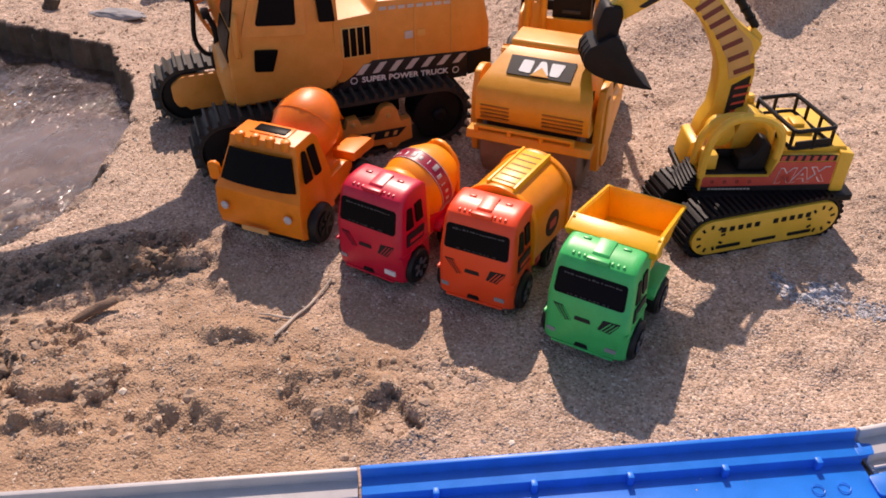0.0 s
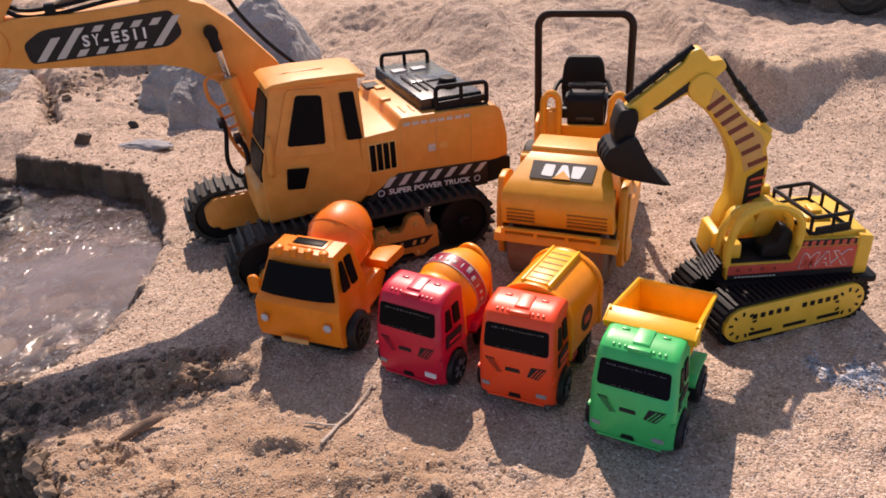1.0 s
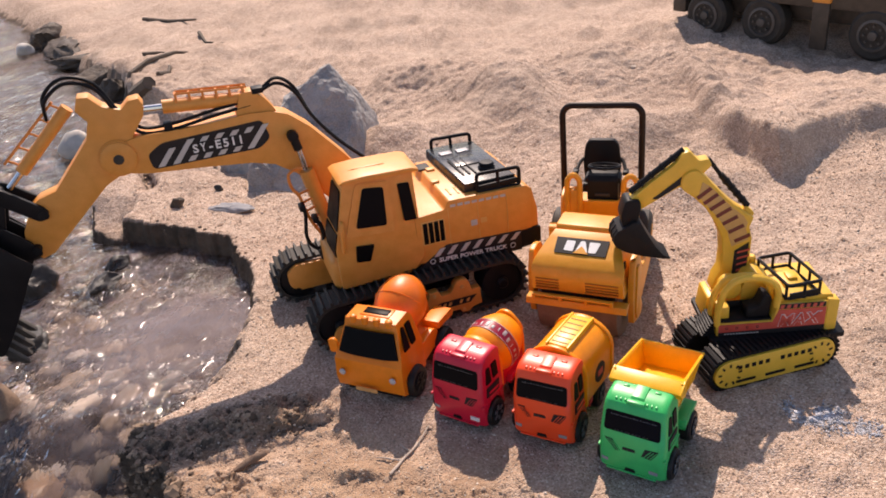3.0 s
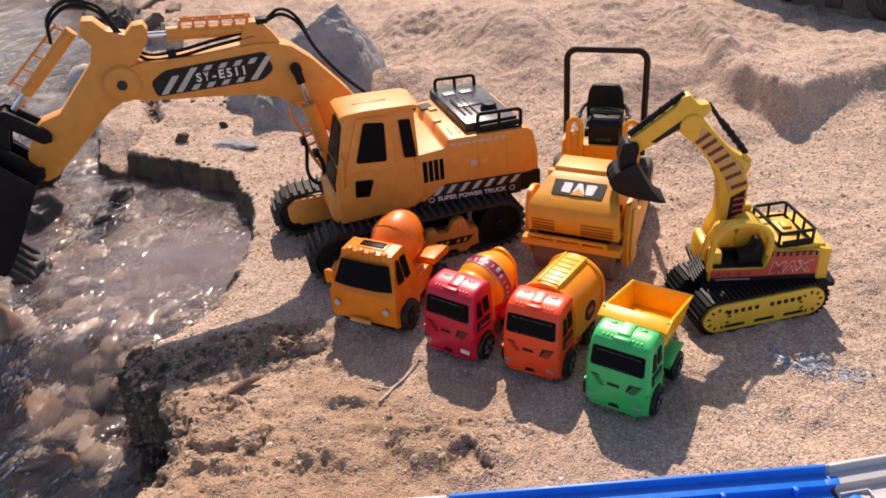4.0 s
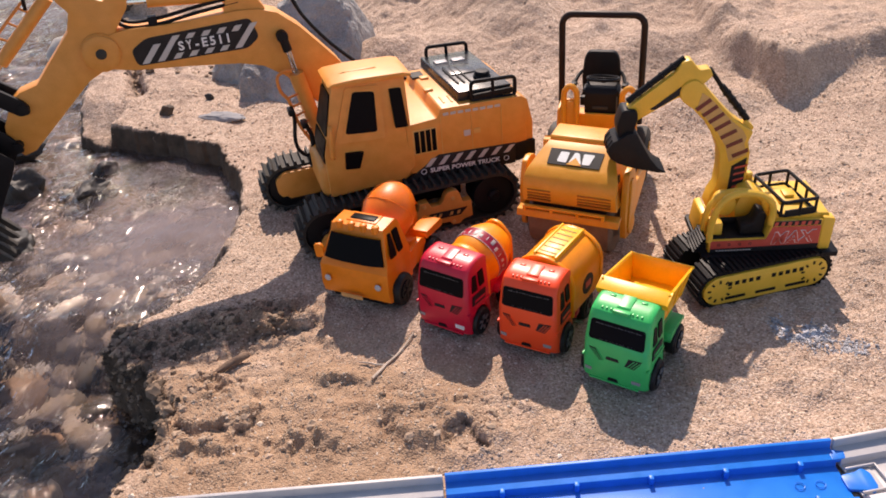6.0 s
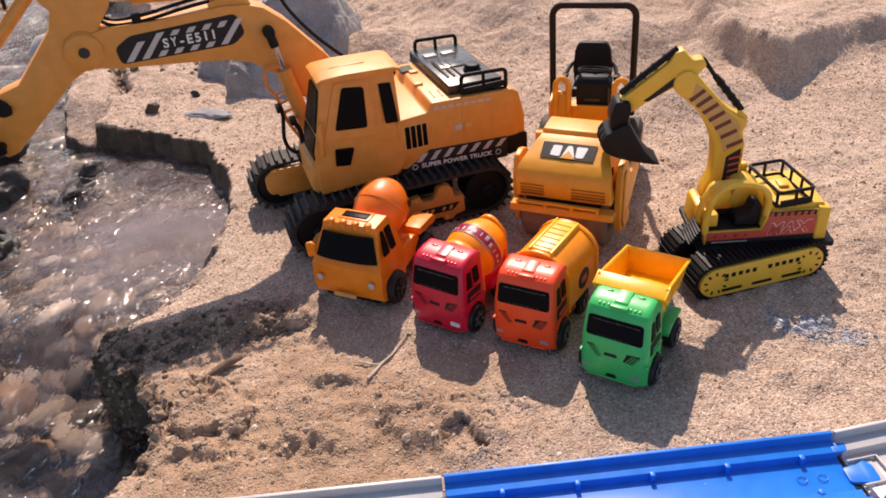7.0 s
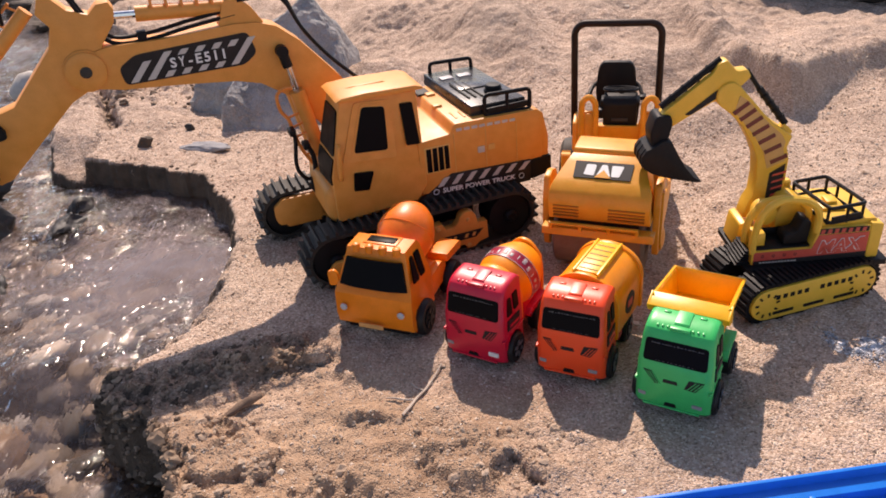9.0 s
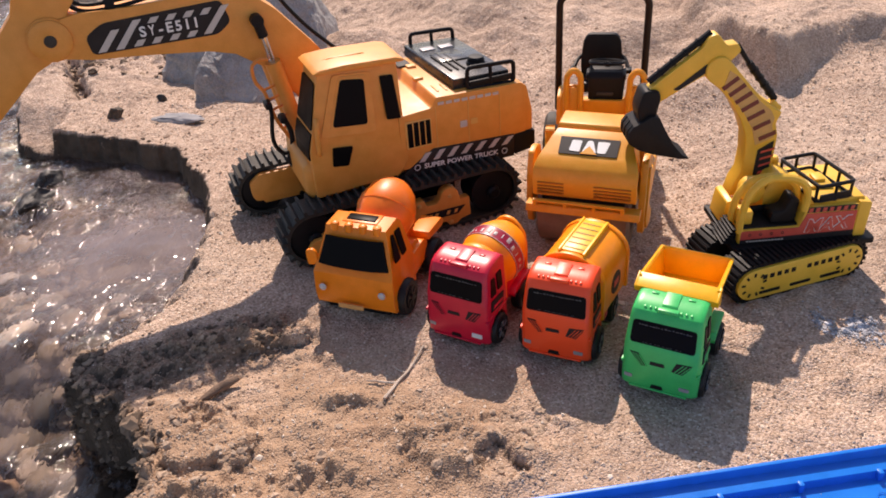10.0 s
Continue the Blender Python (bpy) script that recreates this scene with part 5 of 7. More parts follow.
# ---- small yellow excavator ----
def small_excavator():
    e = thing("small_toy_excavator", pose(0.285, 0.69, -0.013, 0, 0, 2), "small yellow plastic toy excavator with black tracks and raised bucket", "toy excavator", "toy construction machines")
    tm = pose(0, 0, 0, 0, -1.0, 14)

    def turned(bm):
        bm.transform(tm)
        return bm
    base = part("undercarriage", turned(box(-0.05, 0.045, -0.02, 0.012, 0.012, 0.036, 0.003)), M_BLK, e, "black plastic undercarriage")
    for y0, y1 in ((-0.048, -0.017), (0.009, 0.040)):
        x0, x1, r = -0.081, 0.080, 0.0225
        outer, inner = stadium(x0 + r, x1 - r, r, r), stadium(x0 + r, x1 - r, r - 0.003, r - 0.003, 0.003)
        bm = bmesh.new()
        rings = [[bm.verts.new((p[0], y, p[1])) for p in o] for o, y in ((outer, y0), (outer, y1), (inner, y1), (inner, y0))]
        n = len(outer)
        for q in range(4):
            a, b = rings[q], rings[(q + 1) % 4]
            for i in range(n):
                bm.faces.new((a[i], a[(i + 1) % n], b[(i + 1) % n], b[i]))
        belt = part("track", turned(bm), M_BLK, e, "black ribbed plastic track")
        first = None
        h = (y1 - y0) / 2 + 0.0006
        for p, ang in along(outer, 0.0062):
            m = tm @ Matrix.Translation((p[0], (y0 + y1) / 2, p[1])) @ pose(0, 0, 0, 0, -ang, 0)
            if first is None:
                first = part("track_pad", prism([(-0.002, 0.0008), (0.002, 0.0008), (0.0014, -0.0022), (-0.0014, -0.0022)], "y", -h, h, 0), M_BLK, belt, "", m)
            else:
                again("track_pad", first, belt, m)
        yf = (y0 - 0.0022, y1 - 0.004) if y0 < 0 else (y1 - 0.005, y1 + 0.0022)
        fr = part("track_frame", turned(prism(stadium(x0 + r + 0.001, x1 - r - 0.001, 0.0185, 0.0185, 0.004), "y", yf[0], yf[1], 0.0008)), M_YEL, e, "yellow plastic track side frame")
        if y0 > 0:
            part("track_core", turned(prism(stadium(x0 + r, x1 - r, 0.0198, 0.0198, 0.0027), "y", y0 + 0.003, y1 - 0.005, 0.0006)), M_BLK, e)
            continue
        pl = lambda u, v: (u, yf[0], v)
        for k in range(3):
            u = -0.050 + k * 0.037
            part("slot", turned(sticker(rect(u, u + 0.025, 0.0090, 0.0128, 0.0014), pl, (0, -1, 0), 0.0004)), M_BLK, fr)
        for g0 in (-0.048, 0.005):
            for k in range(5):
                u = g0 + k * 0.0085
                part("notch", turned(sticker(rect(u, u + 0.0050, 0.0275, 0.0328, 0.0008), pl, (0, -1, 0), 0.0004)), M_BLK, fr)
        for cx in (x0 + r + 0.001, x1 - r - 0.001):
            for k in range(9):
                a = radians(k * 40 + 10)
                c, s = math.cos(a), math.sin(a)
                pts = [(cx + 0.0105 * c - 0.0012 * s, 0.0225 + 0.0105 * s + 0.0012 * c), (cx + 0.0105 * c + 0.0012 * s, 0.0225 + 0.0105 * s - 0.0012 * c),
                       (cx + 0.0148 * c + 0.0012 * s, 0.0225 + 0.0148 * s - 0.0012 * c), (cx + 0.0148 * c - 0.0012 * s, 0.0225 + 0.0148 * s + 0.0012 * c)]
                part("notch", turned(sticker(pts, pl, (0, -1, 0), 0.0004)), M_BLK, fr)
    # upper body, on a black skirt
    lower = set(e.children)
    ny, fy = -0.022, 0.062
    part("turntable", lathe([(0.03, 0.034), (0.03, 0.046)], "z", 24, (0, 0.015, 0)), M_BLK, e)
    part("skirt", prism(rounded([(-0.062, ny - 0.008), (0.101, ny - 0.008), (0.101, fy + 0.004), (-0.062, fy + 0.004)], 0.004), "z", 0.0435, 0.050, 0.001), M_BLK, e, "black plastic skirt")
    for i in range(6):
        part("step_rib", box(-0.072 + i * 0.0022, -0.056, ny + 0.002, ny + 0.034, 0.050 + i * 0.0032, 0.0515 + i * 0.0032, 0.0004), M_BLK, e)
    body = part("upper_body", prism([(-0.054, 0.050), (0.088, 0.050), (0.090, 0.060), (0.088, 0.089), (0.022, 0.089), (0.018, 0.084), (0.014, 0.066), (-0.054, 0.066)], "y", ny, fy, 0.0016), M_YEL, e)
    part("rear_corner", prism(rounded([(0.078, 0.050), (0.091, 0.050), (0.092, 0.090), (0.078, 0.092)], 0.002), "y", ny - 0.001, ny + 0.012, 0.001), M_YEL, e)
    part("hood", prism(rounded([(0.020, 0.086), (0.088, 0.086), (0.086, 0.094), (0.024, 0.095)], 0.002), "y", ny + 0.006, fy - 0.004, 0.001), M_YEL, e)
    pl = lambda u, v: (u, ny - 0.0002, v)
    d = part("decal", sticker([(-0.052, 0.051), (0.077, 0.051), (0.077, 0.0815), (0.020, 0.0815), (0.014, 0.0655), (-0.052, 0.0655)], pl, (0, -1, 0), 0.0005), M_REDP, body, "red and black sticker with pale outlined letters")
    part("decal_base", sticker([(-0.052, 0.0512), (0.077, 0.0512), (0.077, 0.0580), (-0.052, 0.0555)], pl, (0, -1, 0), 0.0009), M_DECAL, d)
    for i in range(12):
        u = -0.045 + i * 0.0036
        part("print_bar", sticker(rect(u, u + 0.0026, 0.0528, 0.0542), pl, (0, -1, 0), 0.0012), M_SILV, d)
    for i in range(4):
        u = -0.042 + i * 0.0125
        part("ring_mark", tube([(u + 0.0014 * math.cos(a * math.pi / 5), ny - 0.0008, 0.061 + 0.0014 * math.sin(a * math.pi / 5)) for a in range(10)], 0.0004, 5, True), M_DECAL, d)
    for dx, dz, mt, k in ((0.0, 0.0, M_WHITE, 0.0), (0.0, 0.0, M_REDP, 0.0005)):
        tx = lettering("MAX", 0.0205, 0.0003, 0.0495 if k == 0 else 0.0482, 0.0010 if k == 0 else 0.0004)
        for v in tx.verts:
            v.co.x += v.co.y * 0.25
        tx.transform(Matrix.Translation((0.045, ny - 0.0010 - k, 0.0672)) @ pose(0, 0, 0, 90, -2, 0))
        part("lettering", tx, mt, d)
    band = part("stripe_band", sticker([(0.020, 0.0825), (0.076, 0.0825), (0.076, 0.0885), (0.021, 0.0885)], pl, (0, -1, 0), 0.0005), M_DECAL, body, "black band with red slanted bars")
    for i in range(7):
        u = 0.021 + i * 0.0078
        part("stripe", sticker([(u, 0.083), (u + 0.0042, 0.083), (u + 0.0052, 0.088), (u + 0.001, 0.088)], pl, (0, -1, 0), 0.0009), M_REDP, band)
    # open cab: two hoops, seat, gear
    cabin = part("cab_floor", box(-0.050, 0.014, ny + 0.004, 0.012, 0.064, 0.068, 0.001), M_BLK, e, "black plastic cab floor")
    hoop = [(-0.053, 0.064), (-0.053, 0.080), (-0.049, 0.103), (-0.038, 0.119), (-0.022, 0.125), (-0.002, 0.123), (0.012, 0.115), (0.018, 0.103), (0.018, 0.084)]
    for y, k in ((ny + 0.003, 0.0), (0.001, 1.0)):
        part("hoop", tube(bend([(x - 0.002 * k, y, z - 0.009 * k * max(0, (z - 0.07) / 0.055)) for x, z in hoop], 4), 0.0042, 8), M_YEL, e)
    part("seat", prism(rounded([(-0.016, 0.068), (0.012, 0.068), (0.014, 0.094), (0.004, 0.098), (-0.002, 0.082), (-0.016, 0.080)], 0.004), "y", ny + 0.008, 0.006, 0.002), M_BLK, e, "black plastic seat")
    part("gear_drum", lathe([(0.006, -0.010), (0.013, -0.008), (0.015, 0), (0.013, 0.008), (0.006, 0.010)], "y", 20, (-0.028, 0.020, 0.092)), M_YEL, e)
    part("cab_back", box(-0.046, 0.016, 0.010, 0.013, 0.066, 0.076, 0.001), M_BLK, e, "black plastic inner panel")
    part("control_box", box(-0.052, -0.036, -0.012, 0.006, 0.066, 0.083, 0.002), M_YEL, e)
    part("front_block", prism(rounded([(-0.060, 0.052), (-0.050, 0.052), (-0.048, 0.082), (-0.056, 0.080)], 0.002), "y", 0.016, 0.052, 0.001), M_YEL, e)
    part("engine_block", prism(rounded([(-0.014, 0.064), (0.022, 0.064), (0.022, 0.100), (0.006, 0.108), (-0.008, 0.104), (-0.014, 0.088)], 0.003), "y", 0.016, 0.058, 0.0015), M_YEL, e)
    part("exhaust_cap", lathe([(0.006, 0.10), (0.006, 0.112), (0.004, 0.114)], "z", 12, (0.008, 0.050, 0)), M_YEL, e)
    # rack on the hood
    z0, z1 = 0.094, 0.112
    RACK = pose(0.0430, 0.0150, 0, 0, 0, 11)
    for z, r in ((z1, 0.0021), (z0 + 0.001, 0.0019)):
        loop = rounded([(-0.022, -0.034), (0.022, -0.034), (0.022, 0.034), (-0.022, 0.034)], 0.005, 3)
        rk = part("rack_rail", tube([(x, y, z) for x, y in loop], r, 8, True), M_BLK, e, "black plastic rack rail", RACK)
    for x, y in ((-0.022, -0.031), (0.0, -0.034), (0.022, -0.031), (0.022, -0.010), (0.022, 0.012), (0.022, 0.031), (0.0, 0.034), (-0.022, 0.031)):
        part("rack_post", tube([(x, y, z0 - 0.001), (x, y, z1)], 0.0019, 6), M_BLK, rk)
    for y in (-0.034,):
        part("rack_panel", box(-0.019, 0.019, y - 0.001, y + 0.001, z0 + 0.002, z0 + 0.008, 0.0004), M_BLK, rk)
    lid = part("hood_hatch", box(0.034, 0.060, 0.004, 0.036, 0.093, 0.0985, 0.0015), M_YEL, e)
    part("hatch_boss", box(0.042, 0.054, 0.012, 0.028, 0.098, 0.102, 0.0012), M_YEL, lid)
    for ob in e.children:
        if ob not in lower:
            ob.matrix_basis = Matrix.Translation((0, 0, -0.0035)) @ Matrix.Diagonal((0.926, 1, 1, 1)) @ ob.matrix_basis
    # boom, enlarged and moved away along the camera's view to keep its look
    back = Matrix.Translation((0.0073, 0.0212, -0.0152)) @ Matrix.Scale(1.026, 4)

    def view_fit(bm):
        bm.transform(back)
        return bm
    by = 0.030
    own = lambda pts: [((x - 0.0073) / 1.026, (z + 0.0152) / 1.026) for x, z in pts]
    bo = own([(-0.0577, 0.2257), (-0.0455, 0.2116), (-0.0318, 0.1958), (-0.0194, 0.1826), (-0.0072, 0.1734), (0.0037, 0.1656), (-0.0005, 0.1533), (0.0033, 0.1387), (0.0030, 0.1207), (0.0023, 0.0947), (0.001, 0.070),
              (-0.040, 0.070), (-0.0362, 0.0864), (-0.0306, 0.0974), (-0.0295, 0.1197), (-0.0316, 0.1417), (-0.039, 0.160), (-0.0522, 0.1819), (-0.0658, 0.1967)] + arc(-0.0675, 0.2165, 0.0145, 225, 75, 8))
    boom = part("boom", view_fit(prism(bo, "y", by - 0.011, by + 0.011, 0.0016, 3)), M_YEL, e)
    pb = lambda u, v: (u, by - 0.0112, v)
    dd = part("decal", view_fit(sticker(own([(-0.058, 0.2165), (-0.047, 0.2085), (-0.033, 0.1925), (-0.0205, 0.1795), (-0.0085, 0.169), (-0.0035, 0.160), (-0.005, 0.152), (-0.001, 0.138), (-0.020, 0.130), (-0.026, 0.150), (-0.038, 0.170), (-0.052, 0.187), (-0.062, 0.199)]), pb, (0, -1, 0), 0.0004)), material("salmon_print", (0.62, 0.36, 0.10), 0.45, dust=0.12), boom, "faded sticker with dark red bars")
    for i in range(7):
        t = i / 6
        (cx, cz), = own([(-0.0555 + 0.0470 * t, 0.2025 - 0.044 * t - 0.018 * t * t)])
        L, w = 0.0092, 0.0023
        ang = radians(38 - 16 * t)
        c, s = math.cos(ang), math.sin(ang)
        pts = [(cx + a * L * c - b * w * s, cz + a * L * s + b * w * c) for a, b in ((-1, -1), (1, -1), (1, 1), (-1, 1))]
        part("stripe", view_fit(sticker(pts, pb, (0, -1, 0), 0.0008)), material("dark_red_print", (0.16, 0.03, 0.02), 0.5) if i == 0 else bpy.data.materials["dark_red_print"], dd)
    low = part("decal", view_fit(sticker(own([(-0.018, 0.084), (-0.001, 0.091), (0.000, 0.134), (-0.016, 0.124)]), pb, (0, -1, 0), 0.0006)), M_DECAL, boom, "dark sticker with worn red marks")
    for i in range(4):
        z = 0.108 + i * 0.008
        part("print_bar", view_fit(sticker([(-0.020, z), (-0.009 + i * 0.001, z + 0.003), (-0.008 + i * 0.001, z + 0.0055), (-0.019, z + 0.0025)], pb, (0, -1, 0), 0.001)), M_REDP, low)
    part("lug", view_fit(prism(rounded(own([(-0.012, 0.166), (0.002, 0.160), (0.0055, 0.169), (-0.004, 0.178)]), 0.002), "y", by - 0.005, by + 0.005, 0.0008)), M_YEL, boom)
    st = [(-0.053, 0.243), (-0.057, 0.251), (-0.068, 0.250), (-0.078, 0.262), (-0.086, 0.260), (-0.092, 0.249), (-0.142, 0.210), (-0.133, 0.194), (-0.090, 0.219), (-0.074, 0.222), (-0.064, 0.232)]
    stick = part("stick", view_fit(prism(rounded(st, 0.002, 2), "y", by - 0.0075, by + 0.0075, 0.0012, 2)), M_YEL, e)
    part("slot", view_fit(sticker(rounded([(-0.118, 0.2085), (-0.112, 0.2125), (-0.086, 0.2325), (-0.080, 0.232), (-0.084, 0.225), (-0.112, 0.2075)], 0.002), lambda u, v: (u, by - 0.0077, v), (0, -1, 0), 0.0005)), M_DECAL, stick, "dark slotted sticker")
    part("stick_ram", view_fit(tube([(-0.083, by, 0.262), (-0.141, by, 0.216)], 0.0036, 10)), M_BLK, e, "black plastic ram")
    part("boom_ram", view_fit(tube([(-0.056, by, 0.249), (-0.040, by, 0.226)], 0.0024, 8)), M_BLK, e)
    part("boom_ram", view_fit(tube([(-0.041, by, 0.228), (-0.009, by, 0.187)], 0.0036, 10)), M_BLK, e, "black plastic ram")
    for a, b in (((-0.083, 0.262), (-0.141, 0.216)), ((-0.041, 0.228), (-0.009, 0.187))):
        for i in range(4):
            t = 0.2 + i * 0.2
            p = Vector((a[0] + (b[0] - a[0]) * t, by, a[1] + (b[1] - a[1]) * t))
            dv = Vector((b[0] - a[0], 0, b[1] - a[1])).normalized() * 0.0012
            part("ram_ring", view_fit(tube([p - dv, p + dv], 0.0046, 10)), M_BLK, e)
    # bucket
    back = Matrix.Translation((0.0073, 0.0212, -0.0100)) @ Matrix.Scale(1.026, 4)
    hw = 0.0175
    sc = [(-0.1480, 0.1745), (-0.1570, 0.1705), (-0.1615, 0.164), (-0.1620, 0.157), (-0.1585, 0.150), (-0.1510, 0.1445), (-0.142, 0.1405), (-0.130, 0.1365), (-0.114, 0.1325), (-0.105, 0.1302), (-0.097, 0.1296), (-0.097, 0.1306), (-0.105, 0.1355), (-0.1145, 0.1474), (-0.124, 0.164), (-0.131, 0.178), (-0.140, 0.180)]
    bk = part("bucket", view_fit(prism(sc, "y", by - hw, by + hw, 0.0012, 2)), material("dusty_black_bucket", (0.009, 0.009, 0.011), 0.5, dust=0.025, spec=0.15), e, "dusty black plastic bucket")
    part("bucket_mount", view_fit(prism(rounded([(-0.1475, 0.2060), (-0.1320, 0.2050), (-0.1300, 0.196), (-0.1345, 0.174), (-0.150, 0.170), (-0.153, 0.186)], 0.005), "y", by - 0.0125, by + 0.0125, 0.003, 3)), M_BLK, bk)
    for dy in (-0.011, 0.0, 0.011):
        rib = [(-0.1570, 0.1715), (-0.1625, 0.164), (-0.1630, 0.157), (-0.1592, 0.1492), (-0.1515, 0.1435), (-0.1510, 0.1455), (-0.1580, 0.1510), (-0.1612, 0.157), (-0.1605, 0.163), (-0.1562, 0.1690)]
        part("rib", view_fit(prism(rib, "y", by + dy - 0.0012, by + dy + 0.0012, 0.0002)), M_BLK, bk)
    return e


small_excavator()


# ---- small trucks, front towards -y of their own frames ----
def truck_wheel(parent, x, y, r, w, rim_mat, spoke_mat=M_PALE):
    tyre = lathe([(r * 0.55, -w / 2), (r * 0.9, -w / 2), (r, -w * 0.3), (r, w * 0.3), (r * 0.9, w / 2), (r * 0.55, w / 2)], "x", 28)
    t = part("wheel", tyre, M_TYRE, parent, "", Matrix.Translation((x, y, r)))
    s = 1 if x > 0 else -1
    rim = lathe([(r * 0.62, 0), (r * 0.62, w * 0.10), (r * 0.55, w * 0.06), (r * 0.2, w * 0.02), (r * 0.2, w * 0.16), (r * 0.12, w * 0.18)], "x", 18)
    rim.transform(pose(s * w / 2, 0, 0, 0, 0 if s > 0 else 180, 0))
    rm = part("rim", rim, rim_mat, t)
    for k in range(6):
        a = radians(60 * k)
        sp = box(-0.0006, 0.0012, -0.0016, 0.0016, r * 0.18, r * 0.58, 0.0003)
        sp.transform(Matrix.Translation((s * (w / 2 + 0.0004), 0, 0)) @ Matrix.Rotation(a, 4, "X"))
        part("spoke", sp, spoke_mat, rm)
    return t


CAB = [(0.004, 0.007), (0.0005, 0.011), (-0.0005, 0.030), (0.0, 0.054), (0.0005, 0.0565), (0.0055, 0.0815), (0.010, 0.0885), (0.018, 0.0925), (0.030, 0.0935), (0.043, 0.0925), (0.047, 0.089), (0.047, 0.012)]


M_PRINT = material("dim_grey_print", (0.06, 0.06, 0.06), 0.5)
M_LAMP = material("dull_silver_sticker", (0.32, 0.30, 0.30), 0.4)


def cab_half(z):
    return 0.0345 - 0.0035 * max(0.0, z - 0.05) / 0.04


def cab_front(z):
    a = [(0.011, 0.0005), (0.030, -0.0005), (0.054, 0.0), (0.0565, 0.0005), (0.0815, 0.0055)]
    for (z0, y0), (z1, y1) in zip(a, a[1:]):
        if z <= z1:
            return y0 + (y1 - y0) * (z - z0) / (z1 - z0)
    return 0.0055


def corner(x):
    k = min(0.999, max(0.0, (abs(x) - 0.0265) / 0.008))
    return 0.0075 * (1 - math.sqrt(1 - k * k))


def small_truck(name, at, cab_mat, label):
    x, y, yaw = at
    e = thing(name, pose(x, y, -0.0135, 0, 0, yaw), label, "toy truck", "small toy trucks in a row")
    prof = CAB[:-1] + [(0.047, 0.013), (0.0405, 0.013)] + arc(0.023, 0.0160, 0.0190, -5, 185, 10)
    shell = prism(prof, "x", -0.0345, 0.0345, 0.0016, 2)
    for s in (-1, 1):
        for k in (0.0, 0.35, 0.62, 0.82, 0.94):
            geo = shell.verts[:] + shell.edges[:] + shell.faces[:]
            bmesh.ops.bisect_plane(shell, geom=geo, dist=0.00001, plane_co=(s * (0.0265 + 0.008 * k), 0, 0), plane_no=(1, 0, 0))
    cab = part("cab", taper(shell, lambda c: (c.x * cab_half(c.z) / 0.0345, c.y + corner(c.x) * max(0.0, 1 - max(0.0, c.y) / 0.020), c.z - 0.35 * corner(c.x) * max(0.0, min(1.0, (c.z - 0.082) / 0.010)))), cab_mat, e)
    part("inner_block", box(-0.030, 0.030, 0.006, 0.046, 0.012, 0.05, 0.001), M_BLK, cab)
    fr = lambda u, v: (u, cab_front(v) - 0.0001 + corner(u), v)
    n = (0, -1, 0)
    ws = part("windscreen", sticker(rounded([(-0.0285, 0.0590), (0.0285, 0.0590), (0.0275, 0.0810), (-0.0275, 0.0810)], 0.0034), fr, (0, -1, 0.2), 0.0005), M_WIN, cab, "black windscreen sticker with a pale printed edge")
    random.seed(len(name))
    u = -0.022
    while u < 0.022:
        w = random.choice((0.0012, 0.002, 0.0026))
        part("print_bar", sticker(rect(u, u + w, 0.0764 + random.uniform(0, 0.0006), 0.0774 + random.uniform(0, 0.0008)), fr, (0, -1, 0.2), 0.0009), M_PRINT, ws)
        u += w + random.choice((0.0008, 0.0016))
    for i in range(10):
        u = -0.018 + i * 0.0036 + random.uniform(-0.001, 0.001)
        part("print_bar", sticker(rect(u, u + random.uniform(0.001, 0.003), 0.0604, 0.0609), fr, (0, -1, 0.2), 0.0008), M_PRINT, ws)
    # slanted stripe stickers below the windscreen, plain maker's mark, lamps
    for s, u0, u1, k in ((-1, -0.027, -0.013, 0), (1, 0.011, 0.028, 1)):
        if s < 0:
            outl = [(-0.027, 0.049), (-0.019, 0.0485), (-0.0125, 0.036), (-0.0165, 0.0352)]
        else:
            outl = [(0.014, 0.0465), (0.0275, 0.0475), (0.0265, 0.0445), (0.0205, 0.0355), (0.0105, 0.0365)]
        st = part("sticker", sticker(outl, fr, n, 0.0004), M_DECAL, cab, "black striped sticker")
        for j in range(3):
            if s < 0:
                a0 = -0.0245 + j * 0.0024
                pts = [(a0, 0.0480), (a0 + 0.0008, 0.0480), (a0 + 0.0085, 0.0362), (a0 + 0.0077, 0.0362)]
            else:
                a0 = 0.0130 + j * 0.0030
                pts = [(a0, 0.0368), (a0 + 0.0009, 0.0368), (a0 + 0.0078, 0.0462), (a0 + 0.0069, 0.0462)]
            part("stripe", sticker(pts, fr, n, 0.0008), cab_mat, st)
    part("badge", sticker(rounded([(-0.0090, 0.0385), (0.0045, 0.0385), (0.0035, 0.0420), (-0.0085, 0.0420)], 0.0006), fr, n, 0.0005), M_DECAL, cab)
    for u0, u1, z0, z1 in ((-0.031, -0.0235, 0.0185, 0.0225), (0.0185, 0.0275, 0.0165, 0.0205)):
        part("headlight", sticker(rounded([(u0, z0), (u1, z0), (u1, z1), (u0, z1)], 0.001), fr, n, 0.0006), M_LAMP, cab, "dull silver lamp sticker")
    part("tow_slot", sticker(rounded([(-0.007, 0.0112), (0.005, 0.0112), (0.0035, 0.0155), (-0.0055, 0.0155)], 0.001), fr, n, 0.0004), M_BLK, cab)
    part("bumper_lip", box(-0.026, 0.026, -0.0008, 0.003, 0.0085, 0.0108, 0.0008), cab_mat, cab)
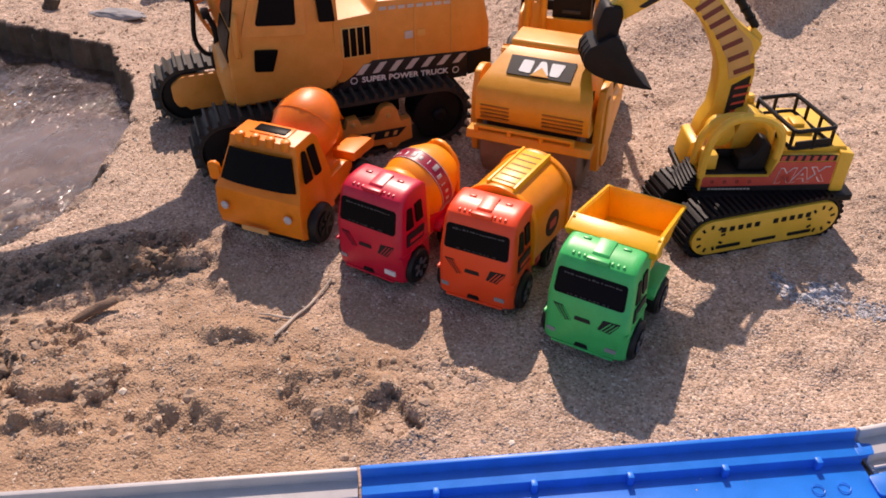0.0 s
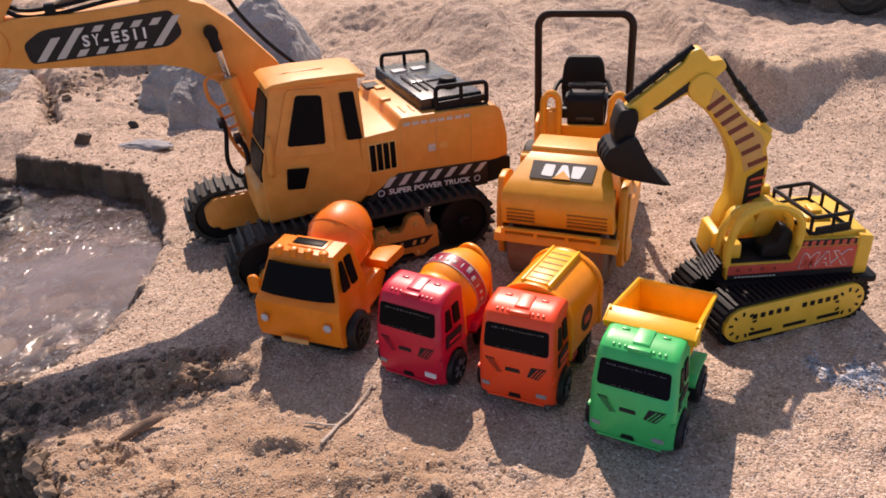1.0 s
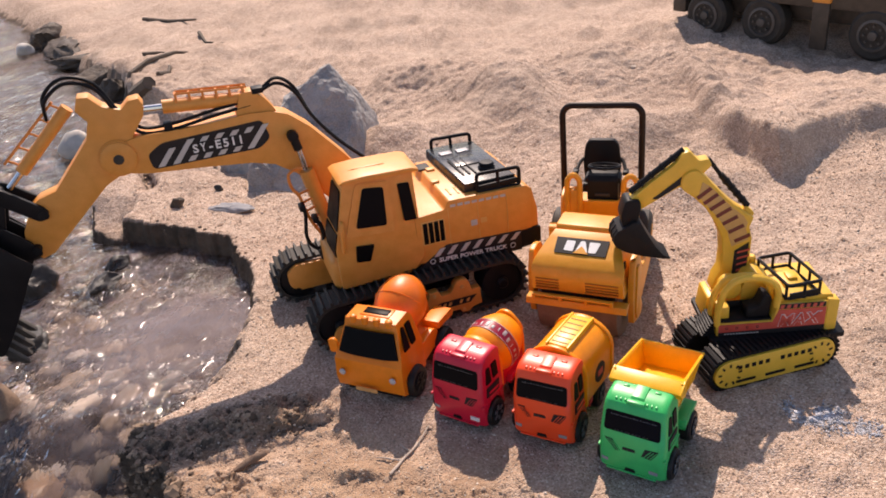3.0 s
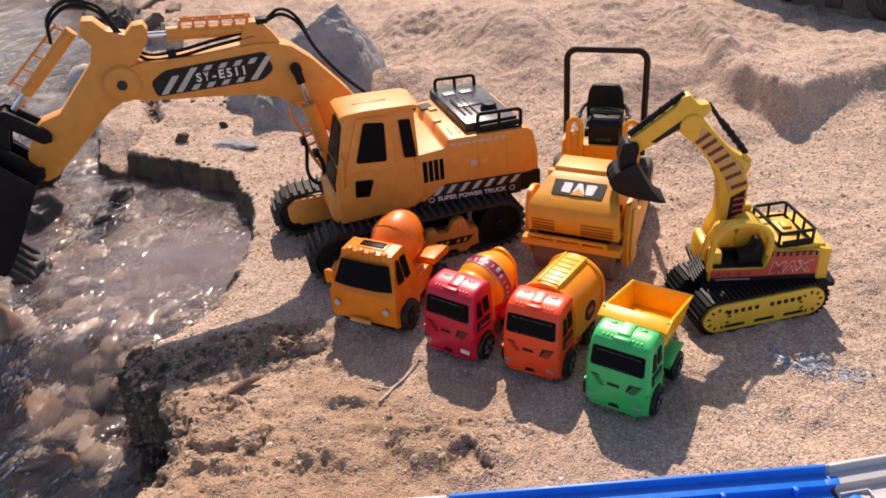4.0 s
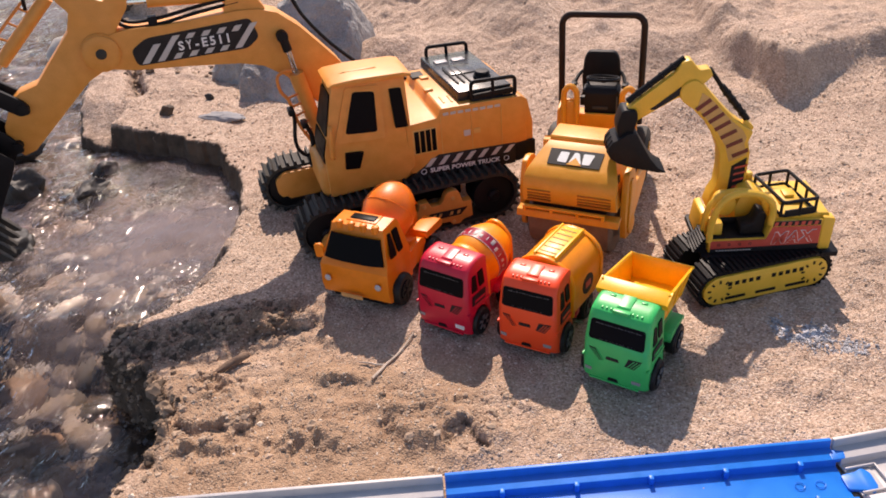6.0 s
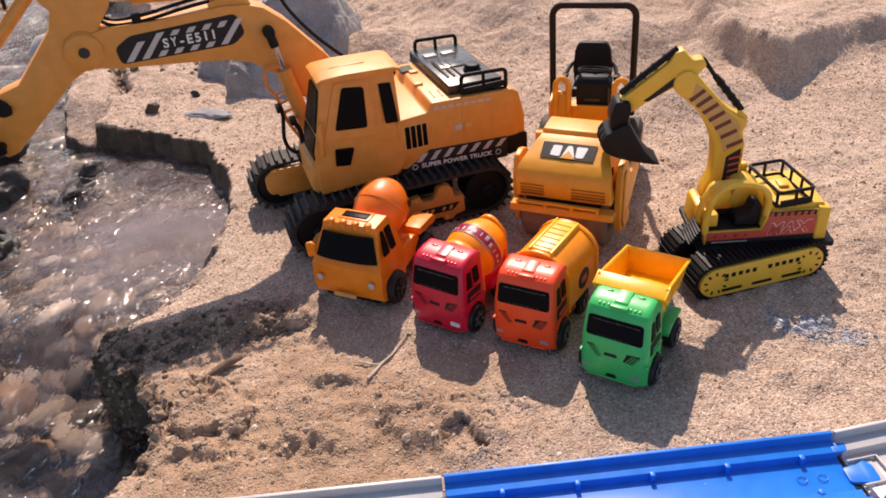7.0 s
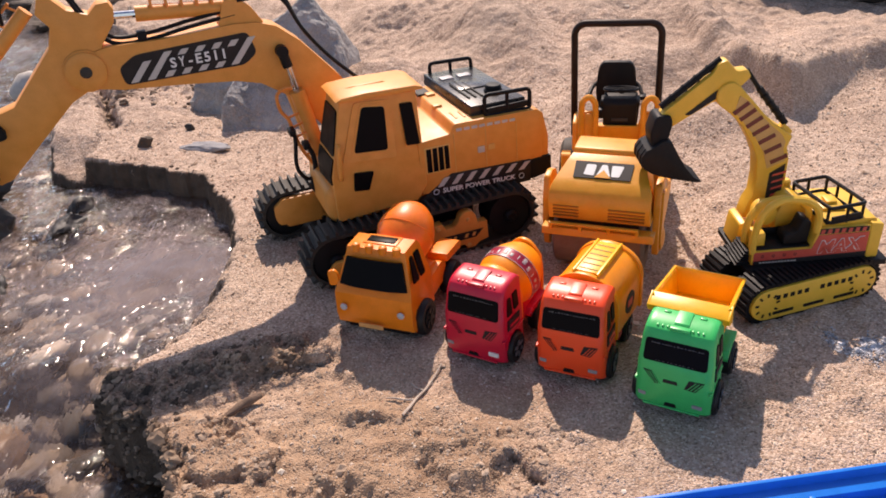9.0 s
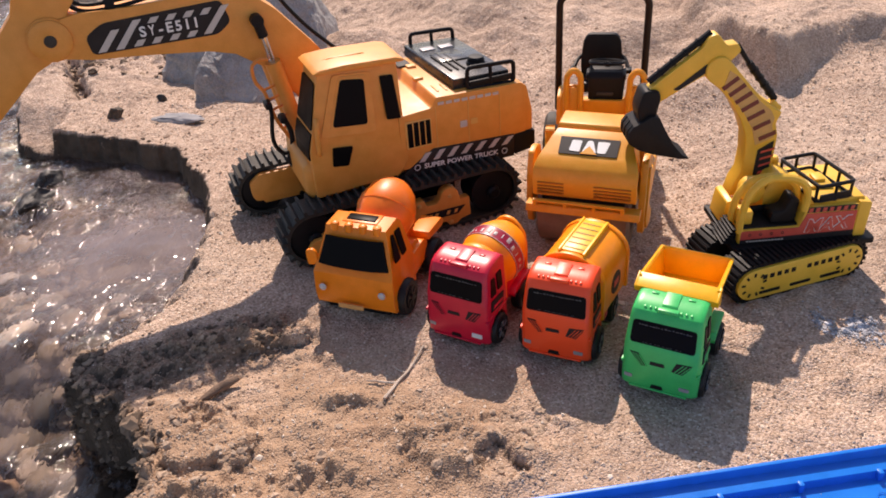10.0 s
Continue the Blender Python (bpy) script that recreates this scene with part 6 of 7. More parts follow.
    for s in (-1, 1):
        sd = lambda u, v: (s * (cab_half(v) + 0.0001), u, v)
        o = (s, 0, 0)
        part("side_window", sticker(rounded([(0.0115, 0.060), (0.0225, 0.059), (0.0225, 0.0775), (0.0155, 0.0785)], 0.0012), sd, o, 0.0004), M_WIN, cab)
        part("side_window", sticker(rounded([(0.0275, 0.060), (0.0375, 0.060), (0.0375, 0.078), (0.0275, 0.078)], 0.0012), sd, o, 0.0004), M_WIN, cab)
        part("side_sticker", sticker([(0.010, 0.044), (0.036, 0.041), (0.038, 0.053), (0.012, 0.055)], sd, o, 0.0004), M_DECAL, cab, "dark slanted side sticker")
        part("side_stripe", sticker([(0.014, 0.0465), (0.034, 0.044), (0.035, 0.047), (0.015, 0.0495)], sd, o, 0.0008), cab_mat, cab)
        part("sill", box(s * 0.0335 - 0.0012, s * 0.0335 + 0.0012, 0.0, 0.047, 0.0345, 0.037, 0.0006), cab_mat, cab)
        part("rear_fender", prism(rounded([(0.062, 0.028), (0.066, 0.038), (0.102, 0.038), (0.106, 0.034), (0.106, 0.031), (0.062, 0.031)], 0.002), "x", s * 0.024, s * 0.036, 0.0008), cab_mat, e)
    # roof: smooth middle pad, small louvres
    part("roof_pad", prism(rounded([(0.016, 0.0915), (0.036, 0.0928), (0.036, 0.0950), (0.018, 0.0933)], 0.0008), "x", -0.0065, 0.0065, 0.0006), cab_mat, cab)
    for s in (-1, 1):
        for j in range(3):
            u = s * (0.0110 + j * 0.0045)
            part("louvre", box(u - 0.0011, u + 0.0011, 0.0125, 0.0170, 0.0890, 0.0912, 0.0005), cab_mat, cab)
        part("roof_stud", box(s * 0.016 - 0.003, s * 0.016 + 0.003, 0.030, 0.033, 0.0928, 0.0945, 0.0005), cab_mat, cab)
    part("roof_bar", box(-0.009, 0.009, 0.0100, 0.0150, 0.0885, 0.0922, 0.0008), cab_mat, cab)
    part("chassis", join(box(-0.020, 0.020, 0.040, 0.118, 0.016, 0.028, 0.001), box(-0.034, 0.034, 0.082, 0.090, 0.010, 0.018, 0.001), box(-0.034, 0.034, 0.019, 0.027, 0.010, 0.018, 0.001)), cab_mat, e)
    for s in (-1, 1):
        for yy in (0.023, 0.086):
            truck_wheel(e, s * 0.0330, yy, 0.0168, 0.0115, M_BLK)
    return e


def load_turn(a):
    return Matrix.Translation((0, 0.045, 0)) @ pose(0, 0, 0, 0, 0, a) @ Matrix.Translation((0, -0.045, 0))


def dump_truck():
    e = small_truck("toy_dump_truck", (0.1120, 0.4925, -28), M_GRN, "bright green plastic toy dump truck with a yellow tipping bed")
    bed = part("bed_floor", plate([(-0.0295, 0.052, 0.064), (0.0295, 0.052, 0.064), (0.0295, 0.119, 0.058), (-0.0295, 0.119, 0.058)], (0, 0, -0.003)), M_BED, e, "sunny yellow plastic tipping bed")
    for s in (-1, 1):
        part("bed_side", plate([(s * 0.0275, 0.050, 0.056), (s * 0.0275, 0.116, 0.050), (s * 0.0335, 0.1285, 0.0805), (s * 0.0345, 0.050, 0.0970)], (-s * 0.0022, 0, 0)), M_BED, bed)
        part("side_rim", tube([(s * 0.0345, 0.048, 0.0970), (s * 0.0335, 0.1290, 0.0805)], 0.0017, 6), M_BED, bed)
        for j in range(3):
            yy = 0.064 + j * 0.019
            z1 = 0.0955 - (yy - 0.050) * 0.21
            part("side_rib", plate([(s * 0.0280, yy, 0.058), (s * 0.0280, yy + 0.003, 0.058), (s * 0.0346, yy + 0.005, z1), (s * 0.0346, yy + 0.002, z1)], (s * 0.0012, 0, 0)), M_BED, bed)
    part("front_board", plate([(-0.0345, 0.050, 0.0970), (0.0345, 0.050, 0.0970), (0.0285, 0.052, 0.058), (-0.0285, 0.052, 0.058)], (0, 0.0024, 0)), M_BED, bed)
    part("tailgate", plate([(-0.0335, 0.1285, 0.0805), (0.0335, 0.1285, 0.0805), (0.0280, 0.1175, 0.050), (-0.0280, 0.1175, 0.050)], (0, -0.0024, 0)), M_BED, bed)
    part("tail_rim", tube([(-0.0340, 0.1280, 0.0808), (0.0340, 0.1280, 0.0808)], 0.0016, 6), M_BED, bed)
    # canopy over the cab: a sloping lip with rolled edges
    lip = part("canopy", plate([(-0.0370, 0.0365, 0.0935), (0.0370, 0.0365, 0.0935), (0.0370, 0.0530, 0.0985), (-0.0370, 0.0530, 0.0985)], (0, 0.0008, -0.0026)), M_BED, bed)
    part("canopy_front", plate([(-0.0370, 0.0365, 0.0935), (0.0370, 0.0365, 0.0935), (0.0350, 0.0400, 0.0850), (-0.0350, 0.0400, 0.0850)], (0, 0.0022, 0)), M_BED, bed)
    for s in (-1, 1):
        part("canopy_cheek", prism([(0.0360, 0.0935), (0.053, 0.0990), (0.054, 0.080), (0.0400, 0.0855)], "x", s * 0.0348, s * 0.0370, 0.0006), M_BED, bed)
    part("hoist", box(-0.012, 0.012, 0.055, 0.100, 0.028, 0.056, 0.001), M_GRN, e)
    return e


def tank_truck():
    e = small_truck("toy_tanker_truck", (0.027, 0.5495, -24), M_ORG, "coral orange plastic toy tanker truck with an amber tank")
    arch = [(-0.0347, 0.030)] + [(-x * 1.12, 0.066 + (z - 0.066) * 0.97) for x, z in arc(0, 0.066, 0.031, 0, 180, 16)] + [(0.0347, 0.030)]
    tank = part("tank", prism(arch, "y", 0.0475, 0.117, 0.002, 3), M_TANK, e, "amber plastic tank with a ladder on top", load_turn(-7))
    for y0, y1, k in ((0.0468, 0.0520, 1.045), (0.1125, 0.1185, 1.06)):
        part("tank_rim", prism([(x * k, 0.066 + (z - 0.066) * k) for x, z in arch], "y", y0, y1, 0.001), M_TANK, tank)
    part("ladder_plate", box(-0.0125, 0.0125, 0.053, 0.113, 0.090, 0.0974, 0.0004), M_BED, tank)
    for s in (-1, 1):
        part("ladder_rail", box(s * 0.0125 - 0.0013, s * 0.0125 + 0.0013, 0.050, 0.116, 0.0900, 0.0985, 0.0006), M_BED, tank)
    for i in range(6):
        y = 0.058 + i * 0.0094
        part("slot", box(-0.0098, 0.0098, y - 0.0010, y + 0.0010, 0.0960, 0.0978, 0.0003), M_SLIT, tank)
    for s in (-1, 1):
        sd = lambda u, v: (s * 0.0348, u, v)
        c = part("side_sticker", sticker(arc(0.084, 0.052, 0.0125, 0, 345, 20), sd, (s, 0, 0), 0.0004), M_DECAL, tank, "dark round sticker")
        part("sticker_mark", sticker(rect(0.078, 0.090, 0.048, 0.056, 0.001), sd, (s, 0, 0), 0.0008), M_REDP, c)
        part("hose_box", box(s * 0.030 - 0.004, s * 0.030 + 0.006, 0.052, 0.064, 0.022, 0.031, 0.001), M_RED, e)
    return e


def drum_truck():
    e = small_truck("toy_mixer_truck", (-0.0655, 0.5855, -29), M_RED, "crimson plastic toy mixer truck with an amber drum")
    tilt = load_turn(-7) @ pose(0, 0.051, 0.058, 10, 0, 0)
    prof = [(0.014, -0.004), (0.024, 0.0), (0.0300, 0.012), (0.0320, 0.022), (0.0320, 0.036), (0.0300, 0.044), (0.0245, 0.056), (0.0185, 0.064), (0.0175, 0.068), (0.010, 0.068)]
    dr = part("drum", lathe(prof, "y", 32), M_TANK, e, "amber plastic mixer drum with a red printed band", tilt)
    band = part("band", lathe([(0.0300, 0.0215), (0.0324, 0.0217), (0.0324, 0.0365), (0.0300, 0.0367)], "y", 40), material("dark_crimson_band", (0.36, 0.010, 0.035), 0.35), dr, "dark red band with pale unreadable print")
    random.seed(41)
    for i in range(26):
        a = radians(360 * i / 26)
        w = random.choice((0.0005, 0.0009, 0.0016, 0.0022))
        y0 = 0.0245 + random.uniform(0, 0.003)
        bm = box(-w, w, y0, y0 + random.uniform(0.003, 0.007), 0.0319, 0.0328, 0.0003)
        bm.transform(Matrix.Rotation(a, 4, "Y"))
        part("print_bar", bm, random.choice((M_WHITE, M_SILV, M_SILV)), band)
    for y in (0.0222, 0.0360):
        part("band_edge", tube([(0.0324 * math.cos(a * math.pi / 18), y, 0.0324 * math.sin(a * math.pi / 18)) for a in range(36)], 0.0004, 5, True), M_SILV, band)
    arch = [(-0.031, 0.028)] + [(-x, z) for x, z in arc(0, 0.059, 0.031, 0, 180, 14)] + [(0.031, 0.028)]
    part("front_arch", prism(arch, "y", 0.0475, 0.0560, 0.002), M_TANK, e, "", load_turn(-4))
    part("rear_arch", prism([(x * 0.72, 0.059 + (z - 0.059) * (1.10 if z > 0.059 else 1)) for x, z in arch], "y", 0.1085, 0.1130, 0.001), M_TANK, e, "", load_turn(-7))
    part("rear_stand", prism([(0.105, 0.026), (0.120, 0.026), (0.120, 0.060), (0.113, 0.062)], "x", -0.020, 0.020, 0.001), M_RED, e)
    part("chute", plate([(-0.010, 0.118, 0.068), (0.010, 0.118, 0.068), (0.008, 0.128, 0.045), (-0.008, 0.128, 0.045)], (0, 0.002, 0)), M_TANK, e)
    for s in (-1, 1):
        part("drum_cradle", box(s * 0.026 - 0.003, s * 0.026 + 0.003, 0.056, 0.110, 0.026, 0.046, 0.001), M_RED, e)
    part("plate_bars", sticker(rounded([(0.017, 0.0165), (0.028, 0.0165), (0.028, 0.0215), (0.017, 0.0215)], 0.0006), lambda u, v: (u, cab_front(v) - 0.0001, v), (0, -1, 0), 0.001), M_WHITE, e, "pale printed plate")
    return e


M_MIXP = material("faded_orange_print", (0.70, 0.36, 0.12), 0.5)


def big_mixer():
    e = thing("toy_cement_mixer", pose(-0.171, 0.624, -0.0075, 0, 0, -21) @ Matrix.Scale(0.98, 4), "orange plastic toy cement mixer with black windows and round drum", "toy truck", "toy construction machines")
    prof = [(0.008, 0.014), (0.001, 0.017), (-0.002, 0.030), (0.000, 0.056), (0.006, 0.064), (0.020, 0.096), (0.027, 0.1035), (0.056, 0.1035), (0.062, 0.097), (0.066, 0.060), (0.066, 0.022), (0.054, 0.020)] + arc(0.034, 0.019, 0.0205, 0, 180, 10)
    half = lambda z: 0.0455 - 0.0115 * max(0.0, min(1.0, (z - 0.056) / 0.046))
    cab = part("cab", taper(prism(prof, "x", -0.0455, 0.0455, 0.0045, 4), lambda c: (c.x * half(c.z) / 0.0455, c.y + (0.006 * (abs(c.x) / 0.0455) ** 3 if c.y < 0.025 else 0), c.z)), M_MIX, e)
    part("under_skirt", prism(rounded([(0.012, 0.008), (0.010, 0.017), (0.07, 0.024), (0.07, 0.010)], 0.002), "x", -0.036, 0.036, 0.002), M_BLK, e, "black plastic lower skirt")
    wy = lambda v: 0.0055 + (v - 0.064) * 0.4375
    wp = [(-0.0410, 0.0655), (-0.020, 0.0645), (0.020, 0.0645), (0.0410, 0.0655), (0.0335, 0.0945), (-0.0335, 0.0945)]

    def wplace(u, v):
        return (u, wy(v) + 0.006 * (abs(u) / 0.0455) ** 3 - 0.0006, v)
    bm = bmesh.new()
    cols = 12
    grid = []
    for j in range(5):
        v = 0.0655 + 0.029 * j / 4
        hw = half(v) - 0.0035
        grid.append([bm.verts.new(wplace(-hw + 2 * hw * i / cols, v)) for i in range(cols + 1)])
    for j in range(4):
        for i in range(cols):
            bm.faces.new((grid[j][i], grid[j][i + 1], grid[j + 1][i + 1], grid[j + 1][i]))
    ret = bmesh.ops.extrude_face_region(bm, geom=bm.faces[:])
    bmesh.ops.translate(bm, vec=(0, 0.0025, -0.001), verts=[v for v in ret["geom"] if isinstance(v, bmesh.types.BMVert)])
    part("windscreen", bm, M_WIN, cab, "black windscreen")
    for s in (-1, 1):
        sd = lambda u, v: (s * (half(v) + 0.0002), u, v)
        part("side_window", sticker(rounded([(0.0235, 0.068), (0.037, 0.067), (0.0385, 0.0945), (0.033, 0.0955)], 0.002), sd, (s, 0, 0.2), 0.0006), M_WIN, cab)
        part("side_window", sticker(rounded([(0.042, 0.067), (0.053, 0.067), (0.0545, 0.094), (0.0425, 0.0945)], 0.002), sd, (s, 0, 0.2), 0.0006), M_WIN, cab)
        if s < 0:
            part("mirror", prism(rounded([(s * 0.0425, 0.060), (s * 0.0545, 0.058), (s * 0.0555, 0.076), (s * 0.047, 0.079), (s * 0.0425, 0.074)], 0.003), "y", 0.012, 0.0165, 0.0012), M_MIX, cab)
        hl = lathe([(0.0042, 0), (0.0040, 0.0012), (0.0028, 0.0022), (0.0008, 0.0026)], "y", 16)
        hl.transform(pose(s * 0.034, 0.0012, 0.041, 180, 0, 0))
        part("headlight", hl, M_GREY, cab, "small round pale headlight")
        part("step", prism(rounded([(0.060, 0.022), (0.105, 0.026), (0.112, 0.044), (0.100, 0.052), (0.066, 0.050)], 0.004), "x", s * 0.034, s * 0.043, 0.002), M_MIX, e)
        part("fender", prism(rounded([(0.108, 0.046), (0.152, 0.040), (0.156, 0.046), (0.150, 0.052), (0.110, 0.055)], 0.002), "x", s * 0.022, s * 0.046, 0.0015), M_MIX, e)
    part("number_bars", sticker(rounded([(-0.017, 0.0195), (0.012, 0.0195), (0.012, 0.0245), (-0.017, 0.0245)], 0.001), lambda u, v: (u, -0.0008, v), (0, -1, 0), 0.0008), M_MIXP, cab)
    roofz = 0.1035
    part("roof_hatch", box(-0.0165, 0.0165, 0.040, 0.052, roofz - 0.002, roofz + 0.0022, 0.001), M_WIN, cab, "black roof hatch")
    part("roof_plinth", box(-0.020, 0.020, 0.0365, 0.056, roofz - 0.002, roofz + 0.0012, 0.001), M_MIX, cab)
    for k in range(4):
        u = -0.024 + k * 0.016
        part("roof_lamp", lathe([(0.0048, -0.003), (0.0048, 0.003), (0.0042, 0.0052), (0.002, 0.0062)], "z", 14, (u, 0.0285, 0.1015)), M_MIX, cab)
    part("deck", prism(rounded([(0.064, 0.024), (0.064, 0.050), (0.150, 0.044), (0.152, 0.028)], 0.003), "x", -0.034, 0.034, 0.002), M_MIX, e)
    part("drum_stand", prism([(0.068, 0.045), (0.080, 0.075), (0.094, 0.075), (0.100, 0.045)], "x", -0.022, 0.022, 0.002), M_MIX, e)
    part("drum_stand", prism([(0.128, 0.042), (0.130, 0.072), (0.140, 0.080), (0.148, 0.042)], "x", -0.016, 0.016, 0.002), M_MIX, e)
    prof = [(0.012, -0.034), (0.021, -0.033), (0.0300, -0.016), (0.0330, 0.0), (0.0320, 0.010), (0.0260, 0.026), (0.0175, 0.036), (0.008, 0.0385)]
    dr = part("drum", lathe(prof, "y", 32), M_MIXD, e, "deeper orange smooth mixer drum", pose(0.003, 0.095, 0.084, 28, 0, 0))
    part("drum_ring", lathe([(0.0320, -0.0012), (0.0336, 0.0), (0.0320, 0.0012)], "y", 32), M_MIXD, dr)
    part("chute", plate([(-0.010, 0.138, 0.088), (0.010, 0.138, 0.088), (0.008, 0.160, 0.060), (-0.008, 0.160, 0.060)], (0, 0.003, 0)), M_MIX, e)
    for s in (-1, 1):
        for yy in (0.034, 0.118):
            truck_wheel(e, s * 0.0445, yy, 0.0205, 0.015, M_BLK, M_TYRE)
    part("axles", join(box(-0.040, 0.040, 0.030, 0.038, 0.015, 0.023, 0.001), box(-0.040, 0.040, 0.114, 0.122, 0.015, 0.023, 0.001), box(-0.026, 0.026, 0.03, 0.14, 0.020, 0.028, 0.001)), M_BLK, e)
    return e


dump_truck()
tank_truck()
drum_truck()
big_mixer()


# ---- plastic toy track along the near edge ----
RAIL = [(0.0, 0.0), (0.0, 0.0185), (-0.0034, 0.0185), (-0.0040, 0.0102), (-0.0175, 0.0098), (-0.0183, 0.0022), (-0.0572, 0.0022), (-0.0580, 0.0098), (-0.0716, 0.0102), (-0.0722, 0.0185), (-0.0756, 0.0185), (-0.0756, 0.0)]


def track_piece(name, x, y, z, yaw, length, mat, label, bumps, roll=0.0):
    e = thing(name, pose(x, y, z, roll, 0, yaw), label, "toy track", "toy track pieces")
    part("rail_bed", prism(RAIL, "x", 0.0, length, 0.0005, 2), mat, e)
    if bumps:
        for i in range(bumps):
            u = length * (i + 0.75) / (bumps + 0.25)
            for v in (-0.0188, -0.0564):
                part("stud", box(u - 0.0022, u + 0.0022, v - 0.0028, v + 0.0028, 0.002, 0.0108, 0.0008), mat, e)
        for u in (length - 0.04, length - 0.022):
            part("ring_mark", tube([(u + 0.004 * math.cos(a * math.pi / 8), -0.037 + 0.004 * math.sin(a * math.pi / 8), 0.0034) for a in range(16)], 0.0004, 5, True), mat, e)
        tongue = [(length - 0.002, -0.030), (length + 0.012, -0.028), (length + 0.018, -0.024), (length + 0.024, -0.030), (length + 0.024, -0.046), (length + 0.018, -0.052), (length + 0.012, -0.048), (length - 0.002, -0.046)]
        part("tongue", prism(rounded(tongue, 0.003), "z", 0.0012, 0.0046, 0.0006), mat, e)
        part("end_tab", prism(rounded([(length - 0.004, -0.006), (length + 0.010, -0.008), (length + 0.008, -0.017), (length - 0.004, -0.018)], 0.002), "z", 0.006, 0.0101, 0.0006), mat, e)
    else:
        part("joint_plate", box(0.002, 0.022, -0.054, -0.022, 0.0018, 0.0030, 0.0004), M_GREY, e)
        for y in (-0.052, -0.0255):
            part("joint_rib", box(0.000, 0.028, y, y + 0.0015, 0.0030, 0.0062, 0.0004), M_GREY, e)
        part("joint_rib", box(0.0265, 0.028, -0.052, -0.024, 0.0030, 0.0062, 0.0004), M_GREY, e)
    return e


track_piece("toy_track", -0.050, 0.3685, -0.0125, 6.7, 0.345, M_BLUE, "bright blue plastic toy track piece lying on the sand", 5)
track_piece("toy_track", 0.2945, 0.4090, -0.0125, 13.0, 0.26, M_GREY, "dusty pale grey plastic toy track piece", 0)
track_piece("toy_track", -0.310, 0.3400, -0.0135, 6.2, 0.2595, M_GREY, "dusty pale grey plastic toy track piece", 0)


# ---- stones, wood and loose grains ----
def rock_mesh(seed, sx, sy, sz, rough=0.22, cuts=9, sub=4):
    """An angular stone: a ball cut by flat planes, then roughened. It sits on z = 0."""
    rnd = random.Random(seed)
    bm = bmesh.new()
    bmesh.ops.create_icosphere(bm, subdivisions=sub, radius=1)
    planes = []
    for _ in range(cuts):
        v = Vector((rnd.gauss(0, 1), rnd.gauss(0, 1), rnd.gauss(0.2, 0.8))).normalized()
        planes.append((v, rnd.uniform(0.55, 0.85)))
    off = Vector((rnd.uniform(0, 50), rnd.uniform(0, 50), rnd.uniform(0, 50)))
    for v in bm.verts:
        p = v.co.copy()
        for nrm, d in planes:
            k = p.dot(nrm) - d
            if k > 0:
                p -= nrm * k * 0.92
        p += v.co * rough * 0.30 * noise.fractal(v.co * 1.7 + off, 0.9, 2.1, 5)
        v.co = Vector((p.x * sx, p.y * sy, p.z * sz))
    low = min(v.co.z for v in bm.verts)
    for v in bm.verts:
        v.co.z = max(v.co.z - low * 0.55, -0.02)
    return bm


M_GRANITE = material("blue_grey_granite", (0.31, 0.315, 0.325), 0.85, vary=0.6, scale=24, bump=1.0, bump_scale=70, dust=0.35, depth=0.008)
M_TAN = material("wet_tan_stone", (0.26, 0.17, 0.11), 0.5, vary=0.45, scale=30, bump=0.4, bump_scale=120)
M_DARKSTONE = material("wet_dark_stone", (0.032, 0.028, 0.024), 0.55, vary=0.5, scale=60, bump=1.0, bump_scale=150)
# dark stone colour; on the ledges it stands for the bank's shaded undersides
M_LEDGE = material("dark_brown_stone_and_bank_shade", (0.055, 0.036, 0.024), 0.75, vary=0.5, scale=24, bump=1.0, bump_scale=60, dust=0.10, depth=0.006)
M_PALESTONE = material("pale_dry_stone", (0.55, 0.50, 0.44), 0.8, vary=0.2, scale=40, bump=0.6, bump_scale=200)
M_SLATE = material("grey_flat_stone", (0.25, 0.25, 0.26), 0.75, vary=0.3, scale=40, bump=0.6, bump_scale=200)


def rock(name, x, y, sx, sy, sz, yaw, mat, label, seed, z=None, category="stone", group="", rough=0.22, sub=4, cuts=9):
    me = bpy.data.meshes.new(name)
    bm = rock_mesh(seed, sx, sy, sz, rough, cuts, sub)
    finish(bm, 50).to_mesh(me)
    bm.free()
    me.materials.append(mat)
    ob = new(name, me)
    ob.matrix_basis = pose(x, y, (ground_at(x, y) if z is None else z) - sz * 0.08, 0, 0, yaw)
    return tagged(ob, label, category, group)


def boulder(pts, seed):
    bm = bmesh.new()
    for p in pts:
        bm.verts.new(p)
    bmesh.ops.convex_hull(bm, input=bm.verts[:])
    bmesh.ops.delete(bm, geom=[v for v in bm.verts if not v.link_faces], context="VERTS")
    bmesh.ops.triangulate(bm, faces=bm.faces[:])
    bmesh.ops.subdivide_edges(bm, edges=bm.edges[:], cuts=11, use_grid_fill=True)
    bm.normal_update()
    for v in bm.verts:
        q = v.co * 14 + Vector((seed, 0, 0))
        d = noise.voronoi(q * 0.6)[0]
        v.co += v.normal * (0.010 * (d[1] - d[0] - 0.3) + 0.007 * noise.fractal(q * 1.3, 0.7, 2.1, 6))
    return bm


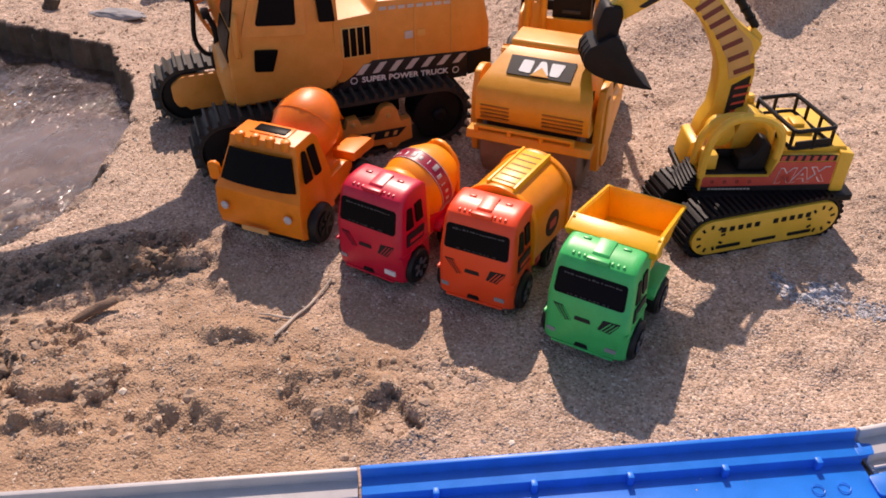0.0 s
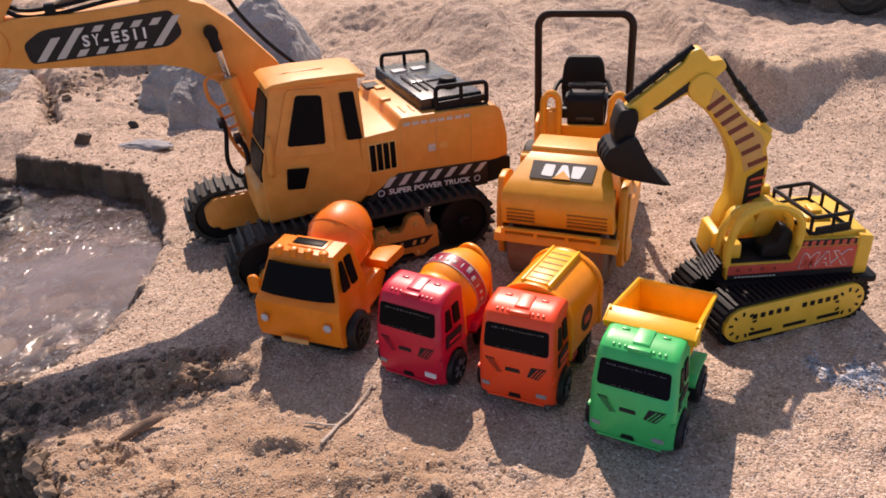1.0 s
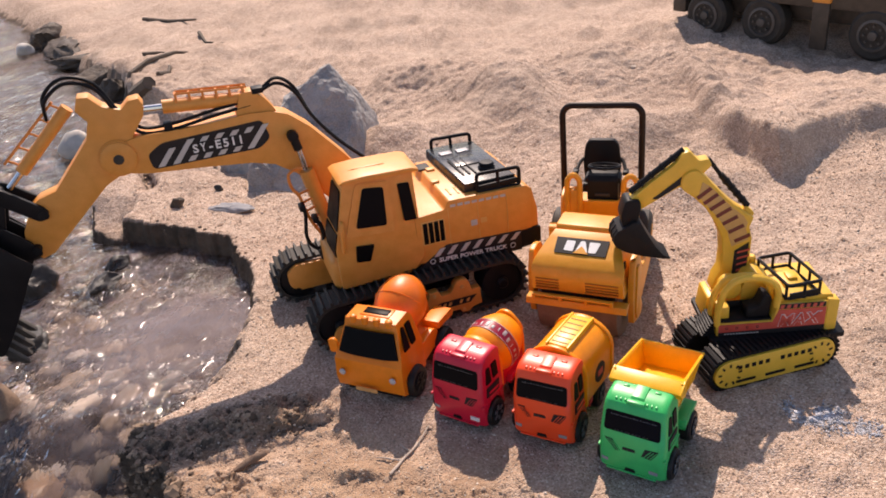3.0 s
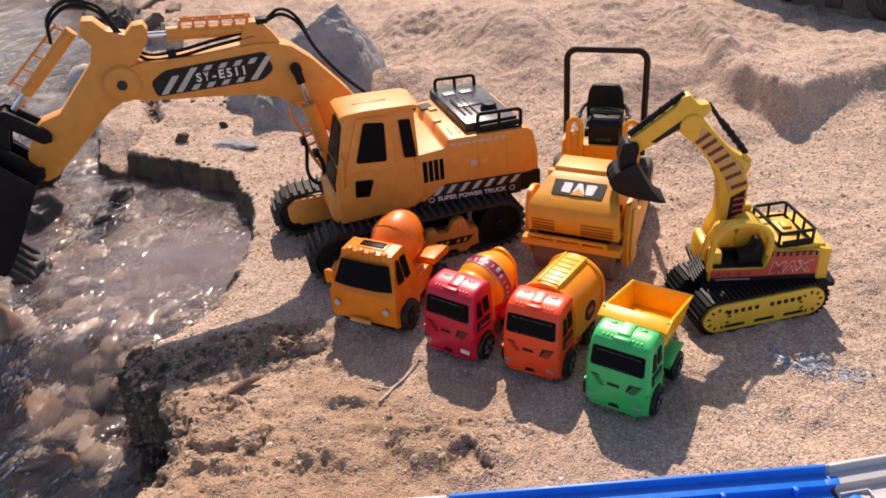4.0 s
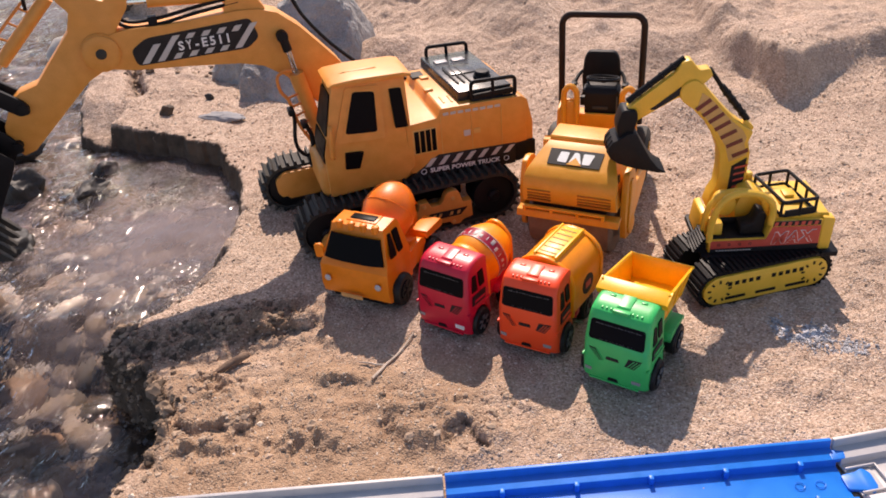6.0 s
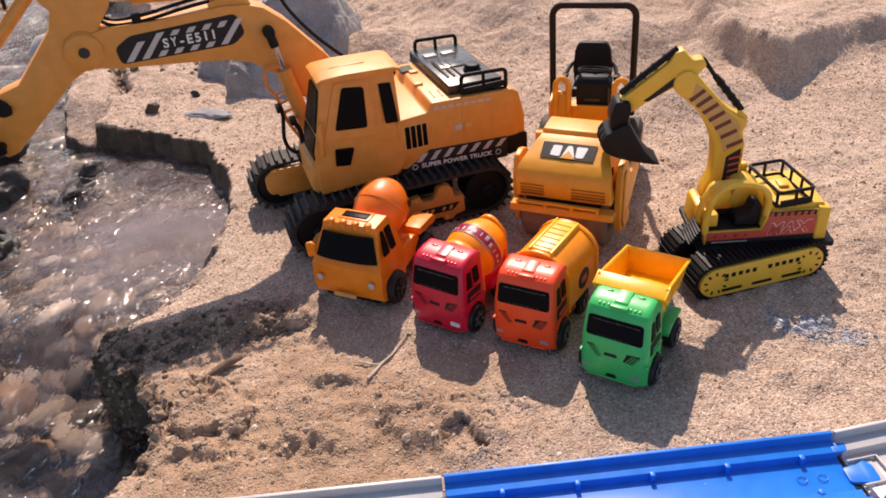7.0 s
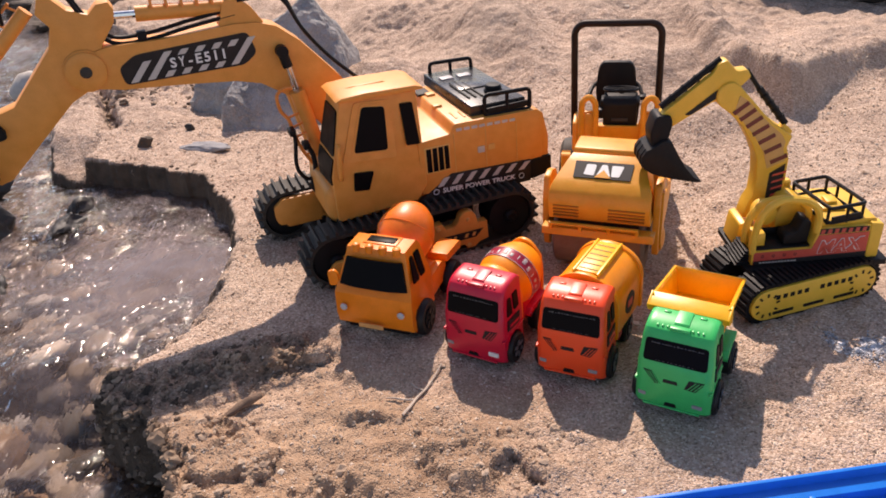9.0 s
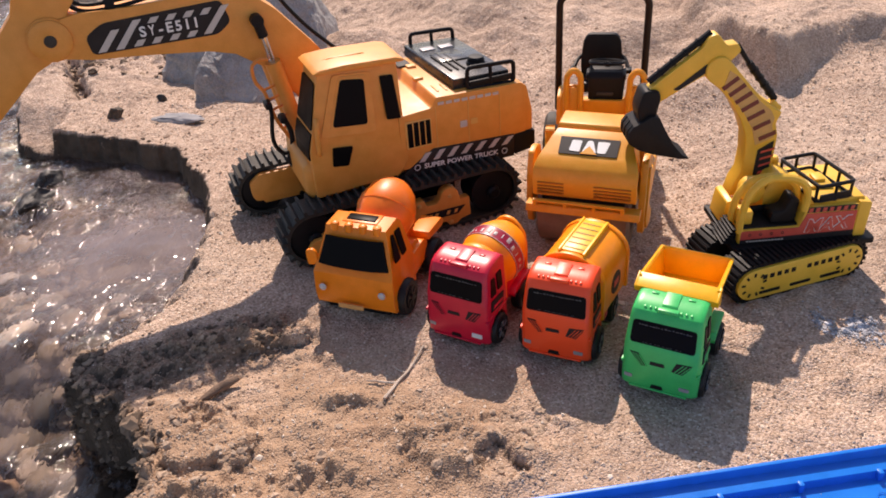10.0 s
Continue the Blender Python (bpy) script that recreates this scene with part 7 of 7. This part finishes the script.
ROCK = pose(-0.425, 1.30, 0, 0, 0, 0)
bl = part("boulder", finish(boulder([(-0.084, -0.032, -0.04), (-0.01, -0.052, -0.04), (0.078, -0.060, -0.04), (0.17, 0.02, -0.04), (0.18, 0.22, -0.04), (-0.03, 0.24, -0.04), (-0.09, 0.08, -0.04), (-0.066, 0.024, 0.048), (-0.040, 0.060, 0.086),
                                     (0.000, 0.098, 0.130), (0.034, 0.105, 0.138), (0.086, 0.155, 0.180), (0.070, 0.19, 0.165), (0.132, 0.130, 0.126), (0.136, 0.080, 0.094), (0.160, 0.20, 0.06), (-0.03, 0.21, 0.09), (-0.02, 0.16, 0.12)], 0), 12), M_GRANITE, None, "", ROCK)
tagged(bl, "angular blue-grey boulder half sunk in sand", "boulder")
bl = part("boulder", finish(boulder([(-0.172, 0.100, -0.03), (-0.13, 0.078, -0.03), (-0.055, 0.055, -0.03), (-0.02, 0.10, -0.03), (-0.02, 0.17, -0.03), (-0.15, 0.19, -0.03), (-0.160, 0.12, 0.030), (-0.135, 0.125, 0.058), (-0.070, 0.120, 0.086), (-0.04, 0.12, 0.092), (-0.05, 0.085, 0.050)], 7), 12), M_GRANITE, None, "", ROCK)
tagged(bl, "low pale grey rock leaning on the boulder", "boulder")
rock("flat_stone", -0.515, 1.216, 0.050, 0.022, 0.007, -14, M_SLATE, "thin flat grey stone lying on sand", 21, rough=0.6, cuts=16)
rock("stone", -0.626, 1.238, 0.015, 0.010, 0.017, 30, M_LEDGE, "small angular dark brown stone on dry sand", 26, rough=0.5, cuts=14)
rock("stone", -0.565, 1.30, 0.010, 0.008, 0.008, 10, M_DARKSTONE, "small dark stone on dry sand", 23)
# the M_LEDGE rows are dark blocks in place of the shaded undercut bank
for i, (x, y, sx, sy, sz, mt, lab) in enumerate([
        (-0.945, 1.175, 0.11, 0.055, 0.060, M_DARKSTONE, "dark wet stone in the stream"), (-0.815, 1.02, 0.045, 0.035, 0.050, M_DARKSTONE, "dark wet stone in the stream"),
        (-0.695, 1.032, 0.044, 0.022, 0.022, M_DARKSTONE, "dark wet stone in the stream"), (-0.74, 0.86, 0.055, 0.035, 0.020, M_DARKSTONE, "dark wet stone in the stream"),
        (-0.490, 0.435, 0.060, 0.050, 0.045, M_TAN, "wet tan stone in the stream"), (-0.560, 0.50, 0.055, 0.045, 0.040, M_TAN, "wet tan stone in the stream"),
        (-0.702, 0.710, 0.030, 0.026, 0.045, M_TAN, "wet tan stone standing out of the stream"), (-0.62, 0.60, 0.060, 0.045, 0.030, M_TAN, "wet tan stone in the stream"),
        (-0.53, 0.34, 0.050, 0.040, 0.035, M_TAN, "wet tan stone in the stream"), (-0.54, 0.40, 0.045, 0.040, 0.028, M_DARKSTONE, "dark wet stone in the stream"),
        (-0.80, 0.80, 0.075, 0.050, 0.040, M_TAN, "wet tan stone in the stream"), (-1.06, 1.71, 0.050, 0.040, 0.055, M_PALESTONE, "pale rounded stone at the water's edge"),
        (-0.70, 1.10, 0.030, 0.022, 0.020, M_DARKSTONE, "dark wet stone in the stream"), (-1.60, 2.83, 0.24, 0.10, 0.045, M_LEDGE, "dark brown block for the shaded bank ledge at the water's edge"),
        (-1.16, 2.17, 0.05, 0.045, 0.045, M_LEDGE, "dark brown block for the shaded bank ledge at the water's edge"), (-1.40, 2.62, 0.20, 0.08, 0.040, M_LEDGE, "dark brown block for the shaded bank ledge at the water's edge"),
        (-1.27, 2.41, 0.14, 0.08, 0.040, M_LEDGE, "dark brown block for the shaded bank ledge at the water's edge"), (-1.80, 3.02, 0.12, 0.07, 0.06, M_LEDGE, "dark brown block for the shaded bank ledge at the water's edge"),
        (-1.82, 2.87, 0.045, 0.035, 0.03, M_PALESTONE, "pale rounded stone at the water's edge")]):
    rock("stream_stone", x, y, sx, sy, sz, 37 * i, mt, lab, 40 + i, z=WATER_Z - 0.045 * min(1, max(0, (0.69 - y) / 0.09)) - sz * ((0.40 if i == 6 else 1.30 if mt is M_TAN or y < 0.6 else 0.45) if i not in (11, 13, 14, 15, 16, 17, 18) else 0.1), group="stones in the stream", sub=4 if mt in (M_LEDGE, M_DARKSTONE) else 3, rough=0.7 if mt in (M_LEDGE, M_DARKSTONE) else 0.3, cuts=14)


# dry twig, bark chip
def on_sand(pts, lift):
    return [(x, y, ground_at(x, y) + lift) for x, y in pts]


def tapered(points, r0, r1, n=6):
    bm = tube(points, 1.0, n)
    k = len(points)
    bm.verts.ensure_lookup_table()
    for i in range(k):
        r = r0 + (r1 - r0) * i / (k - 1)
        for j in range(n):
            v = bm.verts[i * n + j]
            v.co = Vector(points[i]) + (v.co - Vector(points[i])) * r
    return bm


tw = thing("twig", Matrix.Identity(4), "dry pale forked twig lying on the sand", "twig")
part("stem", tapered(on_sand([(-0.100, 0.583), (-0.108, 0.566), (-0.116, 0.548), (-0.124, 0.535), (-0.130, 0.522), (-0.137, 0.511)], 0.0022), 0.0009, 0.0019), M_BARK, tw)
part("side_shoot", tapered(on_sand([(-0.126, 0.531), (-0.136, 0.533), (-0.146, 0.535), (-0.155, 0.534)], 0.0020), 0.0013, 0.0006), M_BARK, tw)
part("side_shoot", tapered(on_sand([(-0.118, 0.546), (-0.124, 0.549), (-0.131, 0.556)], 0.0020), 0.0010, 0.0005), M_BARK, tw)
chip = tapered([(-0.021, -0.003, 0.002), (-0.014, -0.001, 0.003), (-0.006, 0.0, 0.0035), (0.003, 0.001, 0.004), (0.011, 0.0005, 0.004), (0.017, 0.001, 0.0045), (0.0195, 0.001, 0.005)], 0.0036, 0.0042, 9)
for v in chip.verts:
    v.co += Vector((0.0006, 0.0012, 0.0016)) * noise.noise(v.co * 240)
    v.co.y *= 1.25 * (1 - 0.55 * abs(v.co.x / 0.021) ** 3)
    v.co.z = 0.0035 + (v.co.z - 0.0035) * (1 - 0.6 * abs(v.co.x / 0.021) ** 3)
chip_ob = part("bark_chip", chip, material("weathered_brown_bark", (0.20, 0.128, 0.085), 0.85, vary=0.4, bump=0.8), None, "", pose(-0.296, 0.539, ground_at(-0.296, 0.539) + 0.001, 6, -8, 28))
tagged(chip_ob, "weathered brown bark chip on lumpy soil", "bark")


def driftwood(points, r0, r1, label):
    ob = part("driftwood", tapered(on_sand(points, r0 * 0.6), r0, r1, 7), M_DRIFT, None)
    return tagged(ob, label, "branch")


M_DRIFT = material("dark_dead_branch", (0.12, 0.09, 0.065), 0.85, vary=0.4, bump=0.8)
driftwood([(-1.075, 2.00), (-1.05, 2.08), (-1.03, 2.16), (-1.01, 2.22), (-1.00, 2.30), (-0.975, 2.34)], 0.010, 0.004, "thin dark dead branch lying on the sand")
driftwood([(-1.06, 1.965), (-1.00, 1.90), (-0.94, 1.85), (-0.875, 1.80)], 0.026, 0.018, "short thick dark log on the bank")
driftwood([(-1.03, 2.62), (-0.97, 2.50), (-0.90, 2.47)], 0.007, 0.003, "short dark dead stick on the sand")
driftwood([(-1.36, 2.95), (-1.24, 2.90), (-1.10, 2.80)], 0.008, 0.004, "short dark dead stick on the sand")
driftwood([(-0.945, 2.02), (-0.935, 2.07), (-0.945, 2.11)], 0.007, 0.005, "short dark dead stick on the sand")
driftwood([(-1.10, 2.30), (-1.07, 2.34), (-1.05, 2.36)], 0.006, 0.004, "short dark dead stick on the sand")


# loose stuff: many small bodies in one mesh
def scatter(name, places, base_v, base_f, mat, label, category, uneven=0.28, smooth=False):
    """places: rows x, y, z, sx, sy, sz, yaw, tilt."""
    P = np.array(places, float)
    V = np.array(base_v, float)
    F = np.array(base_f, int)
    k, nv = len(P), len(V)
    c, s = np.cos(P[:, 6])[:, None], np.sin(P[:, 6])[:, None]
    ct, st = np.cos(P[:, 7])[:, None], np.sin(P[:, 7])[:, None]
    jit = 1 + uneven * np.random.default_rng(k).standard_normal((k, nv, 3)).clip(-1.2, 1.2)
    L = V[None] * P[:, None, 3:6] * jit
    x, y, z = L[..., 0], L[..., 1], L[..., 2]
    y, z = y * ct - z * st, y * st + z * ct
    x, y = x * c - y * s, x * s + y * c
    co = np.stack([x + P[:, 0:1], y + P[:, 1:2], z + P[:, 2:3]], -1).reshape(-1, 3)
    f = (F[None] + (np.arange(k) * nv)[:, None, None]).reshape(-1, 3)
    me = bpy.data.meshes.new(name)
    me.vertices.add(len(co))
    me.vertices.foreach_set("co", co.astype(np.float32).ravel())
    me.loops.add(f.size)
    me.loops.foreach_set("vertex_index", f.astype(np.int32).ravel())
    me.polygons.add(len(f))
    me.polygons.foreach_set("loop_start", (np.arange(len(f)) * 3).astype(np.int32))
    me.polygons.foreach_set("use_smooth", np.full(len(f), smooth))
    me.update(calc_edges=True)
    me.validate()
    me.materials.append(mat)
    return tagged(new(name, me), label, category, kind="stuff")


OCT_V = [(1, 0, 0), (-1, 0, 0), (0, 1, 0), (0, -1, 0), (0, 0, 1), (0, 0, -1)]
OCT_F = [(0, 2, 4), (2, 1, 4), (1, 3, 4), (3, 0, 4), (2, 0, 5), (1, 2, 5), (3, 1, 5), (0, 3, 5)]


def ico(sub):
    bm = bmesh.new()
    bmesh.ops.create_icosphere(bm, subdivisions=sub, radius=1)
    v = [tuple(p.co) for p in bm.verts]
    f = [tuple(q.index for q in t.verts) for t in bm.faces]
    bm.free()
    return v, f


def grain_material(name, ramp, rough=0.85):
    m = bpy.data.materials.new(name)
    m.use_nodes = True
    n, l = m.node_tree.nodes, m.node_tree.links
    b = n["Principled BSDF"]
    b.inputs["Roughness"].default_value = rough
    b.inputs["Specular IOR Level"].default_value = 0.3
    g = n.new("ShaderNodeNewGeometry")
    r = n.new("ShaderNodeValToRGB")
    e = r.color_ramp.elements
    e[0].position, e[0].color = ramp[0][0], (*ramp[0][1], 1)
    e[1].position, e[1].color = ramp[-1][0], (*ramp[-1][1], 1)
    for p, c in ramp[1:-1]:
        k = e.new(p)
        k.color = (*c, 1)
    l.new(g.outputs["Random Per Island"], r.inputs[0])
    l.new(r.outputs[0], b.inputs["Base Color"])
    return m


M_GRAIN = grain_material("loose_sand_grains", [(0.0, (0.26, 0.19, 0.14)), (0.10, (0.38, 0.28, 0.20)), (0.4, (0.48, 0.34, 0.24)), (0.75, (0.60, 0.47, 0.36)), (1.0, (0.72, 0.63, 0.52))])
rng = np.random.default_rng(7)


def sand_places(count, x0, x1, y0, y1, size, spread, sink=0.2, shore=0.02, keep=None):
    x, y = rng.uniform(x0, x1, count), rng.uniform(y0, y1, count)
    d, _ = shore_distance(x, y)
    ok = d > shore
    if keep is not None:
        ok &= rng.uniform(0, 1, count) < keep(x, y)
    x, y = x[ok], y[ok]
    z = ground_height(x, y)
    s = size * np.exp(spread * rng.standard_normal(len(x)))
    return np.stack([x, y, z + s * sink, s * rng.uniform(0.8, 1.4, len(x)), s * rng.uniform(0.7, 1.2, len(x)), s * rng.uniform(0.5, 0.9, len(x)),
                     rng.uniform(0, 6.28, len(x)), rng.uniform(-0.5, 0.5, len(x))], 1)


grains = np.concatenate([sand_places(26000, -0.46, 0.50, 0.30, 0.80, 0.00085, 0.35, keep=lambda x, y: 1 - 0.9 * dug_band(x, y)), sand_places(16000, -0.75, 0.75, 0.80, 1.35, 0.0012, 0.35)])
scatter("sand_grains", grains, OCT_V, OCT_F, M_GRAIN, "loose coarse grains of mixed pale and dark sand", "sand")
pv, pf = ico(1)
pebbles = np.concatenate([sand_places(200, -0.46, 0.50, 0.30, 1.0, 0.0016, 0.4, 0.1, keep=lambda x, y: 1 - 0.9 * dug_band(x, y)), sand_places(200, -0.9, 1.0, 0.9, 2.4, 0.0022, 0.35, 0.1)])
scatter("pebbles", pebbles, pv, pf, M_GRAIN, "scattered small pebbles on coarse sand", "pebbles")
clod_zone = lambda x, y: 0.10 + sum(0.8 * np.exp(-(((x - cx) / rx) ** 2 + ((y - cy) / ry) ** 2)) for cx, cy, rx, ry in CLODS)
M_CLOD = grain_material("soil_crumbs", [(0.0, (0.30, 0.22, 0.155)), (0.35, (0.40, 0.29, 0.21)), (0.7, (0.43, 0.315, 0.225)), (1.0, (0.49, 0.37, 0.27))], 0.95)
scatter("soil_crumbs", sand_places(3200, -0.46, 0.06, 0.32, 0.66, 0.0011, 0.45, -0.1, 0.004, lambda x, y: clod_zone(x, y) * (1 - 0.85 * dug_band(x, y))), pv, pf, M_CLOD, "crumbled brown soil clods on trodden sand", "soil")
cv, cf = ico(2)
scatter("soil_clods", sand_places(700, -0.44, 0.02, 0.36, 0.62, 0.0028, 0.26, -0.25, 0.010, lambda x, y: np.clip(clod_zone(x, y) - 0.12, 0, 1) * (1 - 0.9 * dug_band(x, y))), cv, cf, M_CLOD, "loose brown lumps of broken soil", "soil", 0.24)


# crumbs along the broken edge of the bank
def edge_places(count, first, last, size, spread):
    rows = []
    for _ in range(count):
        i = rng.integers(first, last)
        (ax, ay, _a), (bx, by, _b) = SHORE[i], SHORE[i + 1]
        t = rng.uniform()
        dx, dy = bx - ax, by - ay
        k = math.hypot(dx, dy)
        o = rng.normal(0.004, 0.010)
        rows.append((ax + dx * t + dy / k * o, ay + dy * t - dx / k * o))
    p = np.array(rows)
    z = ground_height(p[:, 0], p[:, 1])
    s = size * np.exp(spread * rng.standard_normal(count))
    return np.stack([p[:, 0], p[:, 1], z + s * 0.2, s * rng.uniform(0.8, 1.5, count), s * rng.uniform(0.7, 1.2, count), s * rng.uniform(0.5, 0.9, count), rng.uniform(0, 6.28, count), rng.uniform(-0.5, 0.5, count)], 1)


# darker brown crumbs for the bank edge, the dug band and the far clods
M_DARKCLOD = grain_material("dark_bank_crumbs", [(0.0, (0.07, 0.050, 0.036)), (0.5, (0.20, 0.142, 0.10)), (1.0, (0.40, 0.29, 0.20))], 0.95)
band_lumps = sand_places(420, -0.46, -0.24, 0.53, 0.66, 0.0024, 0.32, -0.1, 0.012, lambda x, y: dug_band(x, y))
scatter("bank_crumbs", np.concatenate([edge_places(500, 2, 10, 0.0015, 0.6), edge_places(700, 4, 10, 0.0028, 0.32), band_lumps, sand_places(70, -0.80, -0.60, 1.41, 1.58, 0.0050, 0.40, 0.0, 0.02), edge_places(90, 16, 26, 0.0013, 0.4)]), cv, cf, M_DARKCLOD, "dark soil crumbs along the broken bank", "soil")


# stones on the stream bed
def bed_places(count, x0, x1, y0, y1, size, spread):
    x, y = rng.uniform(x0, x1, count), rng.uniform(y0, y1, count)
    d, _ = shore_distance(x, y)
    x, y = x[d < -0.02], y[d < -0.02]
    z = ground_height(x, y)
    s = np.minimum(size * np.exp(spread * rng.standard_normal(len(x))), 0.024)
    top = WATER_Z - 0.045 * np.clip((0.70 - y) / 0.09, 0, 1) - 0.014
    z = np.minimum(z, top - 0.6 * s)
    return np.stack([x, y, z + s * 0.1, s * rng.uniform(0.9, 1.5, len(x)), s * rng.uniform(0.7, 1.1, len(x)), s * rng.uniform(0.35, 0.6, len(x)), rng.uniform(0, 6.28, len(x)), rng.uniform(-0.4, 0.4, len(x))], 1)


M_BEDSTONE = grain_material("wet_stream_pebbles", [(0.0, (0.04, 0.038, 0.036)), (0.25, (0.12, 0.10, 0.085)), (0.5, (0.21, 0.17, 0.135)), (0.75, (0.31, 0.25, 0.20)), (0.9, (0.28, 0.27, 0.27)), (1.0, (0.58, 0.52, 0.47))], 0.7)
bv, bf = ico(2)
scatter("stream_bed_stones", np.concatenate([bed_places(1500, -1.1, -0.36, 0.25, 0.85, 0.009, 0.6), bed_places(330, -1.3, -0.5, 0.85, 1.9, 0.010, 0.6)]), bv, bf, M_BEDSTONE, "mixed wet brown and pink stones on the stream bed", "stones", 0.17, True)
# bluish white crushed ash
ash_zone = lambda x, y: np.exp(-(((x - 0.332) / 0.034) ** 2 + ((y - 0.573 + 0.45 * (x - 0.332)) / 0.016) ** 2) ** 1.3) * np.clip(0.55 + 2.4 * fractal(x, y, 60, 3, 81), 0, 1)
M_ASH = grain_material("pale_blue_grey_ash", [(0.0, (0.20, 0.20, 0.215)), (0.5, (0.42, 0.42, 0.44)), (1.0, (0.66, 0.66, 0.69))], 0.9)
scatter("ash_flakes", sand_places(60000, 0.27, 0.41, 0.51, 0.63, 0.00062, 0.5, 0.5, 0.02, ash_zone), pv, pf, M_ASH, "bluish white crushed flakes strewn on sand", "ash")


# ---- dark truck at the far edge of the sand ----
def far_truck():
    e = thing("toy_lorry", pose(0.55, 2.045, 0.012, 0, 0, -47.5), "large dark toy lorry with black wheels parked on the sand", "toy truck")
    M_HULL = material("dark_brown_plastic", (0.03, 0.024, 0.02), 0.5, dust=0.12)
    M_RIM = material("dull_grey_rim", (0.06, 0.057, 0.055), 0.5, dust=0.12)
    for x in (0.0, 0.160, 0.43):
        for y in (0.0, 0.17):
            w = part("wheel", lathe([(0.03, -0.022), (0.05, -0.023), (0.058, -0.016), (0.060, 0), (0.058, 0.016), (0.05, 0.023), (0.03, 0.022)], "y", 36), M_RUB, e, "", Matrix.Translation((x, y, 0.058)))
            rim = lathe([(0.034, 0), (0.036, -0.004), (0.030, -0.006), (0.026, 0.004), (0.012, 0.002), (0.010, -0.008), (0.004, -0.009)], "y", 28, (0, -0.021, 0))
            rm = part("rim", rim, M_RIM, w)
            for k in range(8):
                a = radians(45 * k)
                part("wheel_nut", lathe([(0.0028, -0.004), (0.0028, 0)], "y", 8, (0.021 * math.cos(a), -0.023, 0.021 * math.sin(a))), M_RIM, rm)
    part("chassis", box(-0.10, 0.50, 0.03, 0.14, 0.06, 0.10, 0.004), M_HULL, e)
    # plain body above the view, added for the shadow it casts on the sand
    part("unseen_body", prism(rounded([(-0.12, 0.105), (0.52, 0.105), (0.52, 0.20), (-0.12, 0.20)], 0.01), "y", -0.02, 0.19, 0.004), M_HULL, e)
    part("rear_bumper", box(-0.11, -0.07, -0.01, 0.18, 0.055, 0.105, 0.004), M_HULL, e)
    flap = part("mudguard", box(0.285, 0.325, -0.024, -0.012, 0.01, 0.15, 0.003), M_HULL, e, "dark mudguard with an orange top")
    part("mudguard_top", box(0.283, 0.327, -0.027, -0.010, 0.118, 0.155, 0.003), M_EXC, flap)
    return e


far_truck()
